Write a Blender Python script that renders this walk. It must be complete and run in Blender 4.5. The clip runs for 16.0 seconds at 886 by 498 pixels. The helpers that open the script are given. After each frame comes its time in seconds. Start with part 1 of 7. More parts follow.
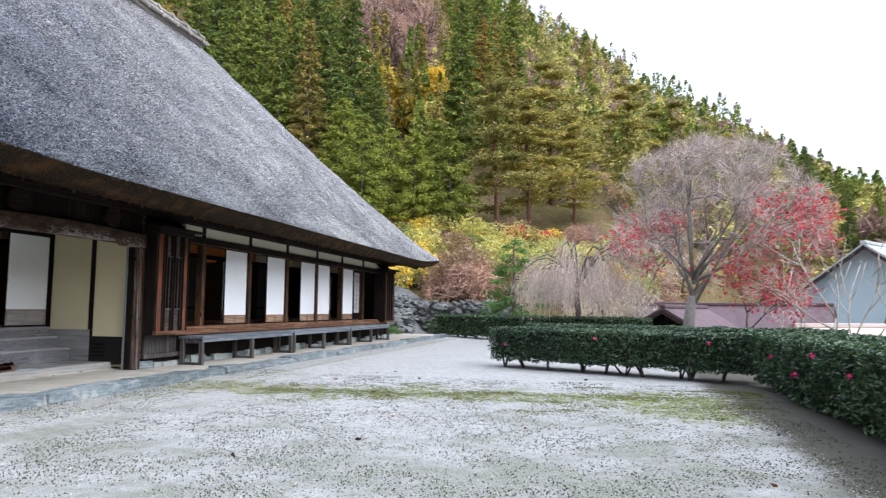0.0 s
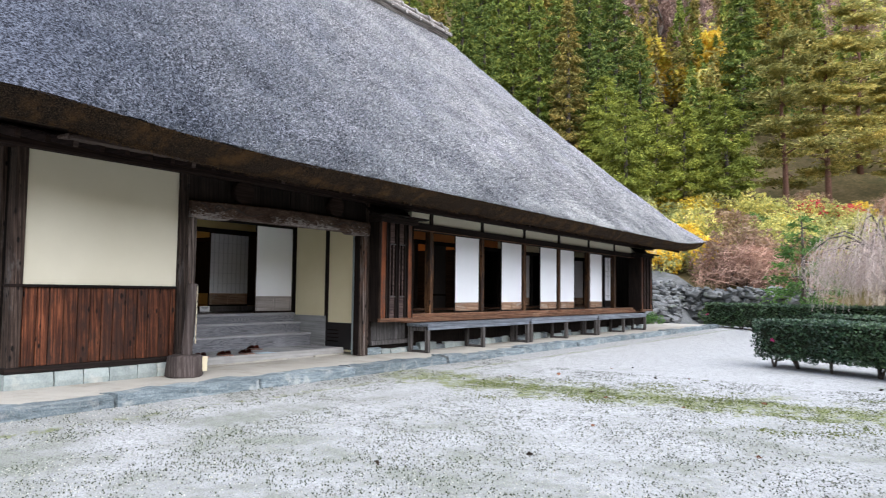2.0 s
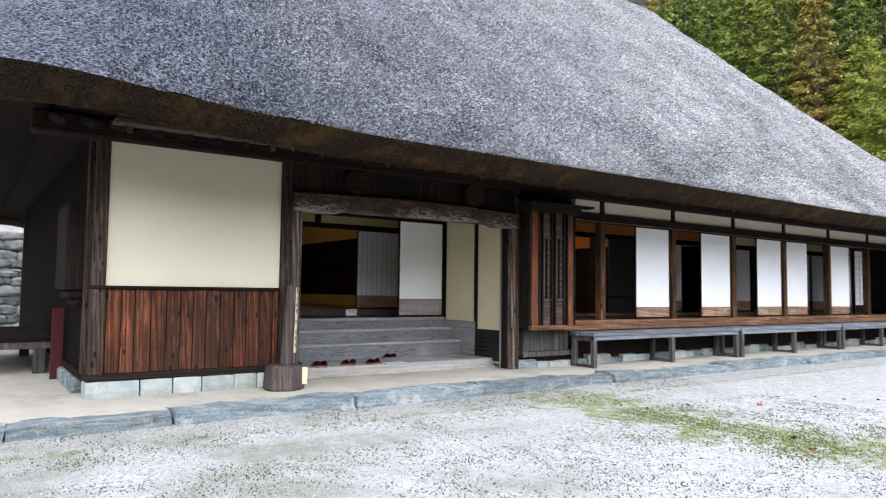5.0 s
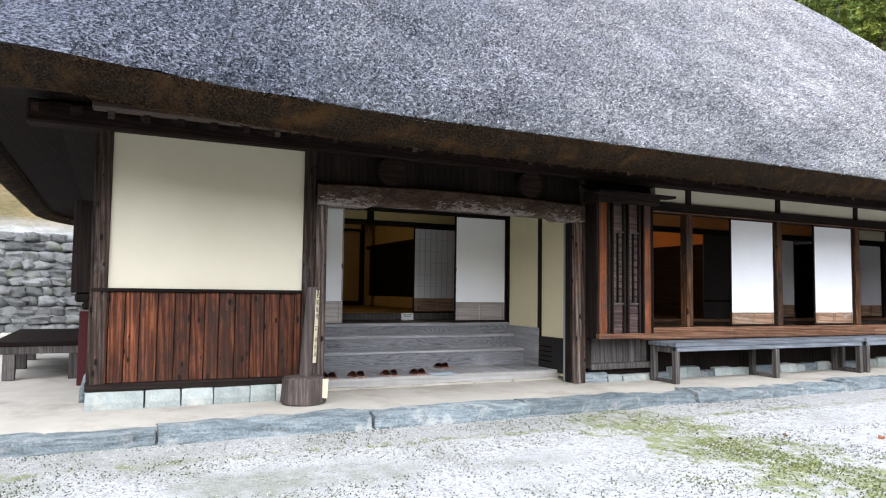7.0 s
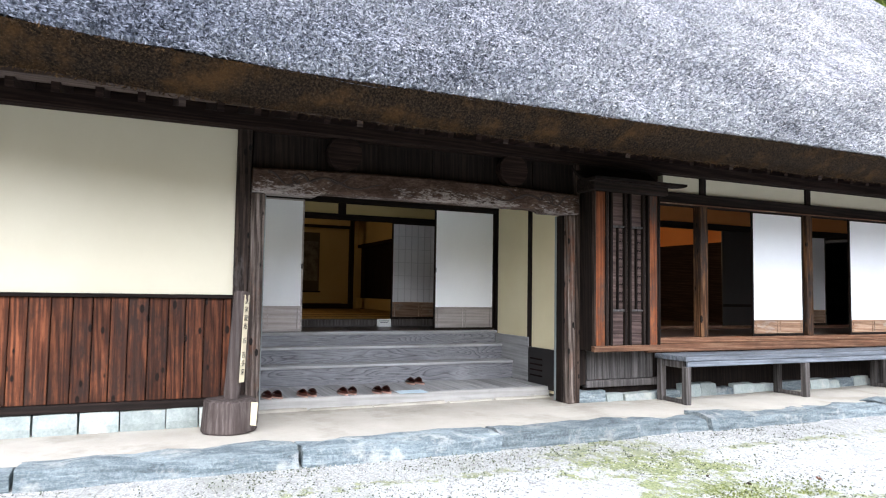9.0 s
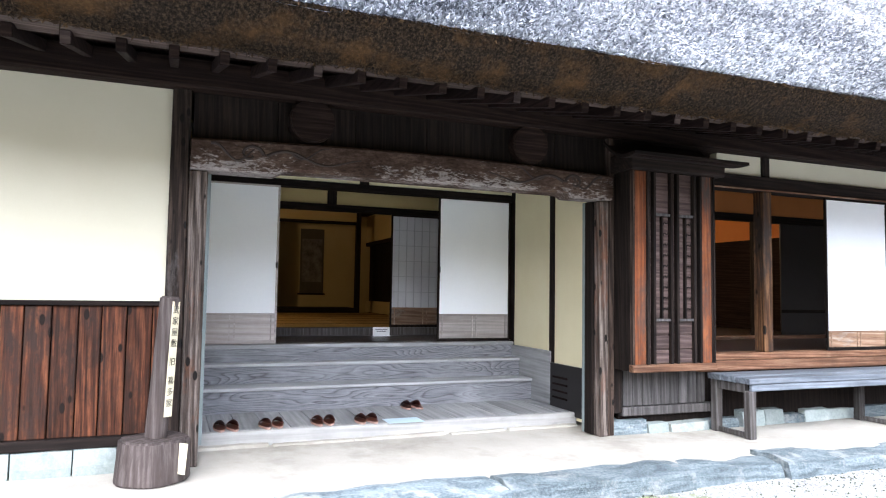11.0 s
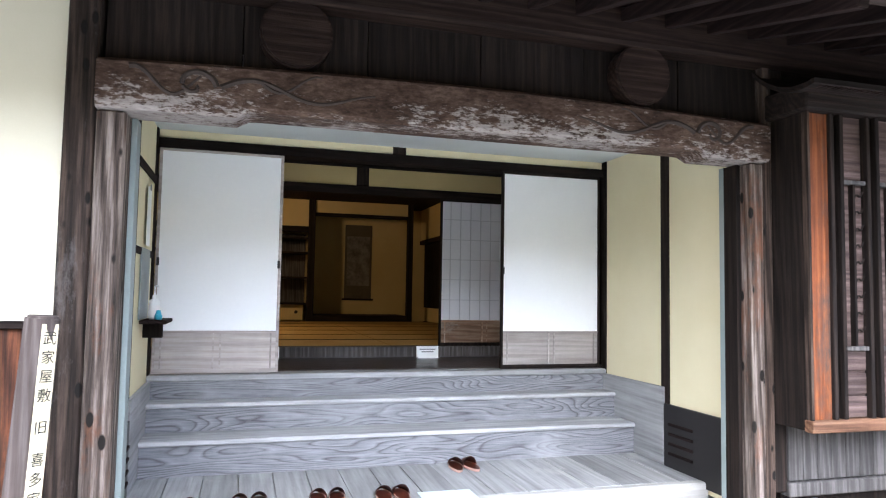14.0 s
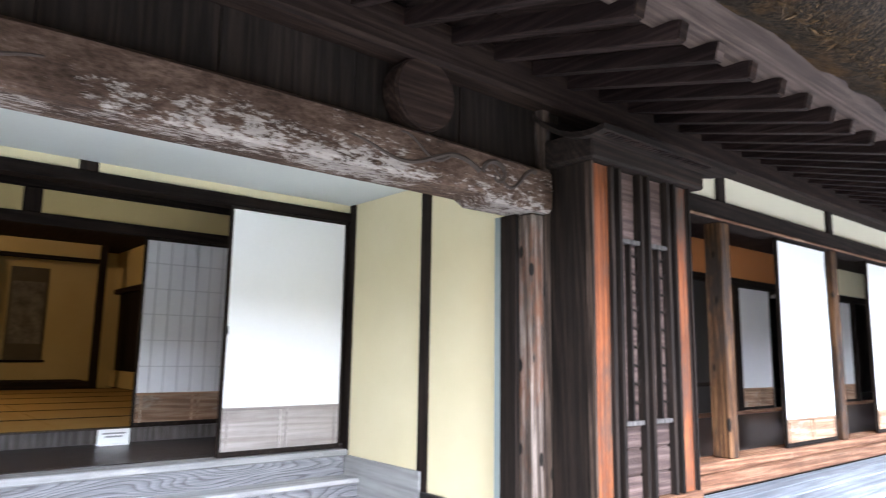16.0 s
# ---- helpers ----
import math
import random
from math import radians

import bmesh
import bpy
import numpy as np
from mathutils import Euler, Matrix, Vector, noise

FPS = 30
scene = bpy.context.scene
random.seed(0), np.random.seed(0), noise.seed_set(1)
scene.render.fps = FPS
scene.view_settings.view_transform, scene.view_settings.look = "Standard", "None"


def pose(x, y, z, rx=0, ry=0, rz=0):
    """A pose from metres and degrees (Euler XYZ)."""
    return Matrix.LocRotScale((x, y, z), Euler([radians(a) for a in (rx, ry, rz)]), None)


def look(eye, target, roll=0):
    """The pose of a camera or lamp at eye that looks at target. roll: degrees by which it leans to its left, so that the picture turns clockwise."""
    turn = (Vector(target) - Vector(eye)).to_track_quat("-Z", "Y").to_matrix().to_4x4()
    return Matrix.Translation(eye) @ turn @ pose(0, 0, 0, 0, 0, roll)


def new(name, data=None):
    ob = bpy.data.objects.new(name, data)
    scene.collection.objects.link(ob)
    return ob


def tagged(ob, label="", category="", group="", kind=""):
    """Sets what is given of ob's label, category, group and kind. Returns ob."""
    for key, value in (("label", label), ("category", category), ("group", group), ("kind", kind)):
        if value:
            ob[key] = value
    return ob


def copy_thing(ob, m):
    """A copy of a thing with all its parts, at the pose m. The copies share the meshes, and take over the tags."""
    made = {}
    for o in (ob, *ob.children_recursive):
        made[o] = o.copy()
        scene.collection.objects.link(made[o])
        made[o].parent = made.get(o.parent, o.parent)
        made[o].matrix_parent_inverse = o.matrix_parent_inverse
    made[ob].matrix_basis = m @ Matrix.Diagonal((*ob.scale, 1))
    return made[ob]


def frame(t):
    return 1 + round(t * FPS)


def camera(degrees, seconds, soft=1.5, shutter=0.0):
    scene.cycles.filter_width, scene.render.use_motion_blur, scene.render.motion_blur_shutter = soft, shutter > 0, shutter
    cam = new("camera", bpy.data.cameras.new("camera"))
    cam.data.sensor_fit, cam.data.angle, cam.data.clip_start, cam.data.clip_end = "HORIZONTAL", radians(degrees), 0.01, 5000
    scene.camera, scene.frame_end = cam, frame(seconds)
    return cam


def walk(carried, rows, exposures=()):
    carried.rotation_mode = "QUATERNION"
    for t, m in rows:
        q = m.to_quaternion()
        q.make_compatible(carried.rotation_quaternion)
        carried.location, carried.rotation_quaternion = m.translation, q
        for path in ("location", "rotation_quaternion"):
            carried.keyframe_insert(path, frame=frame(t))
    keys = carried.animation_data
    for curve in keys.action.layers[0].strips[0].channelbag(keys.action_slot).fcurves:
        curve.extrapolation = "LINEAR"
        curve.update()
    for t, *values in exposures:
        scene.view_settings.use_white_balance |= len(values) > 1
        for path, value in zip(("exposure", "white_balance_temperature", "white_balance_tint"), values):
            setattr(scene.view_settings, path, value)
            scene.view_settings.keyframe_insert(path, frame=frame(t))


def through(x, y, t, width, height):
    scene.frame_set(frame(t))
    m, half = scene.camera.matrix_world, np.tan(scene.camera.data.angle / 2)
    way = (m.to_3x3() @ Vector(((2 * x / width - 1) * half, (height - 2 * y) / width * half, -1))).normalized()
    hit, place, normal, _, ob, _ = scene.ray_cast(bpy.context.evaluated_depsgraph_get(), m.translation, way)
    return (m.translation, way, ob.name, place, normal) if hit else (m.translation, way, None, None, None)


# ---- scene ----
cam = camera(65.7, 16.0, soft=1.1, shutter=0.35)
METRES, EYE, TILT, LEAN, TURN = 11.5, 1.5, 0.0, 0.0, 13.1
ROWS = [
    (0.0, 0.0, 0.0, 0.0, -0.05, 5.0, -0.56),
    (0.5, 0.0205, 0.0262, 0.0009, 5.27, 4.48, -0.54),
    (1.0, 0.0378, 0.0528, -0.0, 12.04, 3.99, -0.63),
    (1.5, 0.052, 0.0836, 0.0008, 17.2, 3.79, -0.67),
    (2.0, 0.0654, 0.117, 0.0028, 22.85, 3.64, -0.68),
    (2.5, 0.0724, 0.1492, 0.0037, 26.27, 3.59, -0.75),
    (3.0, 0.076, 0.1854, 0.0034, 30.17, 3.54, -0.75),
    (3.5, 0.0803, 0.2221, 0.0041, 33.29, 3.5, -0.76),
    (4.0, 0.0782, 0.257, 0.0042, 35.95, 3.48, -0.78),
    (4.5, 0.0786, 0.289, 0.0041, 38.31, 3.51, -0.77),
    (5.0, 0.0787, 0.3212, 0.005, 42.01, 3.54, -0.73),
    (7.5, 0.0497, 0.4707, 0.0086, 52.0, 3.52, -0.78),
    (8.0, 0.038, 0.4998, 0.0105, 52.54, 3.5, -0.78),
    (8.5, 0.0216, 0.527, 0.0114, 52.7, 3.53, -0.85),
    (11.0, -0.0909, 0.6531, 0.0153, 55.17, 3.59, -0.93),
    (11.5, -0.117, 0.6734, 0.0172, 55.93, 3.59, -0.94),
    (12.0, -0.1406, 0.6947, 0.0188, 55.89, 3.62, -0.93),
    (12.5, -0.1647, 0.7108, 0.018, 57.44, 3.7, -0.93),
    (13.0, -0.1914, 0.7267, 0.0192, 59.34, 3.62, -0.99),
    (13.5, -0.2184, 0.745, 0.0189, 60.54, 3.66, -0.96),
    (14.0, -0.2417, 0.7595, 0.0201, 60.72, 3.71, -0.97),
    (14.5, -0.2651, 0.7715, 0.0222, 60.5, 4.09, -1.02),
    (15.0, -0.2847, 0.7843, 0.0249, 55.71, 5.55, -1.06),
    (15.5, -0.3008, 0.7943, 0.026, 47.14, 7.18, -0.95),
    (16.0, -0.3196, 0.802, 0.0264, 37.12, 8.65, -0.89),
]
walk(cam, [(t, pose(0, 0, EYE, TILT, LEAN, TURN) @ pose(METRES * x, METRES * y, METRES * z, 90 + pitch, roll, yaw)) for t, x, y, z, yaw, pitch, roll in ROWS],
     exposures=[(0.0, 1.15, 6050, 10), (3.5, 1.36, 6150, 10), (7.5, 1.68, 6150, 10), (11.0, 2.42, 5850, 10), (14.5, 3.15, 5750, 10), (16.0, 3.45, 5750, 10)])

# ---- light ----
GROUND, TERRACE, FLOOR = 0.18, 0.36, 1.10   # yard, stone-edged terrace, raised house floor
WALL_X = -8.22                               # front wall's face
SUN_UP, SUN_ROUND = radians(48), radians(112)
sky_world = bpy.data.worlds.new("overcast_sky")
scene.world = sky_world
sky_world.use_nodes = True
wn = sky_world.node_tree
sky_tex = wn.nodes.new("ShaderNodeTexSky")
sky_tex.sky_type, sky_tex.sun_disc = 'NISHITA', False
sky_tex.sun_elevation, sky_tex.sun_rotation = SUN_UP, SUN_ROUND
sky_tex.air_density, sky_tex.dust_density, sky_tex.ozone_density = 1.0, 4.0, 1.0
wn.nodes["Background"].inputs["Strength"].default_value = 0.15
cover = wn.nodes.new("ShaderNodeMix")          # thin even cloud over the whole sky
cover.data_type = 'RGBA'
cover.inputs[0].default_value = 0.72
cover.inputs[7].default_value = (5.3, 5.6, 6.35, 1)
wn.links.new(sky_tex.outputs[0], cover.inputs[6])
wn.links.new(cover.outputs[2], wn.nodes["Background"].inputs["Color"])
sun_data = bpy.data.lights.new("sun", 'SUN')
sun_data.energy, sun_data.angle, sun_data.color = 1.5, radians(80), (1.0, 0.98, 0.95)
sun = new("sun", sun_data)
sun.matrix_world = look((0, 0, 60), (-math.sin(SUN_ROUND) * math.cos(SUN_UP), -math.cos(SUN_ROUND) * math.cos(SUN_UP), 60 - math.sin(SUN_UP)))


# ---- building helpers ----
def box(x0, y0, z0, x1, y1, z1, bevel=0.0, bm=None):
    """A box between two corners, its edges rounded a little; added to bm when one is given."""
    own = bmesh.new()
    bmesh.ops.create_cube(own, size=1.0)
    for v in own.verts:
        v.co = Vector((x0 + (v.co.x + 0.5) * (x1 - x0), y0 + (v.co.y + 0.5) * (y1 - y0), z0 + (v.co.z + 0.5) * (z1 - z0)))
    if bevel:
        bmesh.ops.bevel(own, geom=own.edges[:], offset=bevel, segments=1, affect='EDGES', clamp_overlap=True)
    if bm is None:
        return own
    keep = bpy.data.meshes.new("tmp")
    own.to_mesh(keep)
    bm.from_mesh(keep)
    bpy.data.meshes.remove(keep)
    own.free()
    return bm


def boxes(rows, bevel=0.0):
    bm = bmesh.new()
    for r in rows:
        box(*r, bevel=bevel, bm=bm)
    return bm


def cylinder(x, y, z0, z1, r0, r1=None, sides=20, bevel=0.0):
    bm = bmesh.new()
    bmesh.ops.create_cone(bm, cap_ends=True, segments=sides, radius1=r0, radius2=r0 if r1 is None else r1, depth=z1 - z0)
    bmesh.ops.translate(bm, verts=bm.verts, vec=(x, y, (z0 + z1) / 2))
    if bevel:
        bmesh.ops.bevel(bm, geom=[e for e in bm.edges if len(e.link_faces) == 2 and e.calc_face_angle(0) > 1.0], offset=bevel, segments=2, affect='EDGES')
    return bm


def mesh_of(name, bm, material, smooth=False):
    me = bpy.data.meshes.new(name)
    bm.to_mesh(me)
    bm.free()
    me.materials.append(material)
    if smooth:
        me.polygons.foreach_set("use_smooth", [True] * len(me.polygons))
    return me


def part(name, bm, material, parent, label="", smooth=False):
    ob = new(name, mesh_of(name, bm, material, smooth))
    ob.parent = parent
    if parent is not None:
        ob.matrix_parent_inverse = parent.matrix_basis.inverted()
    return tagged(ob, label=label)


def thing(name, at, label, category, group="", kind=""):
    ob = new(name)
    ob.empty_display_size = 0.2
    ob.matrix_basis = Matrix.Translation(at)
    return tagged(ob, label, category, group, kind)


def solid(name, bm, material, label="", category="", group="", kind="", smooth=False):
    return tagged(new(name, mesh_of(name, bm, material, smooth)), label, category, group, kind)


def raw_mesh(name, verts, faces, material, smooth=False):
    me = bpy.data.meshes.new(name)
    me.from_pydata(verts, [], faces)
    me.materials.append(material)
    if smooth:
        me.polygons.foreach_set("use_smooth", [True] * len(me.polygons))
    return me


def rough_stone(x0, y0, z0, x1, y1, z1, amount, seed, cuts=3):
    """A split stone: a box cut finer, its faces uneven and corners worn."""
    bm = bmesh.new()
    bmesh.ops.create_cube(bm, size=1.0)
    bmesh.ops.subdivide_edges(bm, edges=bm.edges[:], cuts=cuts, use_grid_fill=True)
    for v in bm.verts:
        c = v.co.copy()
        rr = 1.0 - 0.10 * (abs(c.x) * abs(c.z) * 4 + abs(c.y) ** 8 * 100)
        p = Vector((x0 + (c.x * rr + 0.5) * (x1 - x0), y0 + (c.y + 0.5) * (y1 - y0), z0 + (c.z * rr + 0.5) * (z1 - z0)))
        n1 = noise.noise_vector(p * 3.0 + Vector((seed, 0, 0)))
        n2 = noise.noise_vector(p * 9.0 + Vector((0, seed, 0)))
        v.co = p + amount * (0.7 * n1 + 0.35 * n2)
    return bm


# ---- materials ----
def node_material(name, rough=0.7, metal=0.0, spec=0.3):
    mat = bpy.data.materials.new(name)
    mat.use_nodes = True
    nt = mat.node_tree
    b = nt.nodes["Principled BSDF"]
    b.inputs["Roughness"].default_value, b.inputs["Metallic"].default_value = rough, metal
    b.inputs["Specular IOR Level"].default_value = spec
    return mat, nt, b


def add(nt, kind, **values):
    n = nt.nodes.new(kind)
    for k, v in values.items():
        if k in n.inputs:
            n.inputs[k].default_value = v
    return n


def ramp(nt, source, stops):
    r = nt.nodes.new("ShaderNodeValToRGB")
    els = r.color_ramp.elements
    while len(els) < len(stops):
        els.new(0.5)
    for e, (p, c) in zip(els, stops):
        e.position, e.color = p, (*c, 1) if len(c) == 3 else c
    nt.links.new(source, r.inputs[0])
    return r.outputs[0]


def mix(nt, fac, a, b, how='MIX'):
    m = nt.nodes.new("ShaderNodeMix")
    m.data_type, m.blend_type = 'RGBA', how
    for sock, val in ((m.inputs[0], fac), (m.inputs[6], a), (m.inputs[7], b)):
        if isinstance(val, (float, int)):
            sock.default_value = val
        elif isinstance(val, tuple):
            sock.default_value = (*val, 1)
        else:
            nt.links.new(val, sock)
    return m.outputs[2]


def bump(nt, b, height, strength=0.4, distance=0.01):
    n = add(nt, "ShaderNodeBump", Strength=strength, Distance=distance)
    nt.links.new(height, n.inputs["Height"])
    nt.links.new(n.outputs[0], b.inputs["Normal"])


def place(nt, scale=(1, 1, 1), shifted=False):
    """World position, stretched; shifted by a random amount for each object."""
    g = nt.nodes.new("ShaderNodeNewGeometry")
    m = nt.nodes.new("ShaderNodeMapping")
    m.inputs["Scale"].default_value = scale
    nt.links.new(g.outputs["Position"], m.inputs["Vector"])
    if shifted:
        oi = nt.nodes.new("ShaderNodeObjectInfo")
        mul = nt.nodes.new("ShaderNodeVectorMath")
        mul.operation = 'SCALE'
        mul.inputs[0].default_value = (17.0, 29.0, 43.0)
        nt.links.new(oi.outputs["Random"], mul.inputs["Scale"])
        nt.links.new(mul.outputs[0], m.inputs["Location"])
    return m.outputs[0]


def noise_of(nt, vec, scale, detail=4, rough=0.6, distort=0.0):
    n = add(nt, "ShaderNodeTexNoise", Scale=scale, Detail=detail, Roughness=rough, Distortion=distort)
    nt.links.new(vec, n.inputs["Vector"])
    return n.outputs["Fac"]


def wood(name, dark, mid, light, axis="z", rough=0.75, fine=1.0, wear=None, wear_at=0.62, swing=0.25, ring=1.2, spec=0.2, knots=0.0, patch=3.2, grain=0.17):
    """Sawn wood with long grain along an axis, ring figure, dirt and optional worn colour."""
    mat, nt, b = node_material(name, rough, 0.0, spec)
    stretch = {"x": (0.045, 1, 1), "y": (1, 0.045, 1), "z": (1, 1, 0.045)}[axis]
    vec = place(nt, stretch, True)
    g1 = noise_of(nt, vec, 85 * fine, 5, 0.68)
    g2 = noise_of(nt, vec, 9 * fine, 3, 0.55, ring)
    wv = add(nt, "ShaderNodeTexWave", Scale=11.0 * fine, Distortion=11.0, Detail=2.0)
    wv.inputs["Detail Scale"].default_value = 0.9
    wv.bands_direction = 'DIAGONAL'
    nt.links.new(vec, wv.inputs["Vector"])
    add1 = mix(nt, 0.22, g1, wv.outputs["Fac"])
    col = ramp(nt, add1, [(0.49 - grain, dark), (0.49, mid), (0.49 + grain, light)])
    big = noise_of(nt, place(nt, (1, 1, 1), True), 1.6, 5, 0.65)
    col = mix(nt, 1.0, col, ramp(nt, big, [(0.3, (1 - swing,) * 3), (0.7, (1 + swing * 0.4,) * 3)]), 'MULTIPLY')
    col = mix(nt, 1.0, col, ramp(nt, g2, [(0.3, (0.72,) * 3), (0.6, (1.05,) * 3)]), 'MULTIPLY')
    if wear:
        worn = noise_of(nt, place(nt, tuple(0.35 if s < 1 else 1 for s in stretch), True), patch, 8, 0.75)
        col = mix(nt, ramp(nt, worn, [(wear_at - 0.06, (0,) * 3), (wear_at + 0.08, (1,) * 3)]), col, mix(nt, g1, tuple(0.6 * c for c in wear), wear))
    oi = nt.nodes.new("ShaderNodeObjectInfo")
    col = mix(nt, 1.0, col, ramp(nt, oi.outputs["Random"], [(0.0, (0.72,) * 3), (1.0, (1.2,) * 3)]), 'MULTIPLY')
    if knots:
        kv = add(nt, "ShaderNodeTexVoronoi", Scale=knots)
        kv.inputs["Randomness"].default_value = 1.0
        nt.links.new(place(nt, tuple(0.45 if s < 1 else 1 for s in stretch), True), kv.inputs["Vector"])
        col = mix(nt, ramp(nt, kv.outputs["Distance"], [(0.15, (0.0,) * 3), (0.20, (1.0,) * 3)]), tuple(0.6 * d for d in dark), col)
    nt.links.new(col, b.inputs["Base Color"])
    bump(nt, b, add1, 0.6, 0.005)
    return mat


def mottled(name, low, high, scale=6.0, rough=0.85, relief=0.3, fine=70.0, depth=0.004, stain=None, stain_at=0.62, spec=0.25, vary=0.0):
    """A plain surface with broad and fine variation, and optional stains."""
    mat, nt, b = node_material(name, rough, 0.0, spec)
    vec = place(nt, (1, 1, 1), vary > 0)
    n1, n2 = noise_of(nt, vec, scale, 5, 0.62), noise_of(nt, vec, fine, 4, 0.7)
    col = ramp(nt, mix(nt, 0.35, n1, n2), [(0.3, low), (0.7, high)])
    if stain:
        s = noise_of(nt, vec, scale * 0.45, 6, 0.68)
        col = mix(nt, ramp(nt, s, [(stain_at - 0.08, (0,) * 3), (stain_at + 0.1, (1,) * 3)]), col, stain)
    if vary:
        oi = nt.nodes.new("ShaderNodeObjectInfo")
        col = mix(nt, 1.0, col, ramp(nt, oi.outputs["Random"], [(0.0, (1 - vary,) * 3), (1.0, (1 + vary,) * 3)]), 'MULTIPLY')
    nt.links.new(col, b.inputs["Base Color"])
    bump(nt, b, mix(nt, 0.5, n1, n2), relief, depth)
    return mat


def leafy(name, stops, rough=0.6, through=0.35, spec=0.25):
    """Leaves: colour varies leaf by leaf, and broadly by place; thin, so some light comes through."""
    mat, nt, b = node_material(name, rough, 0.0, spec)
    g = nt.nodes.new("ShaderNodeNewGeometry")
    oi = nt.nodes.new("ShaderNodeObjectInfo")
    n = noise_of(nt, place(nt, (1, 1, 1), True), 0.8, 3, 0.6)
    f = mix(nt, 0.62, g.outputs["Random Per Island"], n)
    col = ramp(nt, f, stops)
    col = mix(nt, 1.0, col, ramp(nt, oi.outputs["Random"], [(0.0, (0.78, 0.82, 0.85)), (1.0, (1.2, 1.15, 1.0))]), 'MULTIPLY')
    nt.links.new(col, b.inputs["Base Color"])
    tr = nt.nodes.new("ShaderNodeBsdfTranslucent")
    nt.links.new(col, tr.inputs["Color"])
    ms = nt.nodes.new("ShaderNodeMixShader")
    ms.inputs[0].default_value = through
    nt.links.new(b.outputs[0], ms.inputs[1])
    nt.links.new(tr.outputs[0], ms.inputs[2])
    nt.links.new(ms.outputs[0], nt.nodes["Material Output"].inputs["Surface"])
    return mat


def riser_wood():
    """Broad grey plank with bold arched figure: rings cut lengthwise, dark earlywood lines, a few stains."""
    mat, nt, b = node_material("figured_grey_riser", 0.6, 0.0, 0.25)
    vec = place(nt, (1, 0.16, 1), True)
    warp = noise_of(nt, vec, 3.2, 2, 0.45)
    rings = add(nt, "ShaderNodeMath")
    rings.operation = 'MULTIPLY'
    nt.links.new(warp, rings.inputs[0])
    rings.inputs[1].default_value = 38.0
    saw = nt.nodes.new("ShaderNodeMath")
    saw.operation = 'FRACT'
    nt.links.new(rings.outputs[0], saw.inputs[0])
    fine = noise_of(nt, place(nt, (1, 0.03, 1), True), 110, 4, 0.7)
    col = ramp(nt, saw.outputs[0], [(0.0, (0.085, 0.082, 0.088)), (0.2, (0.165, 0.165, 0.178)), (0.8, (0.215, 0.216, 0.23)), (1.0, (0.12, 0.118, 0.125))])
    col = mix(nt, 1.0, col, ramp(nt, fine, [(0.32, (0.62,) * 3), (0.62, (1.15,) * 3)]), 'MULTIPLY')
    dusty = noise_of(nt, place(nt, (1, 0.5, 1), True), 2.2, 5, 0.65)
    col = mix(nt, ramp(nt, dusty, [(0.50, (0,) * 3), (0.72, (0.75,) * 3)]), col, (0.30, 0.30, 0.313))
    nt.links.new(col, b.inputs["Base Color"])
    bump(nt, b, mix(nt, 0.5, saw.outputs[0], fine), 0.35, 0.003)
    return mat


W_DARK_Z = wood("dark_wood_upright", (0.006, 0.0046, 0.0042), (0.0165, 0.0125, 0.011), (0.036, 0.0238, 0.0187), "z", 0.8, spec=0.08, grain=0.34)
W_BLACK_Z = wood("black_boards_upright", (0.002, 0.0016, 0.0014), (0.0055, 0.0042, 0.0036), (0.014, 0.011, 0.0095), "z", 0.85, spec=0.05, grain=0.34)
W_DARK_Y = wood("dark_wood_long", (0.006, 0.0046, 0.0042), (0.0165, 0.0125, 0.011), (0.036, 0.0225, 0.0187), "y", 0.8, spec=0.08, grain=0.34)
W_DARK_X = wood("dark_wood_deep", (0.0055, 0.0035, 0.0034), (0.0165, 0.0102, 0.0095), (0.039, 0.024, 0.0215), "x", 0.8, spec=0.08, grain=0.34)
W_BEAM = wood("eave_beam_wood", (0.008, 0.0048, 0.004), (0.024, 0.014, 0.0115), (0.052, 0.033, 0.024), "y", 0.8, spec=0.1, grain=0.34)
W_POST = wood("weathered_post_wood", (0.0076, 0.0055, 0.0048), (0.036, 0.023, 0.0175), (0.105, 0.072, 0.055), "z", 0.8, 1.1, (0.14, 0.125, 0.118), 0.64, 0.5, knots=11.0, grain=0.25)
W_BAYPOST = wood("bay_post_wood", (0.016, 0.0088, 0.0056), (0.088, 0.04, 0.0176), (0.24, 0.128, 0.06), "z", 0.75, 1.0, (0.036, 0.0264, 0.0224), 0.52, 0.5, knots=8.0, grain=0.28)
W_PLANK = wood("red_brown_plank_wood", (0.012, 0.0050, 0.0030), (0.092, 0.029, 0.0132), (0.25, 0.086, 0.037), "z", 0.7, 1.0, (0.038, 0.020, 0.0145), 0.53, 0.6, 2.0, knots=10.0, grain=0.24)
W_ORANGE = wood("orange_board_wood", (0.04, 0.012, 0.005), (0.17, 0.05, 0.017), (0.34, 0.118, 0.04), "z", 0.65, 0.9, (0.06, 0.045, 0.038), 0.52, 0.5, grain=0.36)
W_SILL = wood("worn_sill_wood", (0.07, 0.030, 0.017), (0.18, 0.088, 0.050), (0.36, 0.215, 0.135), "y", 0.7, 0.9, (0.46, 0.33, 0.23), 0.62, 0.4, grain=0.30)
W_STEP = riser_wood()
W_TREAD = wood("worn_tread_wood", (0.24, 0.238, 0.245), (0.40, 0.398, 0.405), (0.53, 0.528, 0.53), "y", 0.6, 0.9, (0.64, 0.635, 0.63), 0.6, 0.2, grain=0.48)
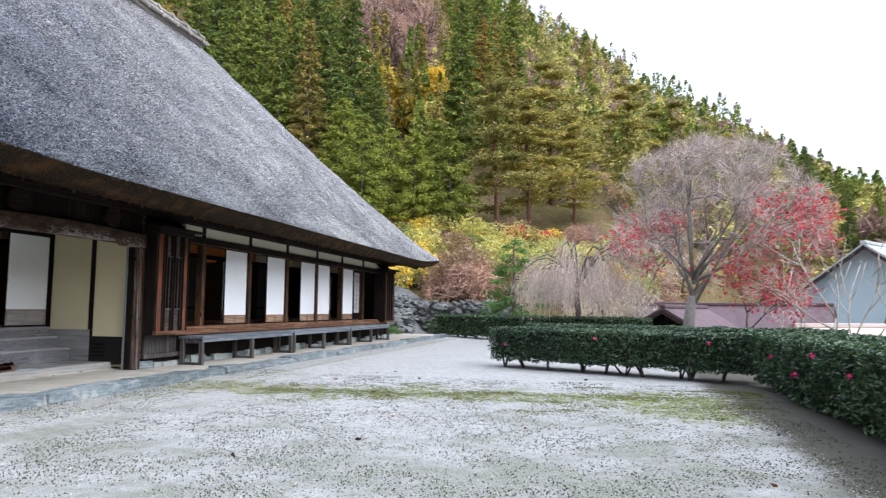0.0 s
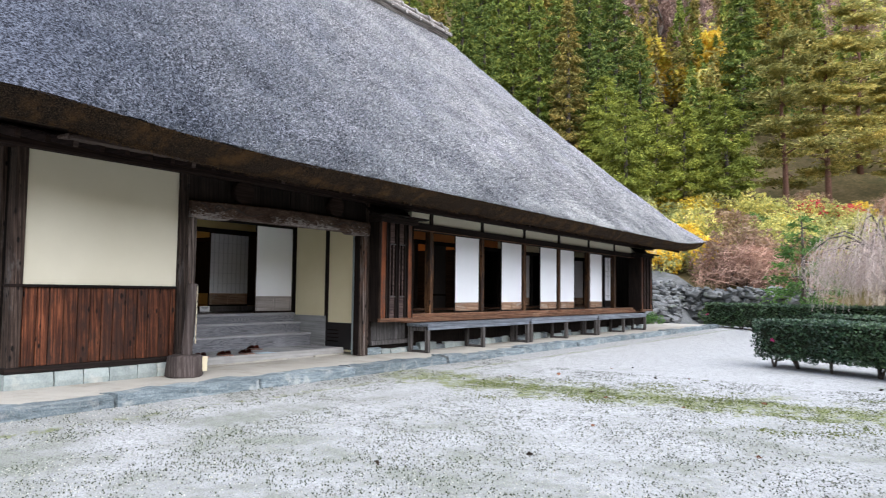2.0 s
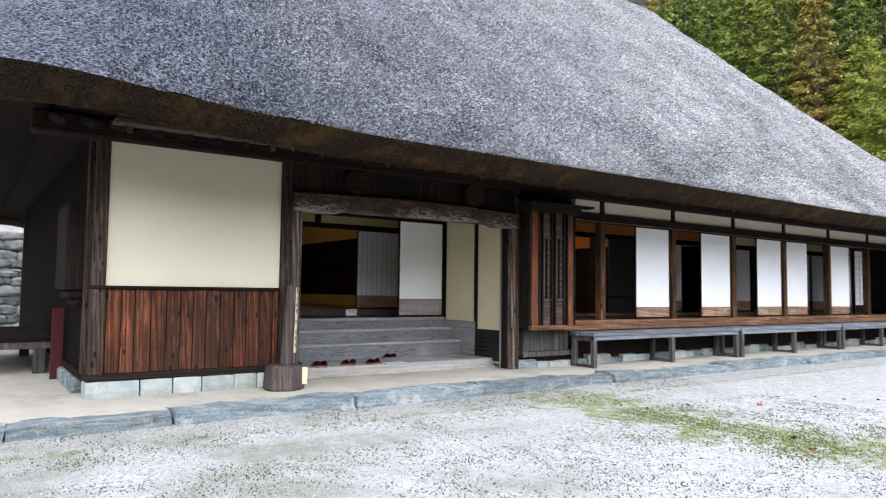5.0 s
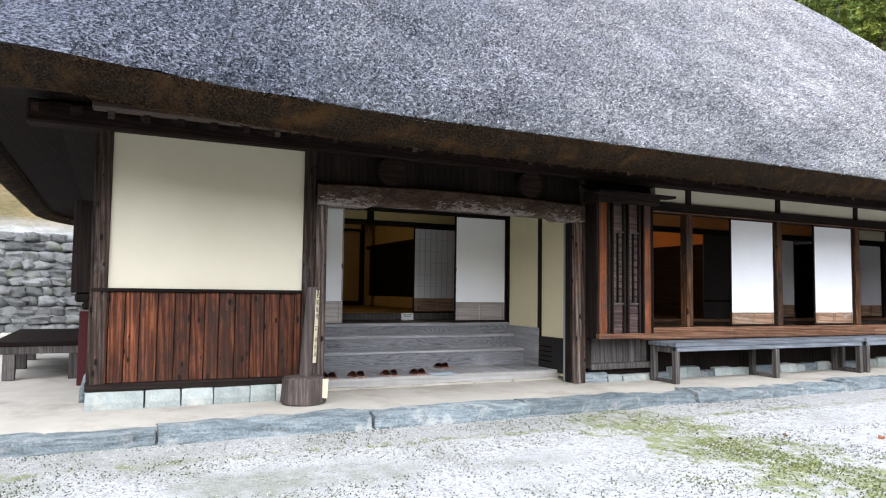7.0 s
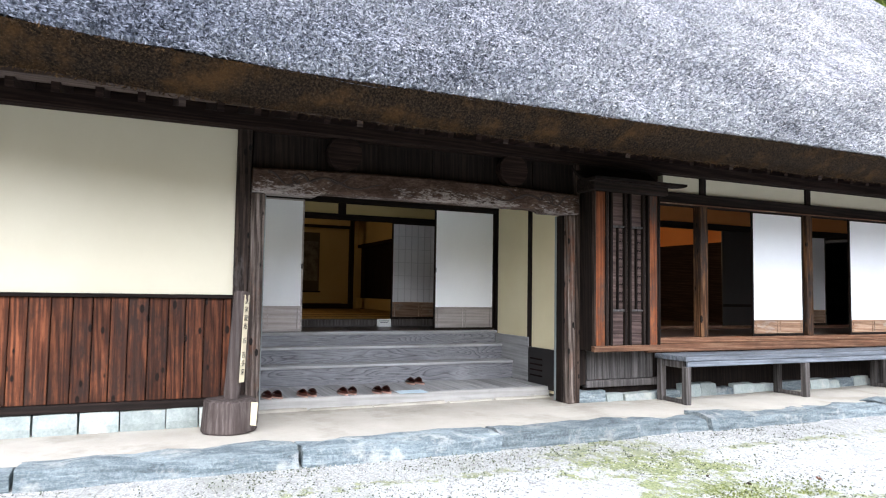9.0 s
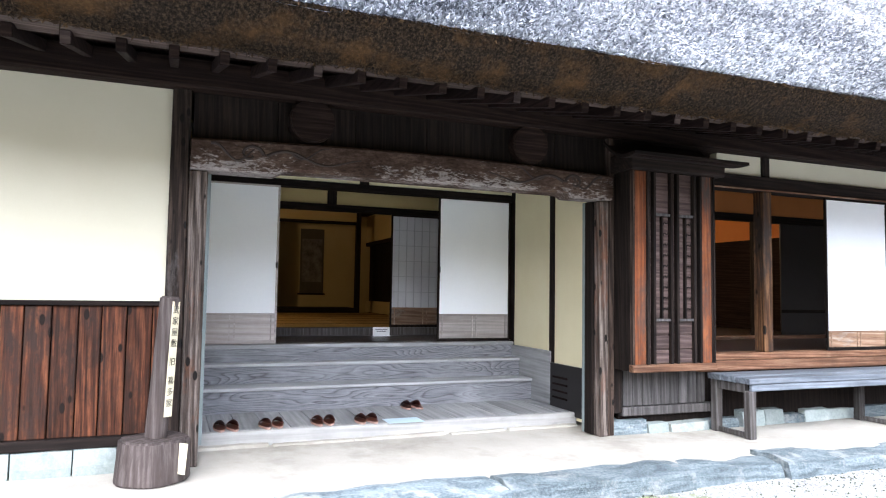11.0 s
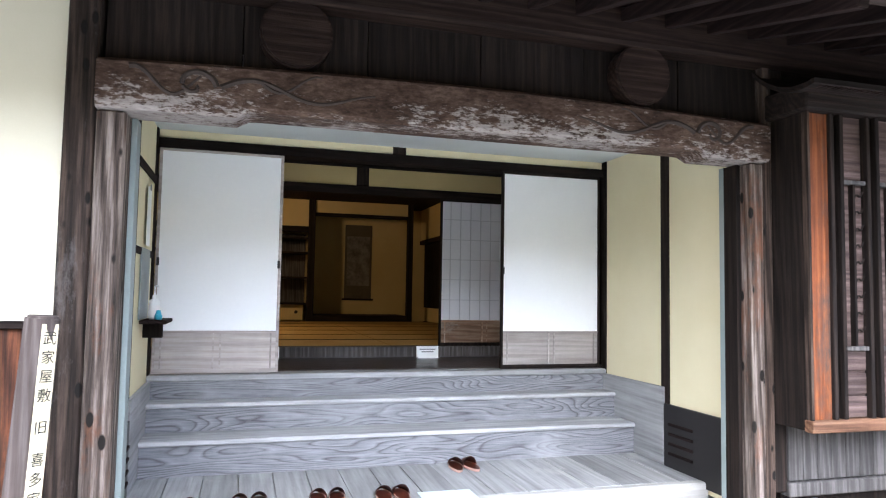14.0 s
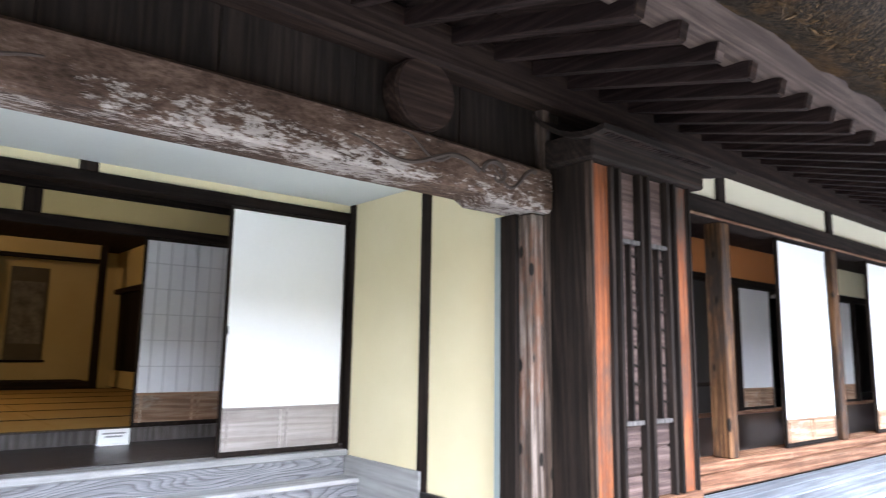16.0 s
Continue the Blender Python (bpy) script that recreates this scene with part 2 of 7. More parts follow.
W_STEPX = wood("grey_platform_wood", (0.20, 0.198, 0.20), (0.34, 0.338, 0.342), (0.45, 0.448, 0.45), "x", 0.6, 0.9, (0.52, 0.51, 0.49), 0.64, 0.2, grain=0.5)
W_BENCH = wood("grey_blue_bench_wood", (0.085, 0.096, 0.115), (0.18, 0.20, 0.23), (0.33, 0.36, 0.405), "y", 0.65, 0.8, (0.10, 0.09, 0.09), 0.66, 0.35, grain=0.38)
W_NOSE = wood("pale_dusty_lip", (0.40, 0.385, 0.36), (0.55, 0.535, 0.51), (0.66, 0.645, 0.62), "y", 0.85, 0.7, (0.30, 0.285, 0.26), 0.66, 0.25, grain=0.5)
W_LEG = wood("bench_leg_wood", (0.03, 0.025, 0.023), (0.085, 0.075, 0.07), (0.21, 0.20, 0.20), "z", 0.8, 1.0, None, 0.6, 0.4, grain=0.42)
W_KICK = wood("pale_kick_panel_wood", (0.24, 0.20, 0.185), (0.40, 0.355, 0.335), (0.52, 0.475, 0.455), "y", 0.6, 0.9, grain=0.48)
W_KICKDARK = wood("worn_kick_panel_wood", (0.13, 0.065, 0.035), (0.33, 0.20, 0.125), (0.52, 0.39, 0.28), "y", 0.7, 0.9, (0.5, 0.46, 0.4), 0.6, 0.35, grain=0.34)
W_GREY_Z = wood("weathered_grey_boards", (0.03, 0.027, 0.026), (0.08, 0.073, 0.071), (0.18, 0.168, 0.16), "z", 0.8, 0.9, None, 0.6, 0.4, grain=0.38)
W_EAVE = wood("eave_board_wood", (0.03, 0.021, 0.018), (0.068, 0.047, 0.041), (0.125, 0.092, 0.08), "y", 0.8, grain=0.3)
W_FLOOR = wood("polished_dark_floor", (0.018, 0.013, 0.012), (0.042, 0.032, 0.03), (0.075, 0.06, 0.056), "y", 0.28, grain=0.3)
W_SLAT = wood("brown_grey_slats", (0.026, 0.0175, 0.016), (0.085, 0.056, 0.05), (0.17, 0.125, 0.113), "y", 0.8, 1.0, None, 0.6, 0.4, grain=0.34)
W_GREYPOST = wood("silver_post_wood", (0.013, 0.0095, 0.008), (0.078, 0.058, 0.048), (0.22, 0.182, 0.16), "z", 0.85, 1.0, (0.13, 0.052, 0.025), 0.62, 0.4, knots=11.0, grain=0.22)


def lintel_wood():
    """Old brown wood, its paint worn to pale flecks, most along the lower edge."""
    mat, nt, b = node_material("carved_lintel_wood", 0.85, 0.0, 0.15)
    vec, long_vec = place(nt), place(nt, (1, 0.4, 1))
    n1, n2 = noise_of(nt, long_vec, 7, 6, 0.7), noise_of(nt, long_vec, 46, 6, 0.75)
    col = ramp(nt, mix(nt, 0.5, n1, n2), [(0.36, (0.014, 0.008, 0.006)), (0.5, (0.056, 0.034, 0.025)), (0.64, (0.125, 0.085, 0.066))])
    g = nt.nodes.new("ShaderNodeNewGeometry")
    sep = nt.nodes.new("ShaderNodeSeparateXYZ")
    nt.links.new(g.outputs["Position"], sep.inputs[0])
    edge = add(nt, "ShaderNodeMapRange")
    for k, v in zip(("From Min", "From Max", "To Min", "To Max"), (2.58, 2.80, 0.075, -0.035)):
        edge.inputs[k].default_value = v
    nt.links.new(sep.outputs["Z"], edge.inputs["Value"])
    s = nt.nodes.new("ShaderNodeMath")
    nt.links.new(mix(nt, 0.5, noise_of(nt, long_vec, 4.5, 5, 0.7), noise_of(nt, place(nt, (1, 0.3, 1)), 62, 6, 0.75)), s.inputs[0])
    nt.links.new(edge.outputs[0], s.inputs[1])
    col = mix(nt, ramp(nt, s.outputs[0], [(0.545, (0,) * 3), (0.60, (0.75,) * 3)]), col, mix(nt, n2, (0.15, 0.125, 0.118), (0.52, 0.475, 0.455)))
    nt.links.new(col, b.inputs["Base Color"])
    bump(nt, b, mix(nt, 0.6, n1, n2), 0.7, 0.008)
    return mat


W_LINTEL = lintel_wood()
PLASTER = mottled("cream_plaster", (0.585, 0.537, 0.408), (0.645, 0.598, 0.47), 1.2, 0.9, 0.12, 160, 0.002, (0.56, 0.50, 0.36), 0.70)
PLASTER_WARM = mottled("yellow_plaster", (0.66, 0.585, 0.375), (0.735, 0.665, 0.46), 1.3, 0.9, 0.12, 160, 0.002, (0.6, 0.5, 0.3), 0.74)
PLASTER_OCHRE = mottled("ochre_plaster", (0.44, 0.345, 0.15), (0.52, 0.415, 0.20), 1.5, 0.9, 0.12, 140, 0.002)
PLASTER_RED = mottled("orange_clay_plaster", (0.42, 0.15, 0.045), (0.5, 0.2, 0.06), 1.5, 0.9, 0.12, 140, 0.002)
PAPER = mottled("white_paper", (0.80, 0.81, 0.83), (0.85, 0.86, 0.875), 2.0, 0.75, 0.10, 35, 0.003)
# inner doors: dimmer copies of the paper, the rooms' shade put into their colour
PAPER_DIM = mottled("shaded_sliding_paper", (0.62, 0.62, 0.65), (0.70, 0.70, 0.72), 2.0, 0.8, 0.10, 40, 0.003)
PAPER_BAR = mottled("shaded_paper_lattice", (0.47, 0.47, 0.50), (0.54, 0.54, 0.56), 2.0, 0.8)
CEILING = mottled("grey_ceiling_board", (0.50, 0.53, 0.53), (0.58, 0.61, 0.61), 1.0, 0.6, 0.05, 60, 0.001)
def slate(name, low, high, pale):
    """Split slate: layered streaks, chipped pale faces, fine grain."""
    mat, nt, b = node_material(name, 0.75, 0.0, 0.3)
    lay_v, vec = place(nt, (1.2, 0.5, 4.0), True), place(nt, (1, 1, 1), True)
    n1, n2, n3 = noise_of(nt, lay_v, 6, 6, 0.7, 0.6), noise_of(nt, vec, 45, 5, 0.75), noise_of(nt, vec, 3.5, 6, 0.7)
    col = ramp(nt, mix(nt, 0.4, n1, n2), [(0.32, tuple(0.35 * c for c in low)), (0.46, low), (0.64, high)])
    col = mix(nt, ramp(nt, n3, [(0.54, (0,) * 3), (0.64, (0.8,) * 3)]), col, mix(nt, n2, tuple(0.7 * c for c in pale), pale))
    oi = nt.nodes.new("ShaderNodeObjectInfo")
    col = mix(nt, 1.0, col, ramp(nt, oi.outputs["Random"], [(0.0, (0.78,) * 3), (1.0, (1.18,) * 3)]), 'MULTIPLY')
    nt.links.new(col, b.inputs["Base Color"])
    bump(nt, b, mix(nt, 0.45, n1, n2), 1.0, 0.03)
    return mat


STONE = slate("blue_grey_slate", (0.125, 0.155, 0.17), (0.30, 0.345, 0.355), (0.42, 0.43, 0.41))
STONE_PALE = mottled("pale_green_stone", (0.23, 0.27, 0.26), (0.43, 0.47, 0.45), 5.0, 0.75, 0.6, 40, 0.01, (0.55, 0.53, 0.47), 0.62, 0.3, 0.22)
STONE_RUBBLE = mottled("rubble_stone", (0.06, 0.062, 0.062), (0.23, 0.235, 0.235), 4.0, 0.85, 0.7, 30, 0.015, (0.11, 0.13, 0.07), 0.64, 0.25, 0.35)
SAND = mottled("terrace_sand", (0.36, 0.333, 0.285), (0.485, 0.455, 0.398), 2.2, 0.95, 0.8, 90, 0.008, (0.28, 0.255, 0.215), 0.60)
TATAMI = mottled("tatami_straw", (0.36, 0.22, 0.06), (0.44, 0.29, 0.09), 3.0, 0.7, 0.2, 200, 0.002)
BLACK = mottled("black_lacquer", (0.012, 0.011, 0.011), (0.02, 0.018, 0.018), 3.0, 0.45, 0.05)
METAL_GREY = mottled("grey_blue_metal_frame", (0.17, 0.20, 0.20), (0.24, 0.275, 0.275), 2.0, 0.4, 0.05, 60, 0.001)


# ---- ground and hill: one sheet ----
def table(rows, a):
    return float(np.interp(a, [r[0] for r in rows], [r[1] for r in rows]))


# Past bearings 30 and -100 the slopes are unseen, raised to block low sky.
SKYLINE = [(-180, 12), (-130, 24), (-100, 29), (-70, 31), (-46, 31), (-20, 28), (-5, 22), (-1, 19.5), (4, 15.5), (10, 12.4), (16, 9.6), (20, 6.4), (30, 6), (48, 11), (75, 13), (120, 13), (150, 13), (180, 12)]
HILL_FOOT = [(-180, 60), (-130, 40), (-100, 27), (-70, 29), (-50, 36), (-20, 37), (0, 40), (10, 58), (20, 62), (60, 70), (120, 70), (180, 60)]


def smooth(a, b, x):
    t = min(1.0, max(0.0, (x - a) / (b - a)))
    return t * t * (3 - 2 * t)


def height(x, y):
    """Height of the ground: the yard, the lower land past the hedge, and the wooded hill round about."""
    r, a = math.hypot(x, y), math.degrees(math.atan2(x, y))
    foot, top = table(HILL_FOOT, a), 150 * math.tan(radians(table(SKYLINE, a)))
    low = -2.6 * smooth(4.6, 8.0, x) * smooth(-30, -12, y)
    z = GROUND + low
    if -20 < x < -5 and 0 < y < 32:
        z += 0.07 * smooth(5.4, 6.7, -x)           # gravel banked against the kerb
    if r > foot:
        shelf = 1.5 * smooth(foot, foot + 1.5, r)
        mid = foot + 22
        first = min(0.34 * (r - foot), 0.34 * 22, top)
        late = max(0.0, r - mid) / (150 - mid) * max(0.0, top - 0.34 * 22 - 1.5)
        if r > 150:
            late = max(0.0, top - 0.34 * 22 - 1.5) + (0.12 * (r - 150) if r < 230 else 0.12 * 80 - 0.03 * (r - 230))
        z += shelf + min(first, top) + late - low * smooth(foot, foot + 20, r)
        z += 1.6 * smooth(foot + 4, foot + 30, r) * noise.noise(Vector((x * 0.06, y * 0.06, 3.1)))
    return z


def axis_steps(lo, hi, fine_lo, fine_hi, fine, coarse):
    out = list(np.arange(fine_lo, fine_hi + 1e-6, fine))
    step, v = coarse, fine_lo
    while v > lo:
        step *= 1.18
        v -= step
        out.insert(0, max(v, lo))
    step, v = coarse, fine_hi
    while v < hi:
        step *= 1.18
        v += step
        out.append(min(v, hi))
    return [float(o) for o in out]


xs, ys = axis_steps(-1500, 1500, -30, 30, 0.75, 1.0), axis_steps(-1500, 1500, -8, 60, 0.75, 1.0)
g_verts = [(x, y, height(x, y) + (0.012 * noise.noise(Vector((x * 0.7, y * 0.7, 0))) if abs(x) < 40 and -20 < y < 40 else 0)) for y in ys for x in xs]
g_faces = [(j * len(xs) + i, j * len(xs) + i + 1, (j + 1) * len(xs) + i + 1, (j + 1) * len(xs) + i) for j in range(len(ys) - 1) for i in range(len(xs) - 1)]


def ground_material():
    mat, nt, b = node_material("yard_gravel_and_moss", 0.95, 0.0, 0.15)
    vec = place(nt)
    g = nt.nodes.new("ShaderNodeNewGeometry")
    sep = nt.nodes.new("ShaderNodeSeparateXYZ")
    nt.links.new(g.outputs["Position"], sep.inputs[0])

    def calc(how, a, c, d=None):
        n = nt.nodes.new("ShaderNodeMath")
        n.operation = how
        for sock, v in zip(n.inputs, (a, c, d)):
            if isinstance(v, (int, float)):
                sock.default_value = v
            elif v is not None:
                nt.links.new(v, sock)
        return n.outputs[0]

    def span(source, lo, hi, to_lo, to_hi):
        m = add(nt, "ShaderNodeMapRange")
        m.interpolation_type = 'SMOOTHSTEP'
        for k, v in zip(("From Min", "From Max", "To Min", "To Max"), (lo, hi, to_lo, to_hi)):
            m.inputs[k].default_value = v
        nt.links.new(source, m.inputs["Value"])
        return m.outputs[0]

    mid_n, fine, grit = noise_of(nt, vec, 3.2, 6, 0.7), noise_of(nt, vec, 21, 4, 0.75), noise_of(nt, vec, 62, 3, 0.7)
    patch, clump = noise_of(nt, vec, 1.15, 5, 0.62), noise_of(nt, vec, 6.5, 5, 0.7)
    vor = add(nt, "ShaderNodeTexVoronoi", Scale=55.0)
    nt.links.new(vec, vor.inputs["Vector"])
    # pale gravel: whitish grains with darker grains between
    pale = ramp(nt, mix(nt, 0.55, fine, grit), [(0.38, (0.10, 0.10, 0.096)), (0.45, (0.28, 0.28, 0.272)), (0.53, (0.415, 0.415, 0.41)), (0.62, (0.55, 0.55, 0.545))])
    pale = mix(nt, 1.0, pale, ramp(nt, clump, [(0.3, (0.80, 0.80, 0.79)), (0.62, (1.04, 1.04, 1.05))]), 'MULTIPLY')
    # dark crumbs and thin moss, speckled, in loose patches; thicker where the walk starts and by the hedge
    lean = calc('ADD', span(sep.outputs["Y"], 2.5, 13.0, 0.030, -0.045), span(sep.outputs["X"], -4.0, 2.5, -0.010, 0.03))
    speck = calc('ADD', mix(nt, 0.52, mix(nt, 0.40, patch, clump), mix(nt, 0.5, fine, grit)), lean)
    crumbs = ramp(nt, speck, [(0.505, (0,) * 3), (0.535, (0.62,) * 3)])
    green = mix(nt, ramp(nt, patch, [(0.42, (0,) * 3), (0.62, (1,) * 3)]), (0.045, 0.045, 0.036), (0.052, 0.07, 0.022))
    dirt = mix(nt, ramp(nt, grit, [(0.4, (0,) * 3), (0.66, (1,) * 3)]), green, (0.20, 0.21, 0.155))
    col = mix(nt, crumbs, pale, dirt)
    # moss: a band across the yard, a patch near its middle, and a line under the drip of the eaves
    moss = mix(nt, ramp(nt, mix(nt, 0.5, fine, grit), [(0.38, (0,) * 3), (0.62, (1,) * 3)]), (0.05, 0.062, 0.014), (0.235, 0.26, 0.085))
    cover = mix(nt, 0.45, clump, mix(nt, 0.5, fine, mid_n))

    def grown(away, half, thick, most=0.85):
        q = calc('ADD', span(away, half * 0.2, half * 1.7, thick, -0.30), cover)
        return ramp(nt, q, [(0.555, (0,) * 3), (0.625, (most,) * 3)])

    off = calc('ABSOLUTE', calc('SUBTRACT', calc('MULTIPLY_ADD', sep.outputs["X"], -0.10, sep.outputs["Y"]), calc('MULTIPLY_ADD', patch, 2.6, 9.45)), 0.0)
    col = mix(nt, grown(off, 1.25, 0.115), col, moss)
    spot_m = nt.nodes.new("ShaderNodeVectorMath")
    spot_m.operation = 'DISTANCE'
    nt.links.new(g.outputs["Position"], spot_m.inputs[0])
    spot_m.inputs[1].default_value = (1.3, 9.9, GROUND)
    col = mix(nt, grown(spot_m.outputs["Value"], 2.0, 0.13), col, moss)
    drip = calc('ABSOLUTE', calc('SUBTRACT', sep.outputs["X"], calc('MULTIPLY_ADD', mid_n, 0.25, -6.40)), 0.0)
    col = mix(nt, grown(drip, 0.13, 0.085, 0.75), col, moss)
    washed = calc('ABSOLUTE', calc('SUBTRACT', sep.outputs["X"], -6.55), 0.0)
    col = mix(nt, calc('MULTIPLY', span(washed, 0.1, 0.45, 0.55, 0.0), ramp(nt, grit, [(0.42, (1,) * 3), (0.6, (0.2,) * 3)])), col, (0.20, 0.20, 0.185))
    # bare soil at the hedge's foot, darkened further with the hedge's shade
    so = calc('ADD', span(sep.outputs["X"], 0.9, 2.4, -0.30, 0.36), mix(nt, 0.5, patch, fine))
    col = mix(nt, ramp(nt, so, [(0.50, (0,) * 3), (0.70, (0.92,) * 3)]), col, mix(nt, fine, (0.026, 0.025, 0.02), (0.11, 0.10, 0.078)))
    # past the yard: leaf litter and rough grass
    r = nt.nodes.new("ShaderNodeVectorMath")
    r.operation = 'LENGTH'
    nt.links.new(g.outputs["Position"], r.inputs[0])
    far = add(nt, "ShaderNodeMapRange")
    far.inputs["From Min"].default_value, far.inputs["From Max"].default_value = 34.5, 37.5
    nt.links.new(r.outputs["Value"], far.inputs["Value"])
    litter = ramp(nt, mix(nt, 0.5, noise_of(nt, vec, 0.25, 5, 0.7), mid_n), [(0.35, (0.05, 0.055, 0.022)), (0.5, (0.13, 0.10, 0.045)), (0.65, (0.22, 0.16, 0.09))])
    col = mix(nt, far.outputs[0], col, litter)
    east = add(nt, "ShaderNodeMapRange")
    east.inputs["From Min"].default_value, east.inputs["From Max"].default_value = 3.0, 4.4
    nt.links.new(sep.outputs["X"], east.inputs["Value"])
    col = mix(nt, east.outputs[0], col, litter)
    nt.links.new(col, b.inputs["Base Color"])
    bump(nt, b, mix(nt, 0.5, mix(nt, 0.4, fine, vor.outputs["Distance"]), mid_n), 0.9, 0.02)
    return mat


GROUND_MAT = ground_material()
tagged(new("ground", raw_mesh("ground", g_verts, g_faces, GROUND_MAT, True)), "pale gravel yard with moss, rising into a wooded hill", "ground", kind="structure")

# ---- the terrace in front of the house ----
solid("terrace", box(-21.6, 2.6, 0.05, -7.12, 30.5, TERRACE), SAND, "pale sandy terrace edged with stone along the house", "terrace", kind="structure")


# ---- the thatched farmhouse ----
Y0, Y1, BACK_X = 4.94, 25.75, -19.6          # house walls: left end, right end, back
HX, HY, CX, CY = 7.47, 12.05, -13.9, 15.3    # roof: half depth, half length, centre
EAVE_Z, RIDGE_Z, RIDGE_HALF, RIDGE_NEAR = 3.21, 10.8, 5.1, 8.6

farmhouse = thing("farmhouse", (CX, CY, TERRACE), "long thatched farmhouse with dark timber and cream plaster", "house")


def roof_ring(s, out=0.0, up=0.0):
    """One level of the roof: a rounded rectangle, from the eaves (s = 0) to the ridge (s = 1)."""
    flare = 0.10 * (1 - s) ** 4
    dx = HX * (1 - s) + 0.12 * s + out + flare
    dy = HY + (RIDGE_HALF - HY) * s + out + flare
    rad = max(0.05, min(1.5 * (1 - s) + 0.1, dx * 0.95))
    z = EAVE_Z + (RIDGE_Z - EAVE_Z) * (0.93 * s + 0.07 * s * s) + up
    pts = []
    n_long, n_short, n_arc = 200, 60, 9
    corners = [(1, -1, -90), (1, 1, 0), (-1, 1, 90), (-1, -1, 180)]
    full = rad
    for k, (sx, sy, a0) in enumerate(corners):
        rad = full * (0.5 if sy > 0 else 1.0)       # the far corners are cut sharper
        for i in range(n_arc):
            a = radians(a0 + 90 * i / n_arc)
            pts.append((CX + sx * (dx - rad) + rad * math.cos(a), CY + sy * (dy - rad) + rad * math.sin(a)))
        a = radians(a0 + 90)
        p = (CX + sx * (dx - rad) + rad * math.cos(a), CY + sy * (dy - rad) + rad * math.sin(a))
        nx, ny, na = corners[(k + 1) % 4]
        a = radians(na)
        rad = full * (0.5 if ny > 0 else 1.0)
        q = (CX + nx * (dx - rad) + rad * math.cos(a), CY + ny * (dy - rad) + rad * math.sin(a))
        n = n_long if k % 2 == 0 else n_short
        for i in range(n):
            t = i / n
            pts.append((p[0] + (q[0] - p[0]) * t, p[1] + (q[1] - p[1]) * t))
    out_pts = []
    for x, y in pts:
        corner = max(0.0, abs(y - CY) / HY - 0.62) / 0.38
        lift = 0.30 * corner ** 2 * (1 - s) ** 3
        if y < CY:                                  # the near hip is steeper
            y = CY + (y - CY) * (HY + (RIDGE_NEAR - HY) * s + out + flare) / dy
        out_pts.append((x, y, z + lift))
    return out_pts


def roof_meshes():
    verts, faces = [], []
    levels = 84
    for j in range(levels + 1):
        s = (j / levels) ** 1.06
        for x, y, z in roof_ring(s):
            v = Vector((x, y, z))
            d = 0.035 * noise.noise(v * 0.9) + 0.018 * noise.noise(v * 3.1) + 0.012 * noise.noise(v * 8.0)
            if j == 0:
                d += 0.012 * noise.noise(v * 15)
            verts.append((x + d * 0.7 * (1 if x > CX else -1), y, z + d))
    n = len(verts) // (levels + 1)
    for j in range(levels):
        for i in range(n):
            k = (i + 1) % n
            faces.append((j * n + i, j * n + k, (j + 1) * n + k, (j + 1) * n + i))
    top = raw_mesh("roof", verts, faces, THATCH, True)
    # the cut edge of the thatch and its underside
    ev, ef = [], []
    for out, up in ((0.0, 0.0), (-0.05, -0.05), (-0.16, -0.15), (-0.28, -0.22), (-0.38, -0.20), (-0.60, -0.06)):
        for x, y, z in roof_ring(0.0, out, up):
            v = Vector((x, y, z))
            d = 0.0 if up == 0 else 0.016 * noise.noise(v * 5.0) + 0.012 * noise.noise(v * 17.0)
            ev.append((x + d, y + d, z + d))
    for j in range(5):
        for i in range(n):
            k = (i + 1) % n
            ef.append((j * n + k, j * n + i, (j + 1) * n + i, (j + 1) * n + k))
    edge = raw_mesh("thatch_edge", ev, ef, THATCH_CUT, True)
    # boards under the eaves, closed inwards over the rafters
    sv, sf = [], []
    for out, up in ((-0.56, -0.10), (-0.56, -0.05), (-1.9, 0.30), (-2.4, 0.55)):
        sv += roof_ring(0.0, out, up)
    for j in range(3):
        for i in range(n):
            k = (i + 1) % n
            sf.append((j * n + k, j * n + i, (j + 1) * n + i, (j + 1) * n + k))
    soffit = raw_mesh("soffit", sv, sf, W_DARK_X)
    return top, edge, soffit


def thatch_tone(nt):
    """Tone of the thatch along the ridge: dark blue-grey at the near end, paler farther on."""
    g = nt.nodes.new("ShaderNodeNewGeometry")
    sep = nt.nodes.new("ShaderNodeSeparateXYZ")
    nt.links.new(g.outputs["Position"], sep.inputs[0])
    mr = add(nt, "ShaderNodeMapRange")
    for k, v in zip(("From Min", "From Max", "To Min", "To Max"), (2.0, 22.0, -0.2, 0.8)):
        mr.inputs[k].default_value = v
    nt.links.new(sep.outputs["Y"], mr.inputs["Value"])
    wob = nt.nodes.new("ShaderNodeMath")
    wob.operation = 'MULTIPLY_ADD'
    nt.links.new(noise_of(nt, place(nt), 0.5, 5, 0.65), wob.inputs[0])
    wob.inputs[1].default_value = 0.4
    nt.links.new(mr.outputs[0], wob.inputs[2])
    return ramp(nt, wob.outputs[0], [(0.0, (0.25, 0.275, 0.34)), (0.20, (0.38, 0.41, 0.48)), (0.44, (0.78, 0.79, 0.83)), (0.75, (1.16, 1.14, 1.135))])


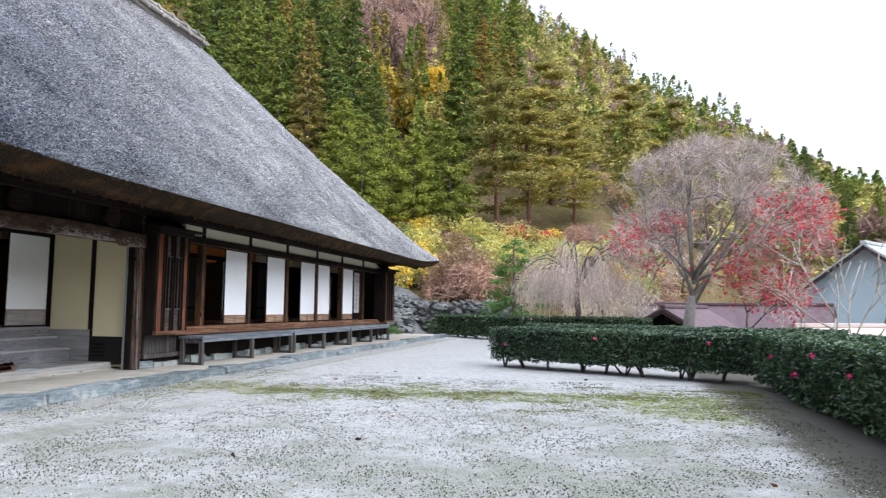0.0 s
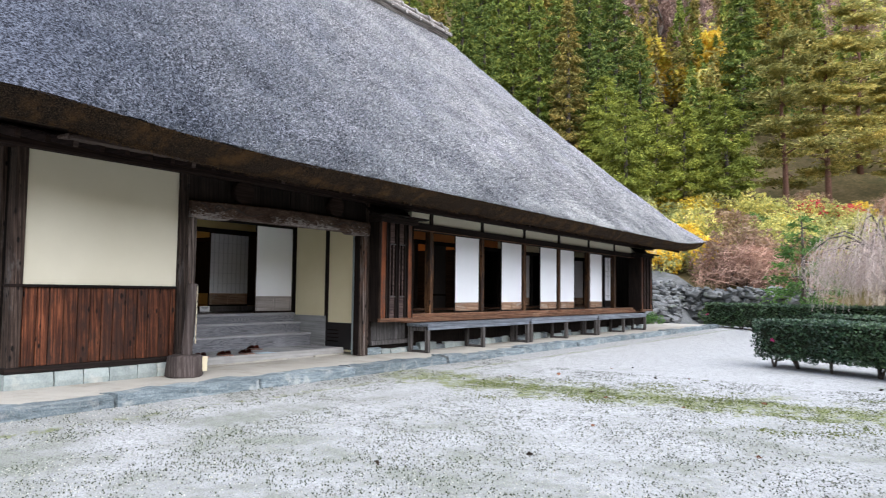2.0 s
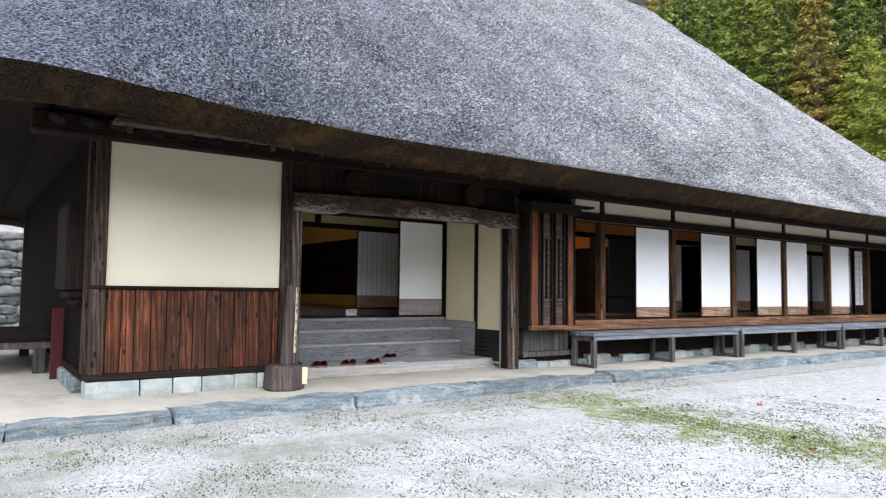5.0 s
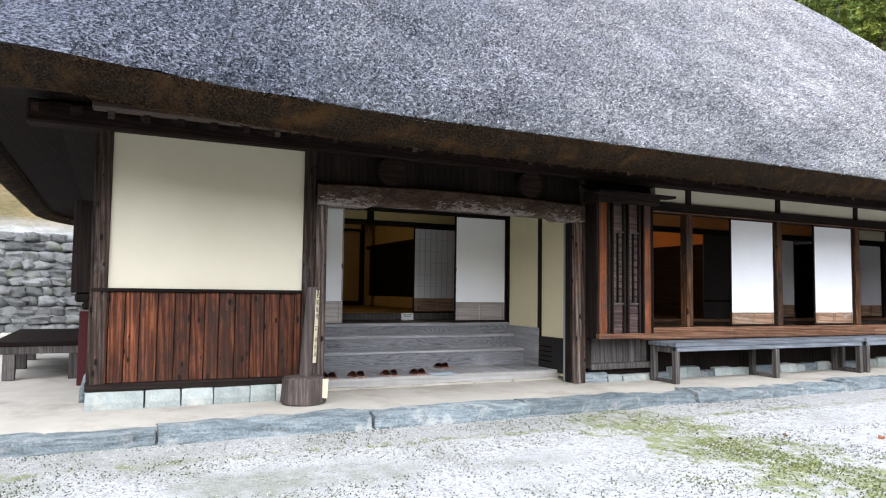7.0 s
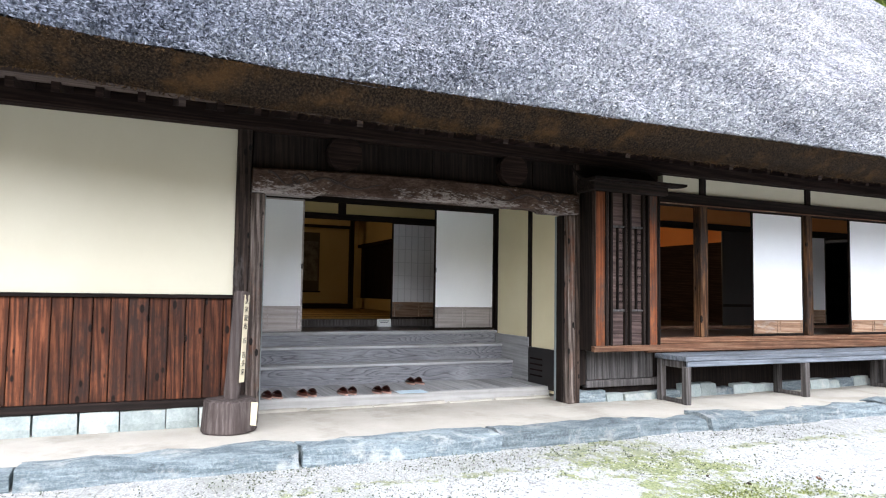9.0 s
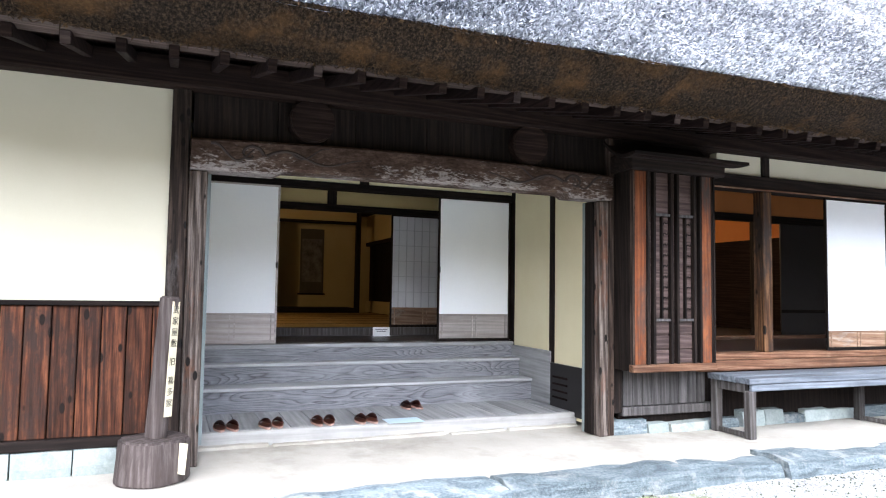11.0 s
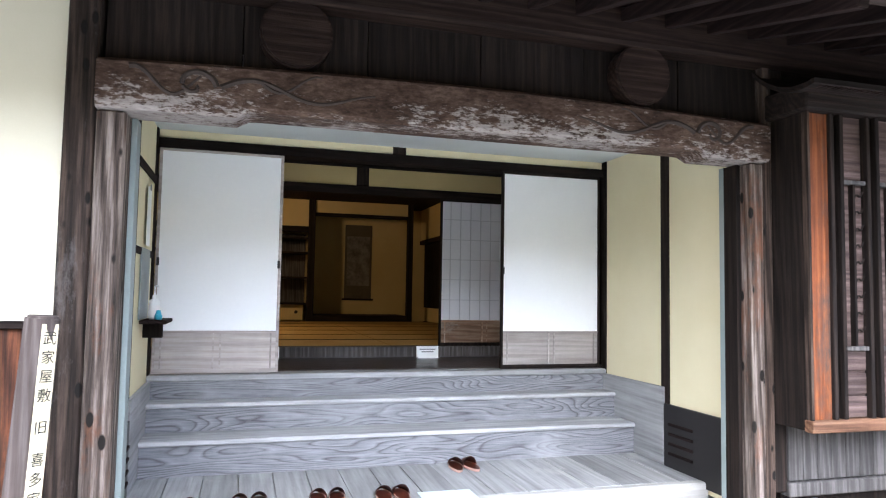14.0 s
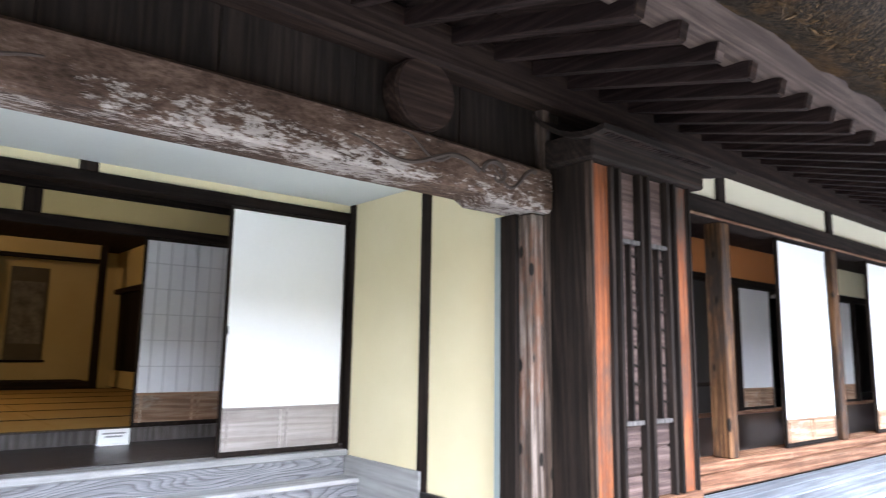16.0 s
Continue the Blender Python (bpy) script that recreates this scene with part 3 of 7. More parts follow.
def thatch_material():
    mat, nt, b = node_material("grey_thatch", 0.9, 0.0, 0.2)
    vec = place(nt)
    fine, mid_n, broad = noise_of(nt, vec, 30, 4, 0.72), noise_of(nt, vec, 9, 5, 0.7), noise_of(nt, vec, 0.7, 4, 0.6)
    v = add(nt, "ShaderNodeTexVoronoi", Scale=55.0)
    nt.links.new(vec, v.inputs["Vector"])
    f = mix(nt, 0.22, fine, mid_n)
    col = ramp(nt, f, [(0.40, (0.004, 0.005, 0.008)), (0.465, (0.09, 0.095, 0.111)), (0.535, (0.365, 0.368, 0.382)), (0.63, (0.65, 0.65, 0.65))])
    col = mix(nt, 1.0, col, ramp(nt, broad, [(0.3, (0.80, 0.81, 0.85)), (0.7, (1.12, 1.08, 1.06))]), 'MULTIPLY')
    col = mix(nt, 1.0, col, thatch_tone(nt), 'MULTIPLY')
    nt.links.new(col, b.inputs["Base Color"])
    bump(nt, b, mix(nt, 0.4, f, v.outputs["Distance"]), 1.0, 0.05)
    return mat


def cut_thatch_material():
    mat, nt, b = node_material("cut_thatch_edge", 0.95, 0.0, 0.15)
    vec = place(nt, (1, 1, 1))
    fine, mid_n = noise_of(nt, vec, 55, 5, 0.8), noise_of(nt, vec, 3.0, 5, 0.7)
    col = ramp(nt, fine, [(0.36, (0.004, 0.0025, 0.002)), (0.5, (0.024, 0.015, 0.009)), (0.66, (0.10, 0.066, 0.038))])
    col = mix(nt, ramp(nt, mid_n, [(0.50, (0,) * 3), (0.66, (0.8,) * 3)]), col, mix(nt, fine, (0.03, 0.014, 0.005), (0.19, 0.10, 0.034)))
    nt.links.new(col, b.inputs["Base Color"])
    bump(nt, b, fine, 1.0, 0.04)
    return mat


THATCH, THATCH_CUT = thatch_material(), cut_thatch_material()
top_me, edge_me, soffit_me = roof_meshes()
for nm, me, lab in (("roof", top_me, "grey weathered thatch"), ("thatch_edge", edge_me, "brown cut thatch edge"), ("soffit", soffit_me, "")):
    ob = new(nm, me)
    ob.parent = farmhouse
    ob.matrix_parent_inverse = farmhouse.matrix_basis.inverted()
    tagged(ob, lab)


# ---- timber frame and walls of the house ----
def wall_part(name, bm, mat, label=""):
    return part(name, bm, mat, farmhouse, label)


# posts along the front
part("corner_post", box(-8.38, 4.94, 0.55, WALL_X + 0.03, 5.07, 3.32, 0.008), W_POST, farmhouse, "weathered corner post")
part("entrance_post", box(-8.42, 7.05, TERRACE, WALL_X + 0.05, 7.186, 3.22, 0.010), W_POST, farmhouse, "knotty dark weathered entrance post")
part("entrance_post", box(-8.42, 7.19, TERRACE, WALL_X + 0.06, 7.32, 2.562, 0.010), W_GREYPOST, farmhouse, "knotty silver-grey entrance post")
part("entrance_post", box(-8.42, 10.83, TERRACE, WALL_X + 0.06, 10.925, 2.562, 0.010), W_GREYPOST, farmhouse, "knotty silver-grey entrance post")
part("entrance_post", box(-8.42, 10.927, TERRACE, WALL_X + 0.05, 11.0, 3.22, 0.008), W_POST, farmhouse, "dark weathered entrance post")
part("dark_post", box(-8.42, 11.002, 0.56, WALL_X + 0.03, 11.10, 3.3, 0.006), W_DARK_Z, farmhouse)
BAY_POSTS = [12.97, 14.95, 16.95, 18.92, 20.93, 22.95]
for y in BAY_POSTS:
    part("bay_post", box(-8.34, y - 0.062, FLOOR, WALL_X + 0.02, y + 0.062, 2.80, 0.008), W_BAYPOST, farmhouse, "post worn orange near its foot")
part("corner_post", box(-8.38, 25.55, TERRACE, WALL_X + 0.03, 25.75, 3.3, 0.008), W_DARK_Z, farmhouse)

# plaster panel and plank wainscot
part("plaster_wall", box(-8.36, 5.07, 1.552, WALL_X, 7.05, 3.22), PLASTER, farmhouse, "cream plaster panel")
part("plaster_wall", box(-8.36, 5.07, 0.60, WALL_X - 0.05, 7.05, 1.552), W_DARK_Z, farmhouse)
part("rail", box(-8.36, 4.92, 1.54, WALL_X + 0.045, 7.05, 1.575, 0.005), W_DARK_Y, farmhouse)
part("sill_beam", box(-8.40, 4.90, 0.545, WALL_X + 0.06, 7.05, 0.615, 0.006), W_DARK_Y, farmhouse)
part("plate_beam", box(-8.40, 4.90, 3.222, WALL_X + 0.02, 11.0, 3.32, 0.006), W_DARK_Y, farmhouse)
rnd = random.Random(4)
y = 4.945
while y < 7.04:
    w = min(rnd.uniform(0.135, 0.175), 7.045 - y)
    if 7.045 - (y + w) < 0.06:
        w = 7.045 - y
    part("plank", box(WALL_X - 0.045, y + 0.003, 0.617, WALL_X + rnd.uniform(0.006, 0.018), y + w - 0.005, 1.538, 0.004), W_PLANK, farmhouse)
    y += w

# boards and round caps above the entrance, and the long eave beam
for k in range(6):
    a = 7.2 + k * (11.0 - 7.2) / 6
    part("upper_board", box(-8.36, a + 0.002, 2.80, WALL_X - 0.012 + 0.006 * (k % 2), a + 3.8 / 6 - 0.002, 3.22, 0.003), W_DARK_Z, farmhouse)
for y in (8.09, 10.06):
    bm = cylinder(0, 0, -0.06, 0.06, 0.18, sides=28, bevel=0.012)
    bmesh.ops.transform(bm, matrix=pose(WALL_X + 0.05, y, 3.02, 0, 90, 0), verts=bm.verts)
    part("round_cap", bm, W_BEAM, farmhouse, "round wooden cap")
part("eave_beam", box(-8.36, 4.3, 3.17, -8.08, 26.4, 3.40, 0.02), W_BEAM, farmhouse, "long eave beam")

# rafters and the eave board
k = 0
y = 4.47
while y < 26.1:
    bm = box(-0.03, -0.03, -0.04, 1.50, 0.03, 0.04, 0.004)
    bmesh.ops.transform(bm, matrix=pose(-7.07, y, 3.085, 0, -14, 180), verts=bm.verts)
    part("rafter", bm, W_DARK_X, farmhouse)
    bm = box(-0.004, -0.026, -0.036, 0.004, 0.026, 0.036)
    bmesh.ops.transform(bm, matrix=pose(-7.037, y, 3.078, 0, -14, 180), verts=bm.verts)
    part("rafter_end", bm, W_EAVE if k % 5 == 2 else W_BEAM, farmhouse, "pale sawn rafter end")
    y += 0.287
    k += 1
part("eave_board", box(-7.16, 4.9, 3.125, -6.90, 26.2, 3.155, 0.004), W_EAVE, farmhouse, "eave board under the thatch")
part("eave_batten", box(-6.93, 4.9, 3.085, -6.80, 26.2, 3.124, 0.004), W_EAVE, farmhouse)

# carved lintel: arched, with scrolls and a stepped underside
def lintel():
    bm = bmesh.new()
    n, prof = 60, []
    for i in range(n + 1):
        t = i / n
        yy = 7.19 + t * (10.93 - 7.19)
        arch = 0.045 * math.sin(math.pi * t)
        end = smooth(0.175, 0.185, t) * (1 - smooth(0.865, 0.875, t))
        lo = 2.565 + 0.035 * end
        hi = 2.80 + arch
        prof.append((yy, lo, hi))
    rows = []
    for yy, lo, hi in prof:
        w = noise.noise(Vector((yy * 4, 0, 0))) * 0.004
        rows.append([bm.verts.new(c) for c in ((-8.34, yy, lo), (WALL_X + 0.095, yy, lo), (WALL_X + 0.115 + w, yy, lo + 0.02), (WALL_X + 0.12 + w, yy, (lo + hi) / 2), (WALL_X + 0.115 + w, yy, hi - 0.02), (WALL_X + 0.09, yy, hi), (-8.34, yy, hi))])
    for a, b2 in zip(rows, rows[1:]):
        for i in range(7):
            j = (i + 1) % 7
            bm.faces.new((a[i], a[j], b2[j], b2[i]))
    bm.faces.new(rows[0][::-1]), bm.faces.new(rows[-1])
    bmesh.ops.recalc_face_normals(bm, faces=bm.faces)
    return bm


lintel_ob = part("lintel", lintel(), W_LINTEL, farmhouse, "carved weathered lintel with scrolls")


def tube(points, r0, r1=None, sides=6, bm=None):
    """A round rod along points, tapering."""
    bm = bm or bmesh.new()
    r1 = r0 if r1 is None else r1
    prev, last = None, len(points) - 1
    for i, p in enumerate(points):
        p = Vector(p)
        d = (Vector(points[min(i + 1, last)]) - Vector(points[max(i - 1, 0)])).normalized()
        u = d.orthogonal().normalized()
        if abs(d.z) < 0.95:
            u = d.cross(Vector((0, 0, 1))).normalized()
        w = d.cross(u)
        r = r0 + (r1 - r0) * i / max(1, last)
        ring = [bm.verts.new(p + r * (math.cos(2 * math.pi * k / sides) * u + math.sin(2 * math.pi * k / sides) * w)) for k in range(sides)]
        if prev:
            for k in range(sides):
                bm.faces.new((prev[k], prev[(k + 1) % sides], ring[(k + 1) % sides], ring[k]))
        else:
            bm.faces.new(ring[::-1])
        prev = ring
    bm.faces.new(prev)
    return bm


CARVE = mottled("carved_groove", (0.03, 0.022, 0.019), (0.06, 0.045, 0.04), 8.0)
for side in (1, -1):
    y_end = 7.30 if side == 1 else 10.83
    spiral = [(WALL_X + 0.117, y_end + side * (0.32 + (0.10 - 0.0145 * a) * math.cos(a)), 2.70 + (0.085 - 0.012 * a) * math.sin(a)) for a in np.arange(0, 6.6, 0.3)]
    part("scroll", tube(spiral, 0.016, 0.009), CARVE, lintel_ob)
    tail = [(WALL_X + 0.117, y_end + side * (0.03 + 0.33 * t), 2.71 + 0.06 * math.sin(t * 6.0 + 1.2)) for t in np.arange(0, 1.01, 0.08)]
    part("scroll", tube(tail, 0.014, 0.006), CARVE, lintel_ob)
    vine = [(WALL_X + 0.117, y_end + side * (0.44 + 0.75 * t), 2.70 + 0.055 * math.sin(t * 7.5) * (1 - 0.5 * t)) for t in np.arange(0, 1.01, 0.05)]
    part("scroll", tube(vine, 0.016, 0.006), CARVE, lintel_ob)
    twig = [(WALL_X + 0.117, y_end + side * (0.62 + 0.3 * t), 2.75 - 0.05 * math.sin(t * 5)) for t in np.arange(0, 1.01, 0.1)]
    part("scroll", tube(twig, 0.012, 0.005), CARVE, lintel_ob)

# shutter box with a lattice, beside the entrance
def shutter_box(y0, y1, fancy):
    case = part("shutter_box", box(-7.96, y0 + 0.03, 1.0, -7.93, y1 - 0.03, 2.83), W_SLAT, farmhouse, "dark shutter box with a lattice front")
    w = y1 - y0
    part("side_panel", box(-8.36, y0, 0.98, -7.90, y0 + 0.03, 2.83, 0.003), W_DARK_Z, case)
    part("side_panel", box(-8.36, y1 - 0.03, 0.98, -7.90, y1, 2.83, 0.003), W_DARK_Z, case)
    part("bottom", box(-8.36, y0 + 0.03, 0.98, -7.96, y1 - 0.03, 1.0, 0.003), W_DARK_Z, case)
    b0, b1 = y0 + 0.20 * w, y1 - 0.20 * w
    part("stile", box(-7.935, y0 + 0.012, 1.04, -7.905, b0 - 0.02, 2.83, 0.004), W_ORANGE, case, "orange worn side board")
    part("stile", box(-7.935, b1 + 0.02, 1.04, -7.905, y1 - 0.012, 2.83, 0.004), W_ORANGE, case, "orange worn side board")
    part("bottom_rail", box(-7.94, y0 - 0.01, 0.975, -7.87, y1 + 0.01, 1.045, 0.006), W_SILL, case)
    part("frame_edge", box(-7.93, y0 - 0.004, 1.045, -7.885, y0 + 0.012, 2.83), W_POST, case)
    part("frame_edge", box(-7.93, y1 - 0.012, 1.045, -7.885, y1 + 0.004, 2.83), W_DARK_Z, case)
    for yy in (b0 - 0.02, b0 + 0.05, (b0 + b1) / 2 - 0.035, (b0 + b1) / 2 + 0.035, b1 - 0.05, b1 + 0.02):
        part("bar", box(-7.93, yy - 0.014, 1.046, -7.88, yy + 0.014, 2.829, 0.003), W_DARK_Z, case)
    if fancy:
        for a, c in ((b0 + 0.064, (b0 + b1) / 2 - 0.05), ((b0 + b1) / 2 + 0.05, b1 - 0.064)):
            for z in (1.45, 2.43):
                part("crossbar", box(-7.93, a, z - 0.012, -7.89, c, z + 0.012, 0.002), W_GREY_Z, case)
            m = (a + c) / 2
            part("thin_bar", box(-7.93, m - 0.008, 1.464, -7.895, m + 0.008, 2.416), W_DARK_Z, case)
            for i in range(9):
                z = 1.53 + i * 0.1
                pts = [(-7.91, m + 0.012 + t * (c - m - 0.018), z + 0.05 * t + 0.018 * math.sin(t * 6.3)) for t in np.arange(0, 1.01, 0.2)]
                part("curl", tube(pts, 0.007, 0.005, 5), W_DARK_Z, case)
            for z in (1.05, 1.185, 1.32):
                part("slat", box(-7.932, a, z, -7.915, c, z + 0.12, 0.003), W_SLAT, case)
    # its own little roof with a curved end
    rf = part("box_roof", box(-8.36, y0 - 0.05, 2.832, -7.84, y1 + 0.10, 2.99, 0.012), W_DARK_Y, farmhouse, "small dark hood over the shutter box")
    bm = bmesh.new()
    prev = None
    for i in range(9):
        t = i / 8
        x, z = -8.30 + 0.58 * t, 3.20 - 0.26 * t + 0.10 * (t - 0.5) ** 2 * 4 - 0.1
        ring = [bm.verts.new((x, y0 - 0.09 - 0.02 * t, z)), bm.verts.new((x, y1 + 0.14 + 0.14 * t ** 2, z)), bm.verts.new((x, y1 + 0.14 + 0.14 * t ** 2, z + 0.03)), bm.verts.new((x, y0 - 0.09 - 0.02 * t, z + 0.03))]
        if prev:
            for k in range(4):
                bm.faces.new((prev[k], prev[(k + 1) % 4], ring[(k + 1) % 4], ring[k]))
        else:
            bm.faces.new(ring)
        prev = ring
    bm.faces.new(prev[::-1])
    bmesh.ops.recalc_face_normals(bm, faces=bm.faces)
    part("hood", bm, W_DARK_Y, rf)
    for i in range(int((y1 - y0 + 0.1) / 0.035)):
        yy = y0 - 0.05 + i * 0.035
        part("tooth", box(-7.84, yy, 2.93, -7.735, yy + 0.018, 2.96), W_DARK_X, rf)


shutter_box(11.0, 11.95, True)
shutter_box(24.55, 25.6, False)

# boards, sill and plaster along the bays
part("board_wall", box(-8.36, 11.10, 0.37, WALL_X - 0.03, 25.55, 0.92), W_DARK_Z, farmhouse)
y = 11.12
while y < 12.05:
    part("board", box(WALL_X - 0.03, y + 0.002, 0.62, WALL_X + 0.02, y + 0.108, 0.96, 0.004), W_GREY_Z, farmhouse)
    y += 0.11
part("sill_beam", box(-8.36, 11.10, 0.53, WALL_X + 0.05, 12.3, 0.615, 0.008), W_GREY_Z, farmhouse)
part("bay_sill", box(-8.40, 11.96, 0.93, WALL_X + 0.10, 25.55, 1.03, 0.012), W_SILL, farmhouse, "worn orange-brown sill")
part("threshold", box(-8.40, 11.96, 1.032, WALL_X + 0.03, 25.55, 1.098, 0.006), W_SILL, farmhouse)
part("head_rail", box(-8.38, 11.10, 2.80, WALL_X + 0.03, 25.55, 2.955, 0.008), W_DARK_Y, farmhouse)
part("head_groove", box(WALL_X + 0.03, 12.0, 2.80, WALL_X + 0.05, 25.55, 2.815, 0.002), W_SILL, farmhouse)
edges = [12.32] + [v for yy in BAY_POSTS for v in (yy - 0.05, yy + 0.05)] + [25.55]
for a, c in zip(edges[0::2], edges[1::2]):
    part("transom_plaster", box(-8.34, a, 2.957, WALL_X - 0.02, c, 3.172), PLASTER, farmhouse, "cream plaster strip above the doors")
for yy in BAY_POSTS:
    part("strut", box(-8.36, yy - 0.05, 2.957, WALL_X + 0.01, yy + 0.05, 3.172, 0.004), W_DARK_Z, farmhouse)

# closing walls: sides, back, roof space
def plain_wall(name, x0, y0, z0, x1, y1, z1, mat, label="plain house wall"):
    part(name, box(x0, y0, z0, x1, y1, z1), mat, farmhouse, label)


plain_wall("side_wall", BACK_X, 4.95, 0.5, -8.385, 5.06, 3.3, W_BLACK_Z, "dark boarded side wall")
plain_wall("side_wall", BACK_X, 25.60, 0.36, -8.385, 25.72, 3.3, W_GREY_Z, "dark boarded side wall")
plain_wall("back_wall", BACK_X - 0.14, 4.95, 0.36, BACK_X, 25.72, 3.4, W_GREY_Z, "boarded back wall")
part("attic_floor", box(BACK_X, 4.5, 3.42, -7.9, 26.2, 3.5), W_DARK_X, farmhouse)

# ---- entrance: platform, steps, side walls, ceiling ----
VX = -10.18      # plane of the entrance's sliding doors
part("platform_lip", box(-8.80, 7.225, TERRACE - 0.05, -8.725, 10.945, 0.486, 0.010), W_NOSE, farmhouse, "pale worn platform edge")
for a, c, z in ((7.26, 7.9, 0.385), (7.94, 8.62, 0.378), (8.65, 9.5, 0.388), (9.55, 10.1, 0.376), (10.16, 10.92, 0.384)):
    part("mortar_lip", rough_stone(-8.76, a, TERRACE - 0.06, -8.66, c, z, 0.018, a * 7, 4), SAND, farmhouse, "cracked mortar along the platform foot")
n_pl = 17
for i in range(n_pl):
    a = 7.22 + i * (11.0 - 7.22) / n_pl
    part("platform_board", box(-9.72, a + 0.002, 0.40, -8.802, a + (11.0 - 7.22) / n_pl - 0.003, 0.484 + 0.002 * (i % 3), 0.003), W_STEPX, farmhouse)
for x_lip, z in ((-9.60, 0.725), (-9.90, 0.925)):
    st = part("step", box(x_lip - 0.34, 7.22, z - 0.035, x_lip, 10.94, z, 0.008), W_TREAD, farmhouse, "grey wooden step")
    part("riser", box(x_lip - 0.06, 7.22, z - 0.245, x_lip - 0.020, 10.94, z - 0.036, 0.002), W_STEP, st)
part("step", box(VX - 0.10, 7.22, FLOOR - 0.045, -10.09, 10.94, FLOOR, 0.008), W_TREAD, farmhouse, "grey wooden step")
part("riser", box(VX - 0.02, 7.22, 0.90, -10.105, 10.94, FLOOR - 0.046, 0.002), W_STEP, farmhouse)
for y0, y1, s in ((7.10, 7.22, 1), (10.95, 11.07, -1)):
    f = y1 if s == 1 else y0     # inner face
    def slab(d0, d1):
        return (f + s * d0, f + s * d1) if s == 1 else (f + s * d1, f + s * d0)
    a, c = slab(-0.10, 0.0)
    part("entrance_wall", box(VX, a, 0.40, -8.42, c, 3.0), PLASTER_WARM, farmhouse, "yellow plaster entrance wall")
    a, c = slab(-0.02, 0.012)
    part("wall_post", box(-9.27, a, 0.93, -9.17, c, 2.93, 0.003), W_DARK_Z, farmhouse)
    part("wall_post", box(VX, a, 0.93, -10.10, c, 2.93, 0.003), W_DARK_Z, farmhouse)
    a, c = slab(0.002, 0.03)
    part("base_board", box(VX, a, 0.49, -9.22, c, 1.06, 0.004), W_STEPX, farmhouse, "grey base board")
    part("base_frame", box(-9.21, a, 0.44, -8.43, c, 0.94, 0.004), BLACK, farmhouse, "dark louvred base panel")
    a, c = slab(0.03, 0.045)
    for i in range(4):
        part("louvre", box(-9.14, a, 0.58 + i * 0.07, -8.86, c, 0.60 + i * 0.07, 0.003), W_DARK_X, farmhouse)
    a, c = slab(0.005, 0.02)
    part("metal_frame", box(-8.462, a, 0.49, -8.43, c, 2.90, 0.002), METAL_GREY, farmhouse, "grey metal door frame")
part("metal_track", box(-8.415, 10.80, 0.37, -8.37, 10.828, 2.562, 0.002), METAL_GREY, farmhouse, "grey metal door frame")
part("jamb", box(-8.368, 10.798, 0.37, -8.25, 10.828, 2.562, 0.002), W_DARK_Z, farmhouse)
part("metal_track", box(-8.415, 7.322, 0.49, -8.30, 7.35, 2.562, 0.002), METAL_GREY, farmhouse, "grey metal door frame")
part("porch_ceiling", box(VX, 7.1, 2.93, -8.36, 11.07, 2.96), CEILING, farmhouse, "grey board ceiling")
part("porch_beam", box(-8.42, 7.33, 2.66, -8.345, 10.82, 2.93), CEILING, farmhouse)
part("door_head", box(VX - 0.12, 7.1, 2.79, VX + 0.03, 11.07, 2.865, 0.004), W_DARK_Y, farmhouse)
part("head_plaster", box(VX - 0.09, 7.1, 2.866, VX + 0.005, 11.07, 2.93), PLASTER_WARM, farmhouse)
part("head_strut", box(VX - 0.08, 9.02, 2.867, VX + 0.012, 9.13, 2.929), W_DARK_Z, farmhouse)


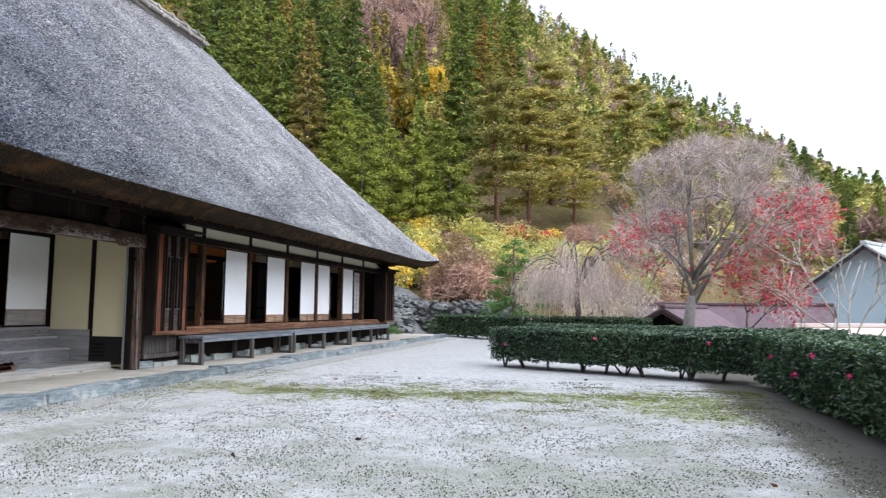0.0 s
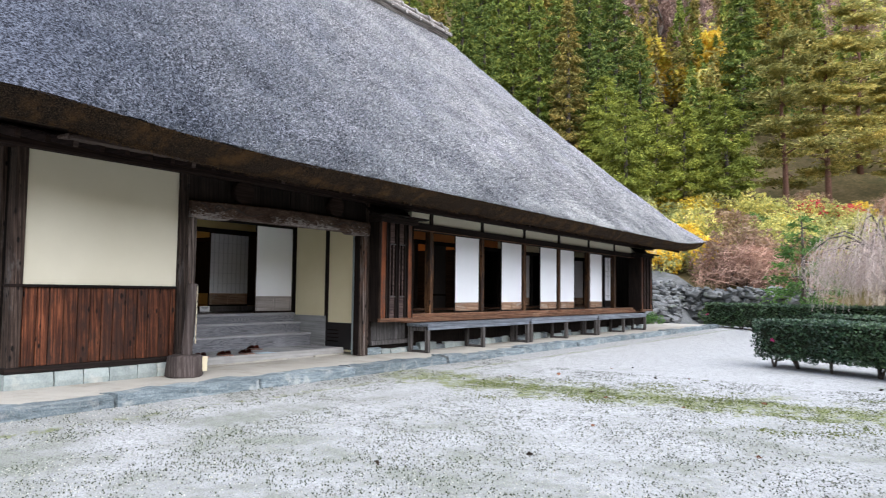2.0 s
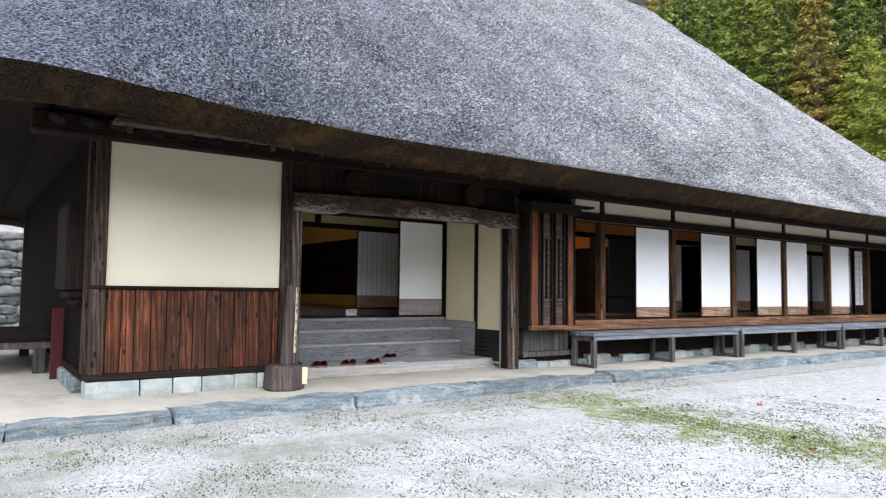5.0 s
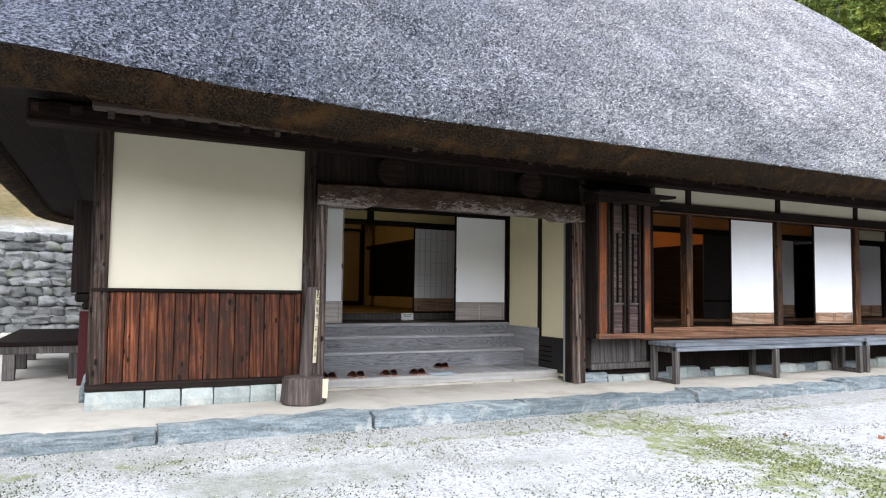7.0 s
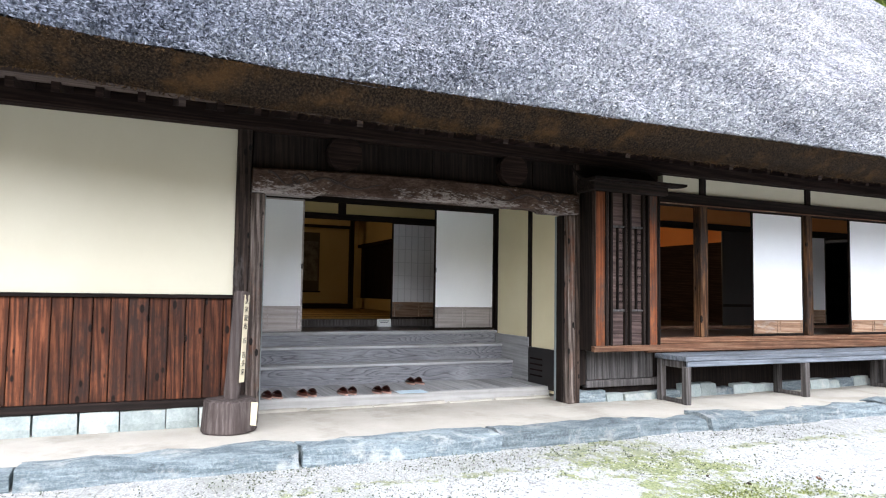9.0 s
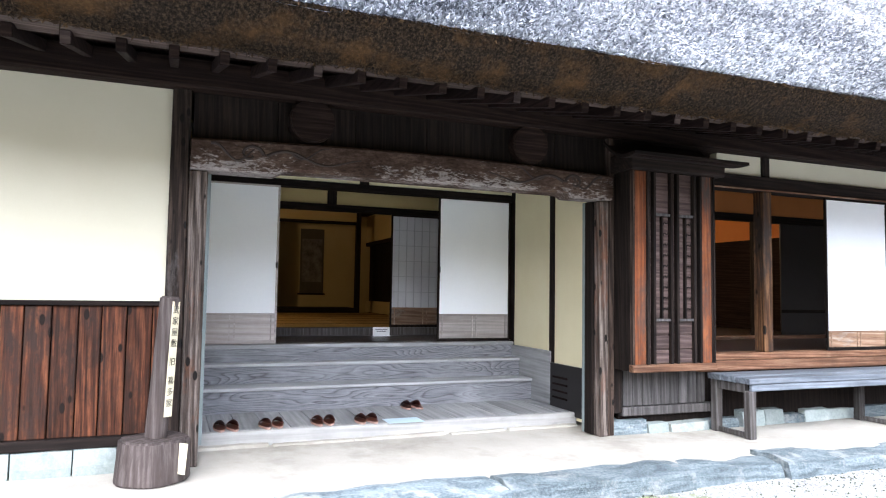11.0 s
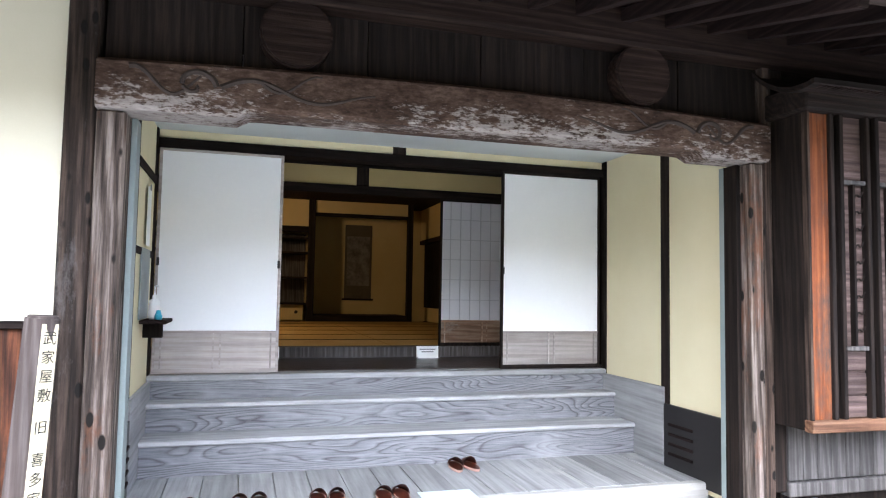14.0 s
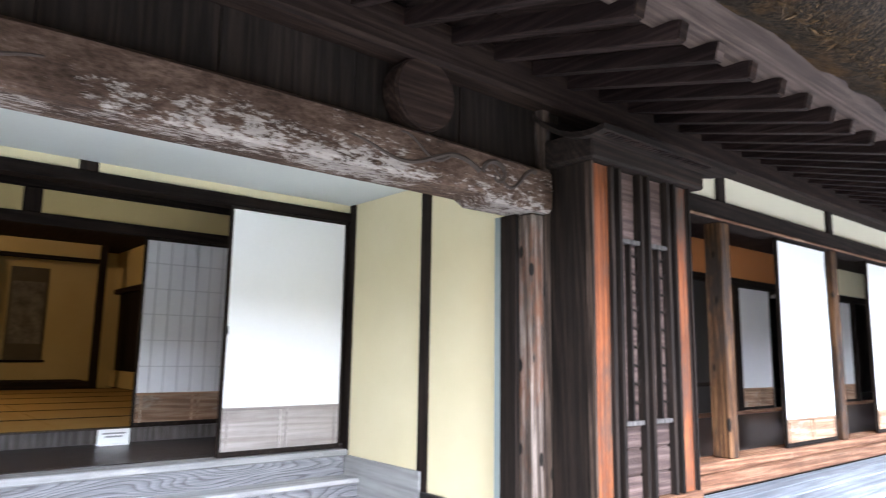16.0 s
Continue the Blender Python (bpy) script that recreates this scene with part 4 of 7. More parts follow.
# ---- sliding doors ----
def sliding_door(x, y0, y1, z0, z1, kick, kick_mat, frame_mat, label, group, category="sliding door", paper=PAPER, pulls=True, grid=None, bars=None):
    d = thing("sliding_door", (x, (y0 + y1) / 2, z0), label, category, group)
    t, e = 0.03, 0.022
    fr = boxes([(x - t, y0, z0, x, y0 + e, z1), (x - t, y1 - e, z0, x, y1, z1), (x - t, y0 + e, z0, x, y1 - e, z0 + 0.035), (x - t, y0 + e, z1 - 0.02, x, y1 - e, z1)], 0.003)
    part("frame", fr, frame_mat, d)
    if kick > 0:
        k = part("kick_panel", box(x - t * 0.8, y0 + e, z0 + 0.035, x - 0.006, y1 - e, z0 + kick), kick_mat, d, "bare wooden kick panel")
        m = (y0 + y1) / 2
        for yy in (y0 + 0.06, m - 0.025, m + 0.025, y1 - 0.06):
            part("muntin", box(x - 0.006, yy - 0.006, z0 + 0.035, x + 0.002, yy + 0.006, z0 + kick, 0.001), kick_mat, k)
        part("rail", box(x - t, y0 + e, z0 + kick, x + 0.001, y1 - e, z0 + kick + 0.018, 0.002), kick_mat, d)
    base = z0 + kick + (0.018 if kick > 0 else 0.035)
    p = bmesh.new()
    ny, nz = 8, 18
    vs = [[p.verts.new((x - 0.008 + 0.0035 * noise.noise(Vector((x, yy * 3.0, zz * 7.0))), yy, zz)) for yy in np.linspace(y0 + e, y1 - e, ny)] for zz in np.linspace(base, z1 - 0.02, nz)]
    for i in range(nz - 1):
        for j in range(ny - 1):
            p.faces.new((vs[i][j], vs[i][j + 1], vs[i + 1][j + 1], vs[i + 1][j]))
    bv = [p.verts.new((x - t + 0.004, yy, zz)) for yy, zz in ((y0 + e, base), (y1 - e, base), (y1 - e, z1 - 0.02), (y0 + e, z1 - 0.02))]
    p.faces.new(bv[::-1])
    part("paper", p, paper, d, "taut white paper", smooth=True)
    if grid:
        for i in range(1, grid[0]):
            yy = y0 + (y1 - y0) * i / grid[0]
            part("bar", box(x - 0.004, yy - 0.004, base, x + 0.004, yy + 0.004, z1 - 0.02), bars or frame_mat, d)
        for i in range(1, grid[1]):
            zz = base + (z1 - base) * i / grid[1]
            part("bar", box(x - 0.003, y0 + e, zz - 0.004, x + 0.003, y1 - e, zz + 0.004), bars or frame_mat, d)
    if pulls:
        for yy in (y0 + 0.018, y1 - 0.018):
            part("finger_pull", box(x, yy - 0.01, z0 + 0.80, x + 0.004, yy + 0.01, z0 + 0.86, 0.002), BLACK, d)
    return d


sliding_door(VX + 0.02, 7.24, 8.15, FLOOR + 0.004, 2.79, 0.30, W_KICK, W_KICK, "white paper sliding door with pale wooden kick panel, at the entrance", "entrance sliding doors")
sliding_door(VX + 0.02, 9.98, 10.915, FLOOR + 0.004, 2.79, 0.30, W_KICK, W_DARK_Z, "white paper sliding door with pale wooden kick panel, at the entrance", "entrance sliding doors")
for a, c in ((13.86, 14.85), (15.83, 16.85), (17.82, 18.82), (19.02, 19.95), (21.02, 21.98)):
    sliding_door(WALL_X - 0.01, a, c, 1.10, 2.798, 0.20, W_KICKDARK, W_DARK_Z, "white paper sliding door with worn wooden foot, half closing a bay", "bay sliding doors", pulls=False)


# ---- rooms behind the doors ----
part("hall_floor", box(-11.30, 5.1, 0.95, VX - 0.101, 11.07, FLOOR - 0.002), W_FLOOR, farmhouse, "dark polished floor boards")
for i in range(9):
    a = VX - 0.105 - i * 0.133
    part("floor_board", box(a - 0.131, 5.1, FLOOR - 0.004, a, 11.07, FLOOR + 0.002, 0.001), W_FLOOR, farmhouse)
part("tatami_sill", box(-11.40, 5.1, 1.00, -11.30, 11.3, 1.205, 0.006), W_LEG, farmhouse, "worn dark tatami sill")
part("tatami_base", box(-17.9, 5.1, 0.95, -11.41, 11.3, 1.15), W_DARK_X, farmhouse)
TAT_EDGE = mottled("tatami_border_cloth", (0.05, 0.035, 0.02), (0.08, 0.055, 0.03), 6.0, 0.8, 0.1)
for i in range(6):
    for j in range(3):
        x1, y0 = -11.42 - i * 0.93, 5.6 + j * 1.86
        mat_ob = thing("tatami_mat", (x1 - 0.46, y0 + 0.93, 1.15), "straw tatami mat with dark cloth borders", "tatami mat", "tatami mats in the reception room")
        part("straw", box(x1 - 0.925, y0 + 0.003, 1.152, x1, y0 + 1.855, 1.202, 0.004), TATAMI, mat_ob)
        part("border", box(x1 - 0.025, y0 + 0.003, 1.203, x1, y0 + 1.855, 1.206), TAT_EDGE, mat_ob)
        part("border", box(x1 - 0.925, y0 + 0.003, 1.203, x1 - 0.90, y0 + 1.855, 1.206), TAT_EDGE, mat_ob)
# inner partition with plaster above it
part("inner_head", box(-11.38, 5.1, 2.68, -11.28, 11.3, 2.765, 0.004), W_DARK_Y, farmhouse)
part("inner_plaster", box(-11.36, 5.1, 2.766, -11.30, 8.90, 2.945), PLASTER_OCHRE, farmhouse, "dim ochre plaster")
part("inner_plaster", box(-11.36, 9.02, 2.766, -11.30, 11.3, 2.945), PLASTER_OCHRE, farmhouse, "dim ochre plaster")
part("inner_strut", box(-11.37, 8.90, 2.766, -11.285, 9.02, 2.945, 0.004), W_DARK_Z, farmhouse)
part("inner_beam", box(-11.40, 5.1, 2.946, -11.26, 11.3, 3.42, 0.004), W_DARK_Y, farmhouse)
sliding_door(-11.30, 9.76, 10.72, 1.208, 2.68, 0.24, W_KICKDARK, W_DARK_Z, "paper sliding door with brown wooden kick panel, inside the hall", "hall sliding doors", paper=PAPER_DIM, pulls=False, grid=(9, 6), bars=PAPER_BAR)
part("hall_wall", box(VX - 0.12, 5.06, 0.9, VX - 0.02, 7.22, 3.42), W_DARK_Z, farmhouse)
part("hall_wall", box(-17.9, 11.3, 0.95, -10.3, 11.4, 3.42), W_DARK_Z, farmhouse, "dark partition")
part("hall_wall", box(-17.9, 5.06, 0.95, -10.3, 5.2, 3.42), PLASTER_OCHRE, farmhouse)
# alcove with a hanging scroll, and shelves beside it
TK = -17.0
part("alcove_back", box(-17.95, 8.0, 1.15, -17.85, 11.3, 3.42), PLASTER_OCHRE, farmhouse, "ochre alcove wall")
part("alcove_post", box(TK - 0.12, 8.95, 1.2, TK, 9.07, 3.42, 0.006), W_DARK_Z, farmhouse)
part("alcove_post", box(TK - 0.12, 10.76, 1.2, TK, 10.86, 3.42, 0.006), W_DARK_Z, farmhouse)
part("alcove_lintel", box(TK - 0.12, 9.071, 3.08, TK - 0.02, 10.759, 3.14, 0.004), W_DARK_Y, farmhouse)
part("alcove_plaster", box(TK - 0.10, 9.071, 3.141, TK - 0.04, 10.759, 3.42), PLASTER_OCHRE, farmhouse)
part("alcove_floor", box(-17.85, 9.071, 1.15, TK, 10.759, 1.31, 0.006), W_DARK_Y, farmhouse, "raised dark alcove floor")
part("alcove_side", box(-17.85, 8.96, 1.2, TK - 0.12, 9.06, 3.42), PLASTER_OCHRE, farmhouse)
part("right_panel", box(-17.9, 11.22, 1.2, -12.4, 11.298, 1.45), PLASTER_OCHRE, farmhouse, "pale low wall panel")
part("right_panel", box(-17.9, 11.22, 2.76, -12.4, 11.298, 3.42), PLASTER_OCHRE, farmhouse, "ochre wall above the rail")
part("right_rail", box(-17.9, 11.2, 2.68, -11.41, 11.298, 2.759, 0.004), W_DARK_X, farmhouse)
part("left_head", box(TK - 0.12, 5.2, 2.78, TK, 8.949, 2.88, 0.004), W_DARK_Y, farmhouse)
part("left_plaster", box(TK - 0.10, 5.2, 2.881, TK - 0.04, 8.949, 3.42), PLASTER_OCHRE, farmhouse)
part("shelf_back", box(-17.95, 5.2, 1.15, -17.70, 7.999, 3.42), PLASTER_OCHRE, farmhouse)
part("shelf_back", box(-17.84, 8.0, 1.2, -17.6, 8.949, 2.78), W_GREY_Z, farmhouse)
for z in (1.51, 1.97, 2.41, 2.67):
    part("shelf", box(-17.60, 5.3, z - 0.015, TK - 0.02, 8.948, z + 0.015, 0.003), W_DARK_Y, farmhouse)
for a in (5.3, 6.2, 7.1, 8.0):
    cab = part("cabinet_door", box(-17.2, a + 0.02, 1.22, -17.15, a + 0.90, 1.49, 0.004), PLASTER_OCHRE, farmhouse, "papered low cabinet door")
    bm = cylinder(0, 0, -0.008, 0.008, 0.03, sides=14)
    bmesh.ops.transform(bm, matrix=pose(-17.145, a + 0.78, 1.36, 0, 90, 0), verts=bm.verts)
    part("pull", bm, BLACK, cab)
part("room_ceiling", box(-17.9, 5.1, 3.36, -11.41, 11.3, 3.40), W_DARK_X, farmhouse)
part("hall_ceiling", box(-11.26, 5.1, 3.36, VX - 0.13, 11.3, 3.40), W_DARK_X, farmhouse)
SILK = mottled("grey_scroll_silk", (0.065, 0.055, 0.04), (0.10, 0.085, 0.06), 4.0, 0.8, 0.1)
SCROLL_PIC = mottled("ink_landscape", (0.02, 0.019, 0.017), (0.22, 0.20, 0.165), 4.5, 0.85, 0.05, 12, 0.001)
scroll = thing("hanging_scroll", (-17.83, 9.83, 1.56), "dark hanging scroll with an ink landscape in the alcove", "hanging scroll")
part("mount", box(-17.845, 9.72, 1.60, -17.835, 10.24, 3.02), SILK, scroll)
part("picture", box(-17.834, 9.76, 1.85, -17.830, 10.20, 2.80), SCROLL_PIC, scroll, "ink landscape")
bm = cylinder(0, 0, -0.30, 0.30, 0.018, sides=12)
bmesh.ops.transform(bm, matrix=pose(-17.835, 9.98, 1.59, 90, 0, 0), verts=bm.verts)
part("roller", bm, W_DARK_Y, scroll)
# small warm lamps of the rooms: unseen, added to give the walls their glow
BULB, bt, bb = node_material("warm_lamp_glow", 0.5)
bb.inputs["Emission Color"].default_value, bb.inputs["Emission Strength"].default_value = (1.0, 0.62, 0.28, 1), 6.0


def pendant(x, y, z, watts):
    lp = thing("pendant_lamp", (x, y, z), "unseen warm lamp added under the ceiling, shaped as a pendant", "lamp", "room lamps")
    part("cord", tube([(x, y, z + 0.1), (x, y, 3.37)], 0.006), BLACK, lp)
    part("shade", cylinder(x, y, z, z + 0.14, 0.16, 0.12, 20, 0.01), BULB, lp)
    ld = bpy.data.lights.new("added_room_light", 'POINT')
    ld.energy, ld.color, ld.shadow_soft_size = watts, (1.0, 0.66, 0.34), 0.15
    lo = new("added_room_light", ld)
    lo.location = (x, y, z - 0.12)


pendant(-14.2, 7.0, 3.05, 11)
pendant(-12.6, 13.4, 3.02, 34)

# placards on the tatami sill
CARD = mottled("white_card", (0.78, 0.78, 0.78), (0.83, 0.83, 0.83), 4.0, 0.6, 0.05)
INK = mottled("printed_grey", (0.25, 0.25, 0.26), (0.32, 0.32, 0.33), 6.0, 0.7, 0.02)
for y in (9.62, 8.10):
    pl = thing("placard", (-11.2, y, FLOOR), "small white printed placard standing on the hall floor", "placard", "hall placards")
    part("card", box(-11.215, y - 0.11, FLOOR + 0.003, -11.205, y + 0.11, FLOOR + 0.115), CARD, pl)
    part("foot", box(-11.25, y - 0.10, FLOOR + 0.002, -11.17, y + 0.10, FLOOR + 0.012), CARD, pl)
    for zz, w in ((0.085, 0.08), (0.062, 0.06)):
        part("print_bar", box(-11.204, y - w, FLOOR + zz - 0.006, -11.2025, y + w, FLOOR + zz + 0.006), INK, pl)

# veranda corridor and the rooms behind the bays
part("veranda_floor", box(-10.20, 11.1, 0.95, -8.402, 25.55, 1.075), W_FLOOR, farmhouse, "dark polished veranda floor")
part("inner_floor", box(BACK_X, 11.41, 0.95, -10.201, 25.55, 1.09), W_FLOOR, farmhouse)
part("veranda_ceiling", box(-10.2, 11.1, 3.30, -8.37, 25.55, 3.34), W_DARK_X, farmhouse)
part("inner_ceiling", box(BACK_X, 11.41, 3.38, -10.2, 25.55, 3.41), W_DARK_X, farmhouse)
part("inner_rail", box(-10.30, 11.41, 2.76, -10.18, 25.55, 2.86, 0.004), W_DARK_Y, farmhouse)
part("inner_groove", box(-10.32, 11.41, 1.076, -10.20, 25.55, 1.13, 0.004), W_SILL, farmhouse)
part("inner_clay", box(-10.27, 11.41, 2.861, -10.215, 18.9, 3.30), PLASTER_RED, farmhouse, "orange clay wall above the rail")
part("inner_clay", box(-10.27, 18.9, 2.861, -10.215, 25.55, 3.30), PLASTER_WARM, farmhouse)
for y in (11.45, 12.97, 14.95, 16.95, 18.92, 20.93, 22.95, 25.4):
    part("inner_post", box(-10.31, y - 0.07, 1.131, -10.17, y + 0.07, 2.759, 0.004), W_DARK_Z, farmhouse)
FUSUMA = mottled("black_panel_door", (0.013, 0.012, 0.012), (0.024, 0.02, 0.018), 2.0, 0.5, 0.1)
for a, c in ((11.53, 12.88), (15.4, 16.3), (18.99, 19.9)):
    dp = thing("panel_door", (-10.24, (a + c) / 2, 1.13), "dark panelled sliding door inside the veranda", "sliding door", "dark veranda doors")
    part("panel", box(-10.255, a, 1.132, -10.235, c, 2.758, 0.002), FUSUMA, dp)
    part("rail", box(-10.234, a, 1.45, -10.225, c, 1.50, 0.002), W_DARK_Y, dp)
for a, c in ((17.03, 17.95), (20.05, 20.86), (23.05, 23.95), (24.0, 24.9)):
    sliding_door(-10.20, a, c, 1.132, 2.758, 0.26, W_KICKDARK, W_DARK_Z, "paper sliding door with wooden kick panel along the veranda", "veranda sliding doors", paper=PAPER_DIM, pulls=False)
part("room_divider", box(BACK_X, 16.95, 2.72, -10.32, 17.05, 3.38), PLASTER_RED, farmhouse, "orange clay wall")
part("room_divider", box(BACK_X, 16.93, 1.09, -10.32, 17.06, 2.718), W_DARK_X, farmhouse, "dark boarding")
part("room_divider", box(-14.6, 11.41, 1.09, -14.5, 16.95, 3.38), PLASTER_RED, farmhouse, "orange clay wall")
part("room_divider", box(-14.5, 11.41, 1.09, -14.44, 16.95, 2.35), W_DARK_Z, farmhouse, "dark boarding below the clay wall")
for a, c in ((22.05, 22.86), (23.06, 23.9)):
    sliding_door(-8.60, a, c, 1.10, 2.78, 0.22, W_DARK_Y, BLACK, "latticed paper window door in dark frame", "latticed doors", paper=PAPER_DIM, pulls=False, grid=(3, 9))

# ---- entrance things ----
SLIPPER = mottled("red_brown_slipper_vinyl", (0.075, 0.018, 0.010), (0.13, 0.032, 0.018), 8.0, 0.35, 0.1, 80, 0.001, None, 0.6, 0.5)
SOLE = mottled("pink_sole", (0.36, 0.22, 0.18), (0.44, 0.28, 0.23), 8.0, 0.6)


def slipper():
    s = thing("slipper", (0, 0, 0), "shiny red-brown house slipper on the entrance platform", "slipper", "slippers at the entrance")
    bm = bmesh.new()
    n = 22
    def outline(i, k=1.0):
        a = 2 * math.pi * i / n
        w = 0.047 + 0.008 * math.cos(a)
        return (0.135 * math.cos(a) * k, w * math.sin(a) * k)
    lo = [bm.verts.new((*outline(i, 0.97), 0.001)) for i in range(n)]
    hi = [bm.verts.new((*outline(i), 0.018)) for i in range(n)]
    for i in range(n):
        j = (i + 1) % n
        bm.faces.new((lo[i], lo[j], hi[j], hi[i]))
    bm.faces.new(lo[::-1]), bm.faces.new(hi)
    part("sole", bm, SOLE, s, "pinkish sole")
    bm = bmesh.new()
    rows = []
    for i in range(9):
        t = i / 8
        x = 0.005 + 0.13 * t
        half = 0.052 * math.sqrt(max(0.02, 1 - (max(0.0, x) / 0.142) ** 2.4))
        hgt = 0.018 + (0.062 - 0.035 * t) * math.sqrt(max(0.05, 1 - t ** 3))
        rows.append([bm.verts.new((x, half * math.cos(b), 0.016 + (hgt - 0.016) * math.sin(b))) for b in np.linspace(0, math.pi, 10)])
    for a, c in zip(rows, rows[1:]):
        for k in range(9):
            bm.faces.new((a[k], a[k + 1], c[k + 1], c[k]))
    bmesh.ops.solidify(bm, geom=bm.faces[:], thickness=0.004)
    part("vamp", bm, SLIPPER, s, smooth=True)
    bm = bmesh.new()
    ring = [bm.verts.new((*outline(i, 0.93), 0.0185)) for i in range(n)]
    bm.faces.new(ring)
    bmesh.ops.solidify(bm, geom=bm.faces[:], thickness=-0.003)
    part("insole", bm, SLIPPER, s)
    return s


first = slipper()
spots = [(-8.86, 7.57), (-8.87, 7.95), (-8.88, 8.40), (-8.85, 8.79), (-9.44, 9.43)]
k = 0
rs = random.Random(5)
for x, y in spots:
    for dy in (-0.054, 0.054):
        m = pose(x + rs.uniform(-0.01, 0.01), y + dy, 0.488, 0, 0, 180 + rs.uniform(-8, 8))
        if k == 0:
            first.matrix_basis = m
        else:
            copy_thing(first, m)
        k += 1
BLUE_CARD = mottled("pale_blue_sheet", (0.50, 0.62, 0.70), (0.56, 0.68, 0.75), 3.0, 0.5, 0.05)
solid("paper_sheet", box(-8.92, 8.96, 0.488, -8.70, 9.30, 0.491), BLUE_CARD, "pale blue laminated sheet lying on the platform", "sheet")

shelf = thing("wall_shelf", (-9.5, 7.3, 1.52), "small dark shelf on the entrance side wall", "shelf")
part("board", box(-9.92, 7.234, 1.50, -9.50, 7.40, 1.525, 0.004), W_DARK_X, shelf)
part("bracket", box(-9.72, 7.234, 1.40, -9.69, 7.36, 1.499, 0.004), W_DARK_Z, shelf)
part("back_panel", box(-9.92, 7.224, 1.526, -9.52, 7.233, 2.0), METAL_GREY, shelf)
WHITE_PLASTIC = mottled("white_plastic", (0.75, 0.77, 0.78), (0.8, 0.82, 0.83), 5.0, 0.35, 0.02)
BLUE_PLASTIC = mottled("blue_plastic", (0.04, 0.28, 0.42), (0.06, 0.35, 0.5), 5.0, 0.35, 0.02)
bottle = thing("pump_bottle", (-9.62, 7.31, 1.526), "white hand-sanitizer pump bottle on the shelf", "bottle")
part("body", cylinder(-9.62, 7.31, 1.527, 1.66, 0.036, 0.034, 18, 0.008), WHITE_PLASTIC, bottle)
part("collar", cylinder(-9.62, 7.31, 1.661, 1.69, 0.016, 0.014, 14), WHITE_PLASTIC, bottle)
part("pump", tube([(-9.62, 7.31, 1.69), (-9.62, 7.31, 1.745), (-9.585, 7.33, 1.75), (-9.565, 7.34, 1.738)], 0.006), WHITE_PLASTIC, bottle)
part("label", cylinder(-9.62, 7.31, 1.55, 1.62, 0.0375, 0.0365, 18), CARD, bottle)
jar = thing("jar", (-9.56, 7.34, 1.526), "small blue jar beside the bottle", "jar")
part("body", cylinder(-9.55, 7.345, 1.527, 1.565, 0.024, 0.024, 16, 0.004), BLUE_PLASTIC, jar)
part("lid", cylinder(-9.55, 7.345, 1.566, 1.59, 0.02, 0.012, 16), BLUE_PLASTIC, jar)
notice = thing("paper_notice", (-9.75, 7.24, 2.1), "white paper notes hanging from a hook on the wall", "notice")
part("sheet", box(-9.80, 7.238, 2.02, -9.64, 7.243, 2.42), CARD, notice)
part("clip", box(-9.74, 7.244, 2.40, -9.70, 7.25, 2.44, 0.002), METAL_GREY, notice)
part("wall_rail", box(-10.10, 7.222, 2.38 + 0.12, -9.28, 7.236, 2.56, 0.003), W_DARK_X, farmhouse)
part("wall_rail", box(-10.10, 7.222, 1.95, -9.28, 7.23, 2.0, 0.003), W_DARK_X, farmhouse)

# ---- sign post standing in a log ----
sign = thing("sign_post", (-7.90, 7.0, TERRACE), "wooden name post with a paper strip, standing in a sawn log", "sign post")
bm = cylinder(-7.90, 7.02, TERRACE + 0.002, 0.648, 0.252, 0.225, 28, 0.014)
for v in bm.verts:
    v.co += 0.012 * noise.noise_vector(v.co * 5)
W_LOG = wood("log_wood", (0.035, 0.026, 0.023), (0.075, 0.058, 0.053), (0.15, 0.128, 0.122), "z", 0.85, 0.8, grain=0.36)
part("log", bm, W_LOG, sign, "sawn grey-brown log")
pole = cylinder(0, 0, 0, 0.97, 0.072, 0.066, 18, 0.01)
bmesh.ops.transform(pole, matrix=pose(-7.88, 7.03, 0.645, -3.5, 1, 0), verts=pole.verts)
part("post", pole, W_LOG, sign)
STRIP = mottled("yellowed_paper", (0.60, 0.52, 0.36), (0.68, 0.61, 0.44), 5.0, 0.7, 0.05)
strip_face = pose(-7.807, 7.114, 1.19, 90, 3.0, 136)
bm = box(-0.034, -0.39, 0.0, 0.034, 0.39, 0.004)
bmesh.ops.transform(bm, matrix=strip_face, verts=bm.verts)
paper_strip = part("paper_strip", bm, STRIP, sign, "yellowed paper strip with brushed characters")
BRUSH = mottled("brush_ink", (0.015, 0.014, 0.013), (0.03, 0.028, 0.026), 6.0, 0.7, 0.02)
zc = 0.33
for ch in "武家屋敷 旧 喜多家":
    if ch == " ":
        zc -= 0.05
        continue
    cu = bpy.data.curves.new("character", 'FONT')
    cu.body, cu.size, cu.align_x, cu.align_y, cu.extrude = ch, 0.058, 'CENTER', 'CENTER', 0.0006
    cu.materials.append(BRUSH)
    tx = new("character", cu)
    tx.matrix_basis = strip_face @ Matrix.Translation((0, zc, 0.0055))
    tx.parent = paper_strip
    zc -= 0.076
bm = box(-0.055, -0.10, 0.0, 0.055, 0.10, 0.004)
bmesh.ops.transform(bm, matrix=pose(-7.728, 7.190, 0.53, 84, 0, 46), verts=bm.verts)
part("paper_label", bm, STRIP, sign, "yellowed paper label")

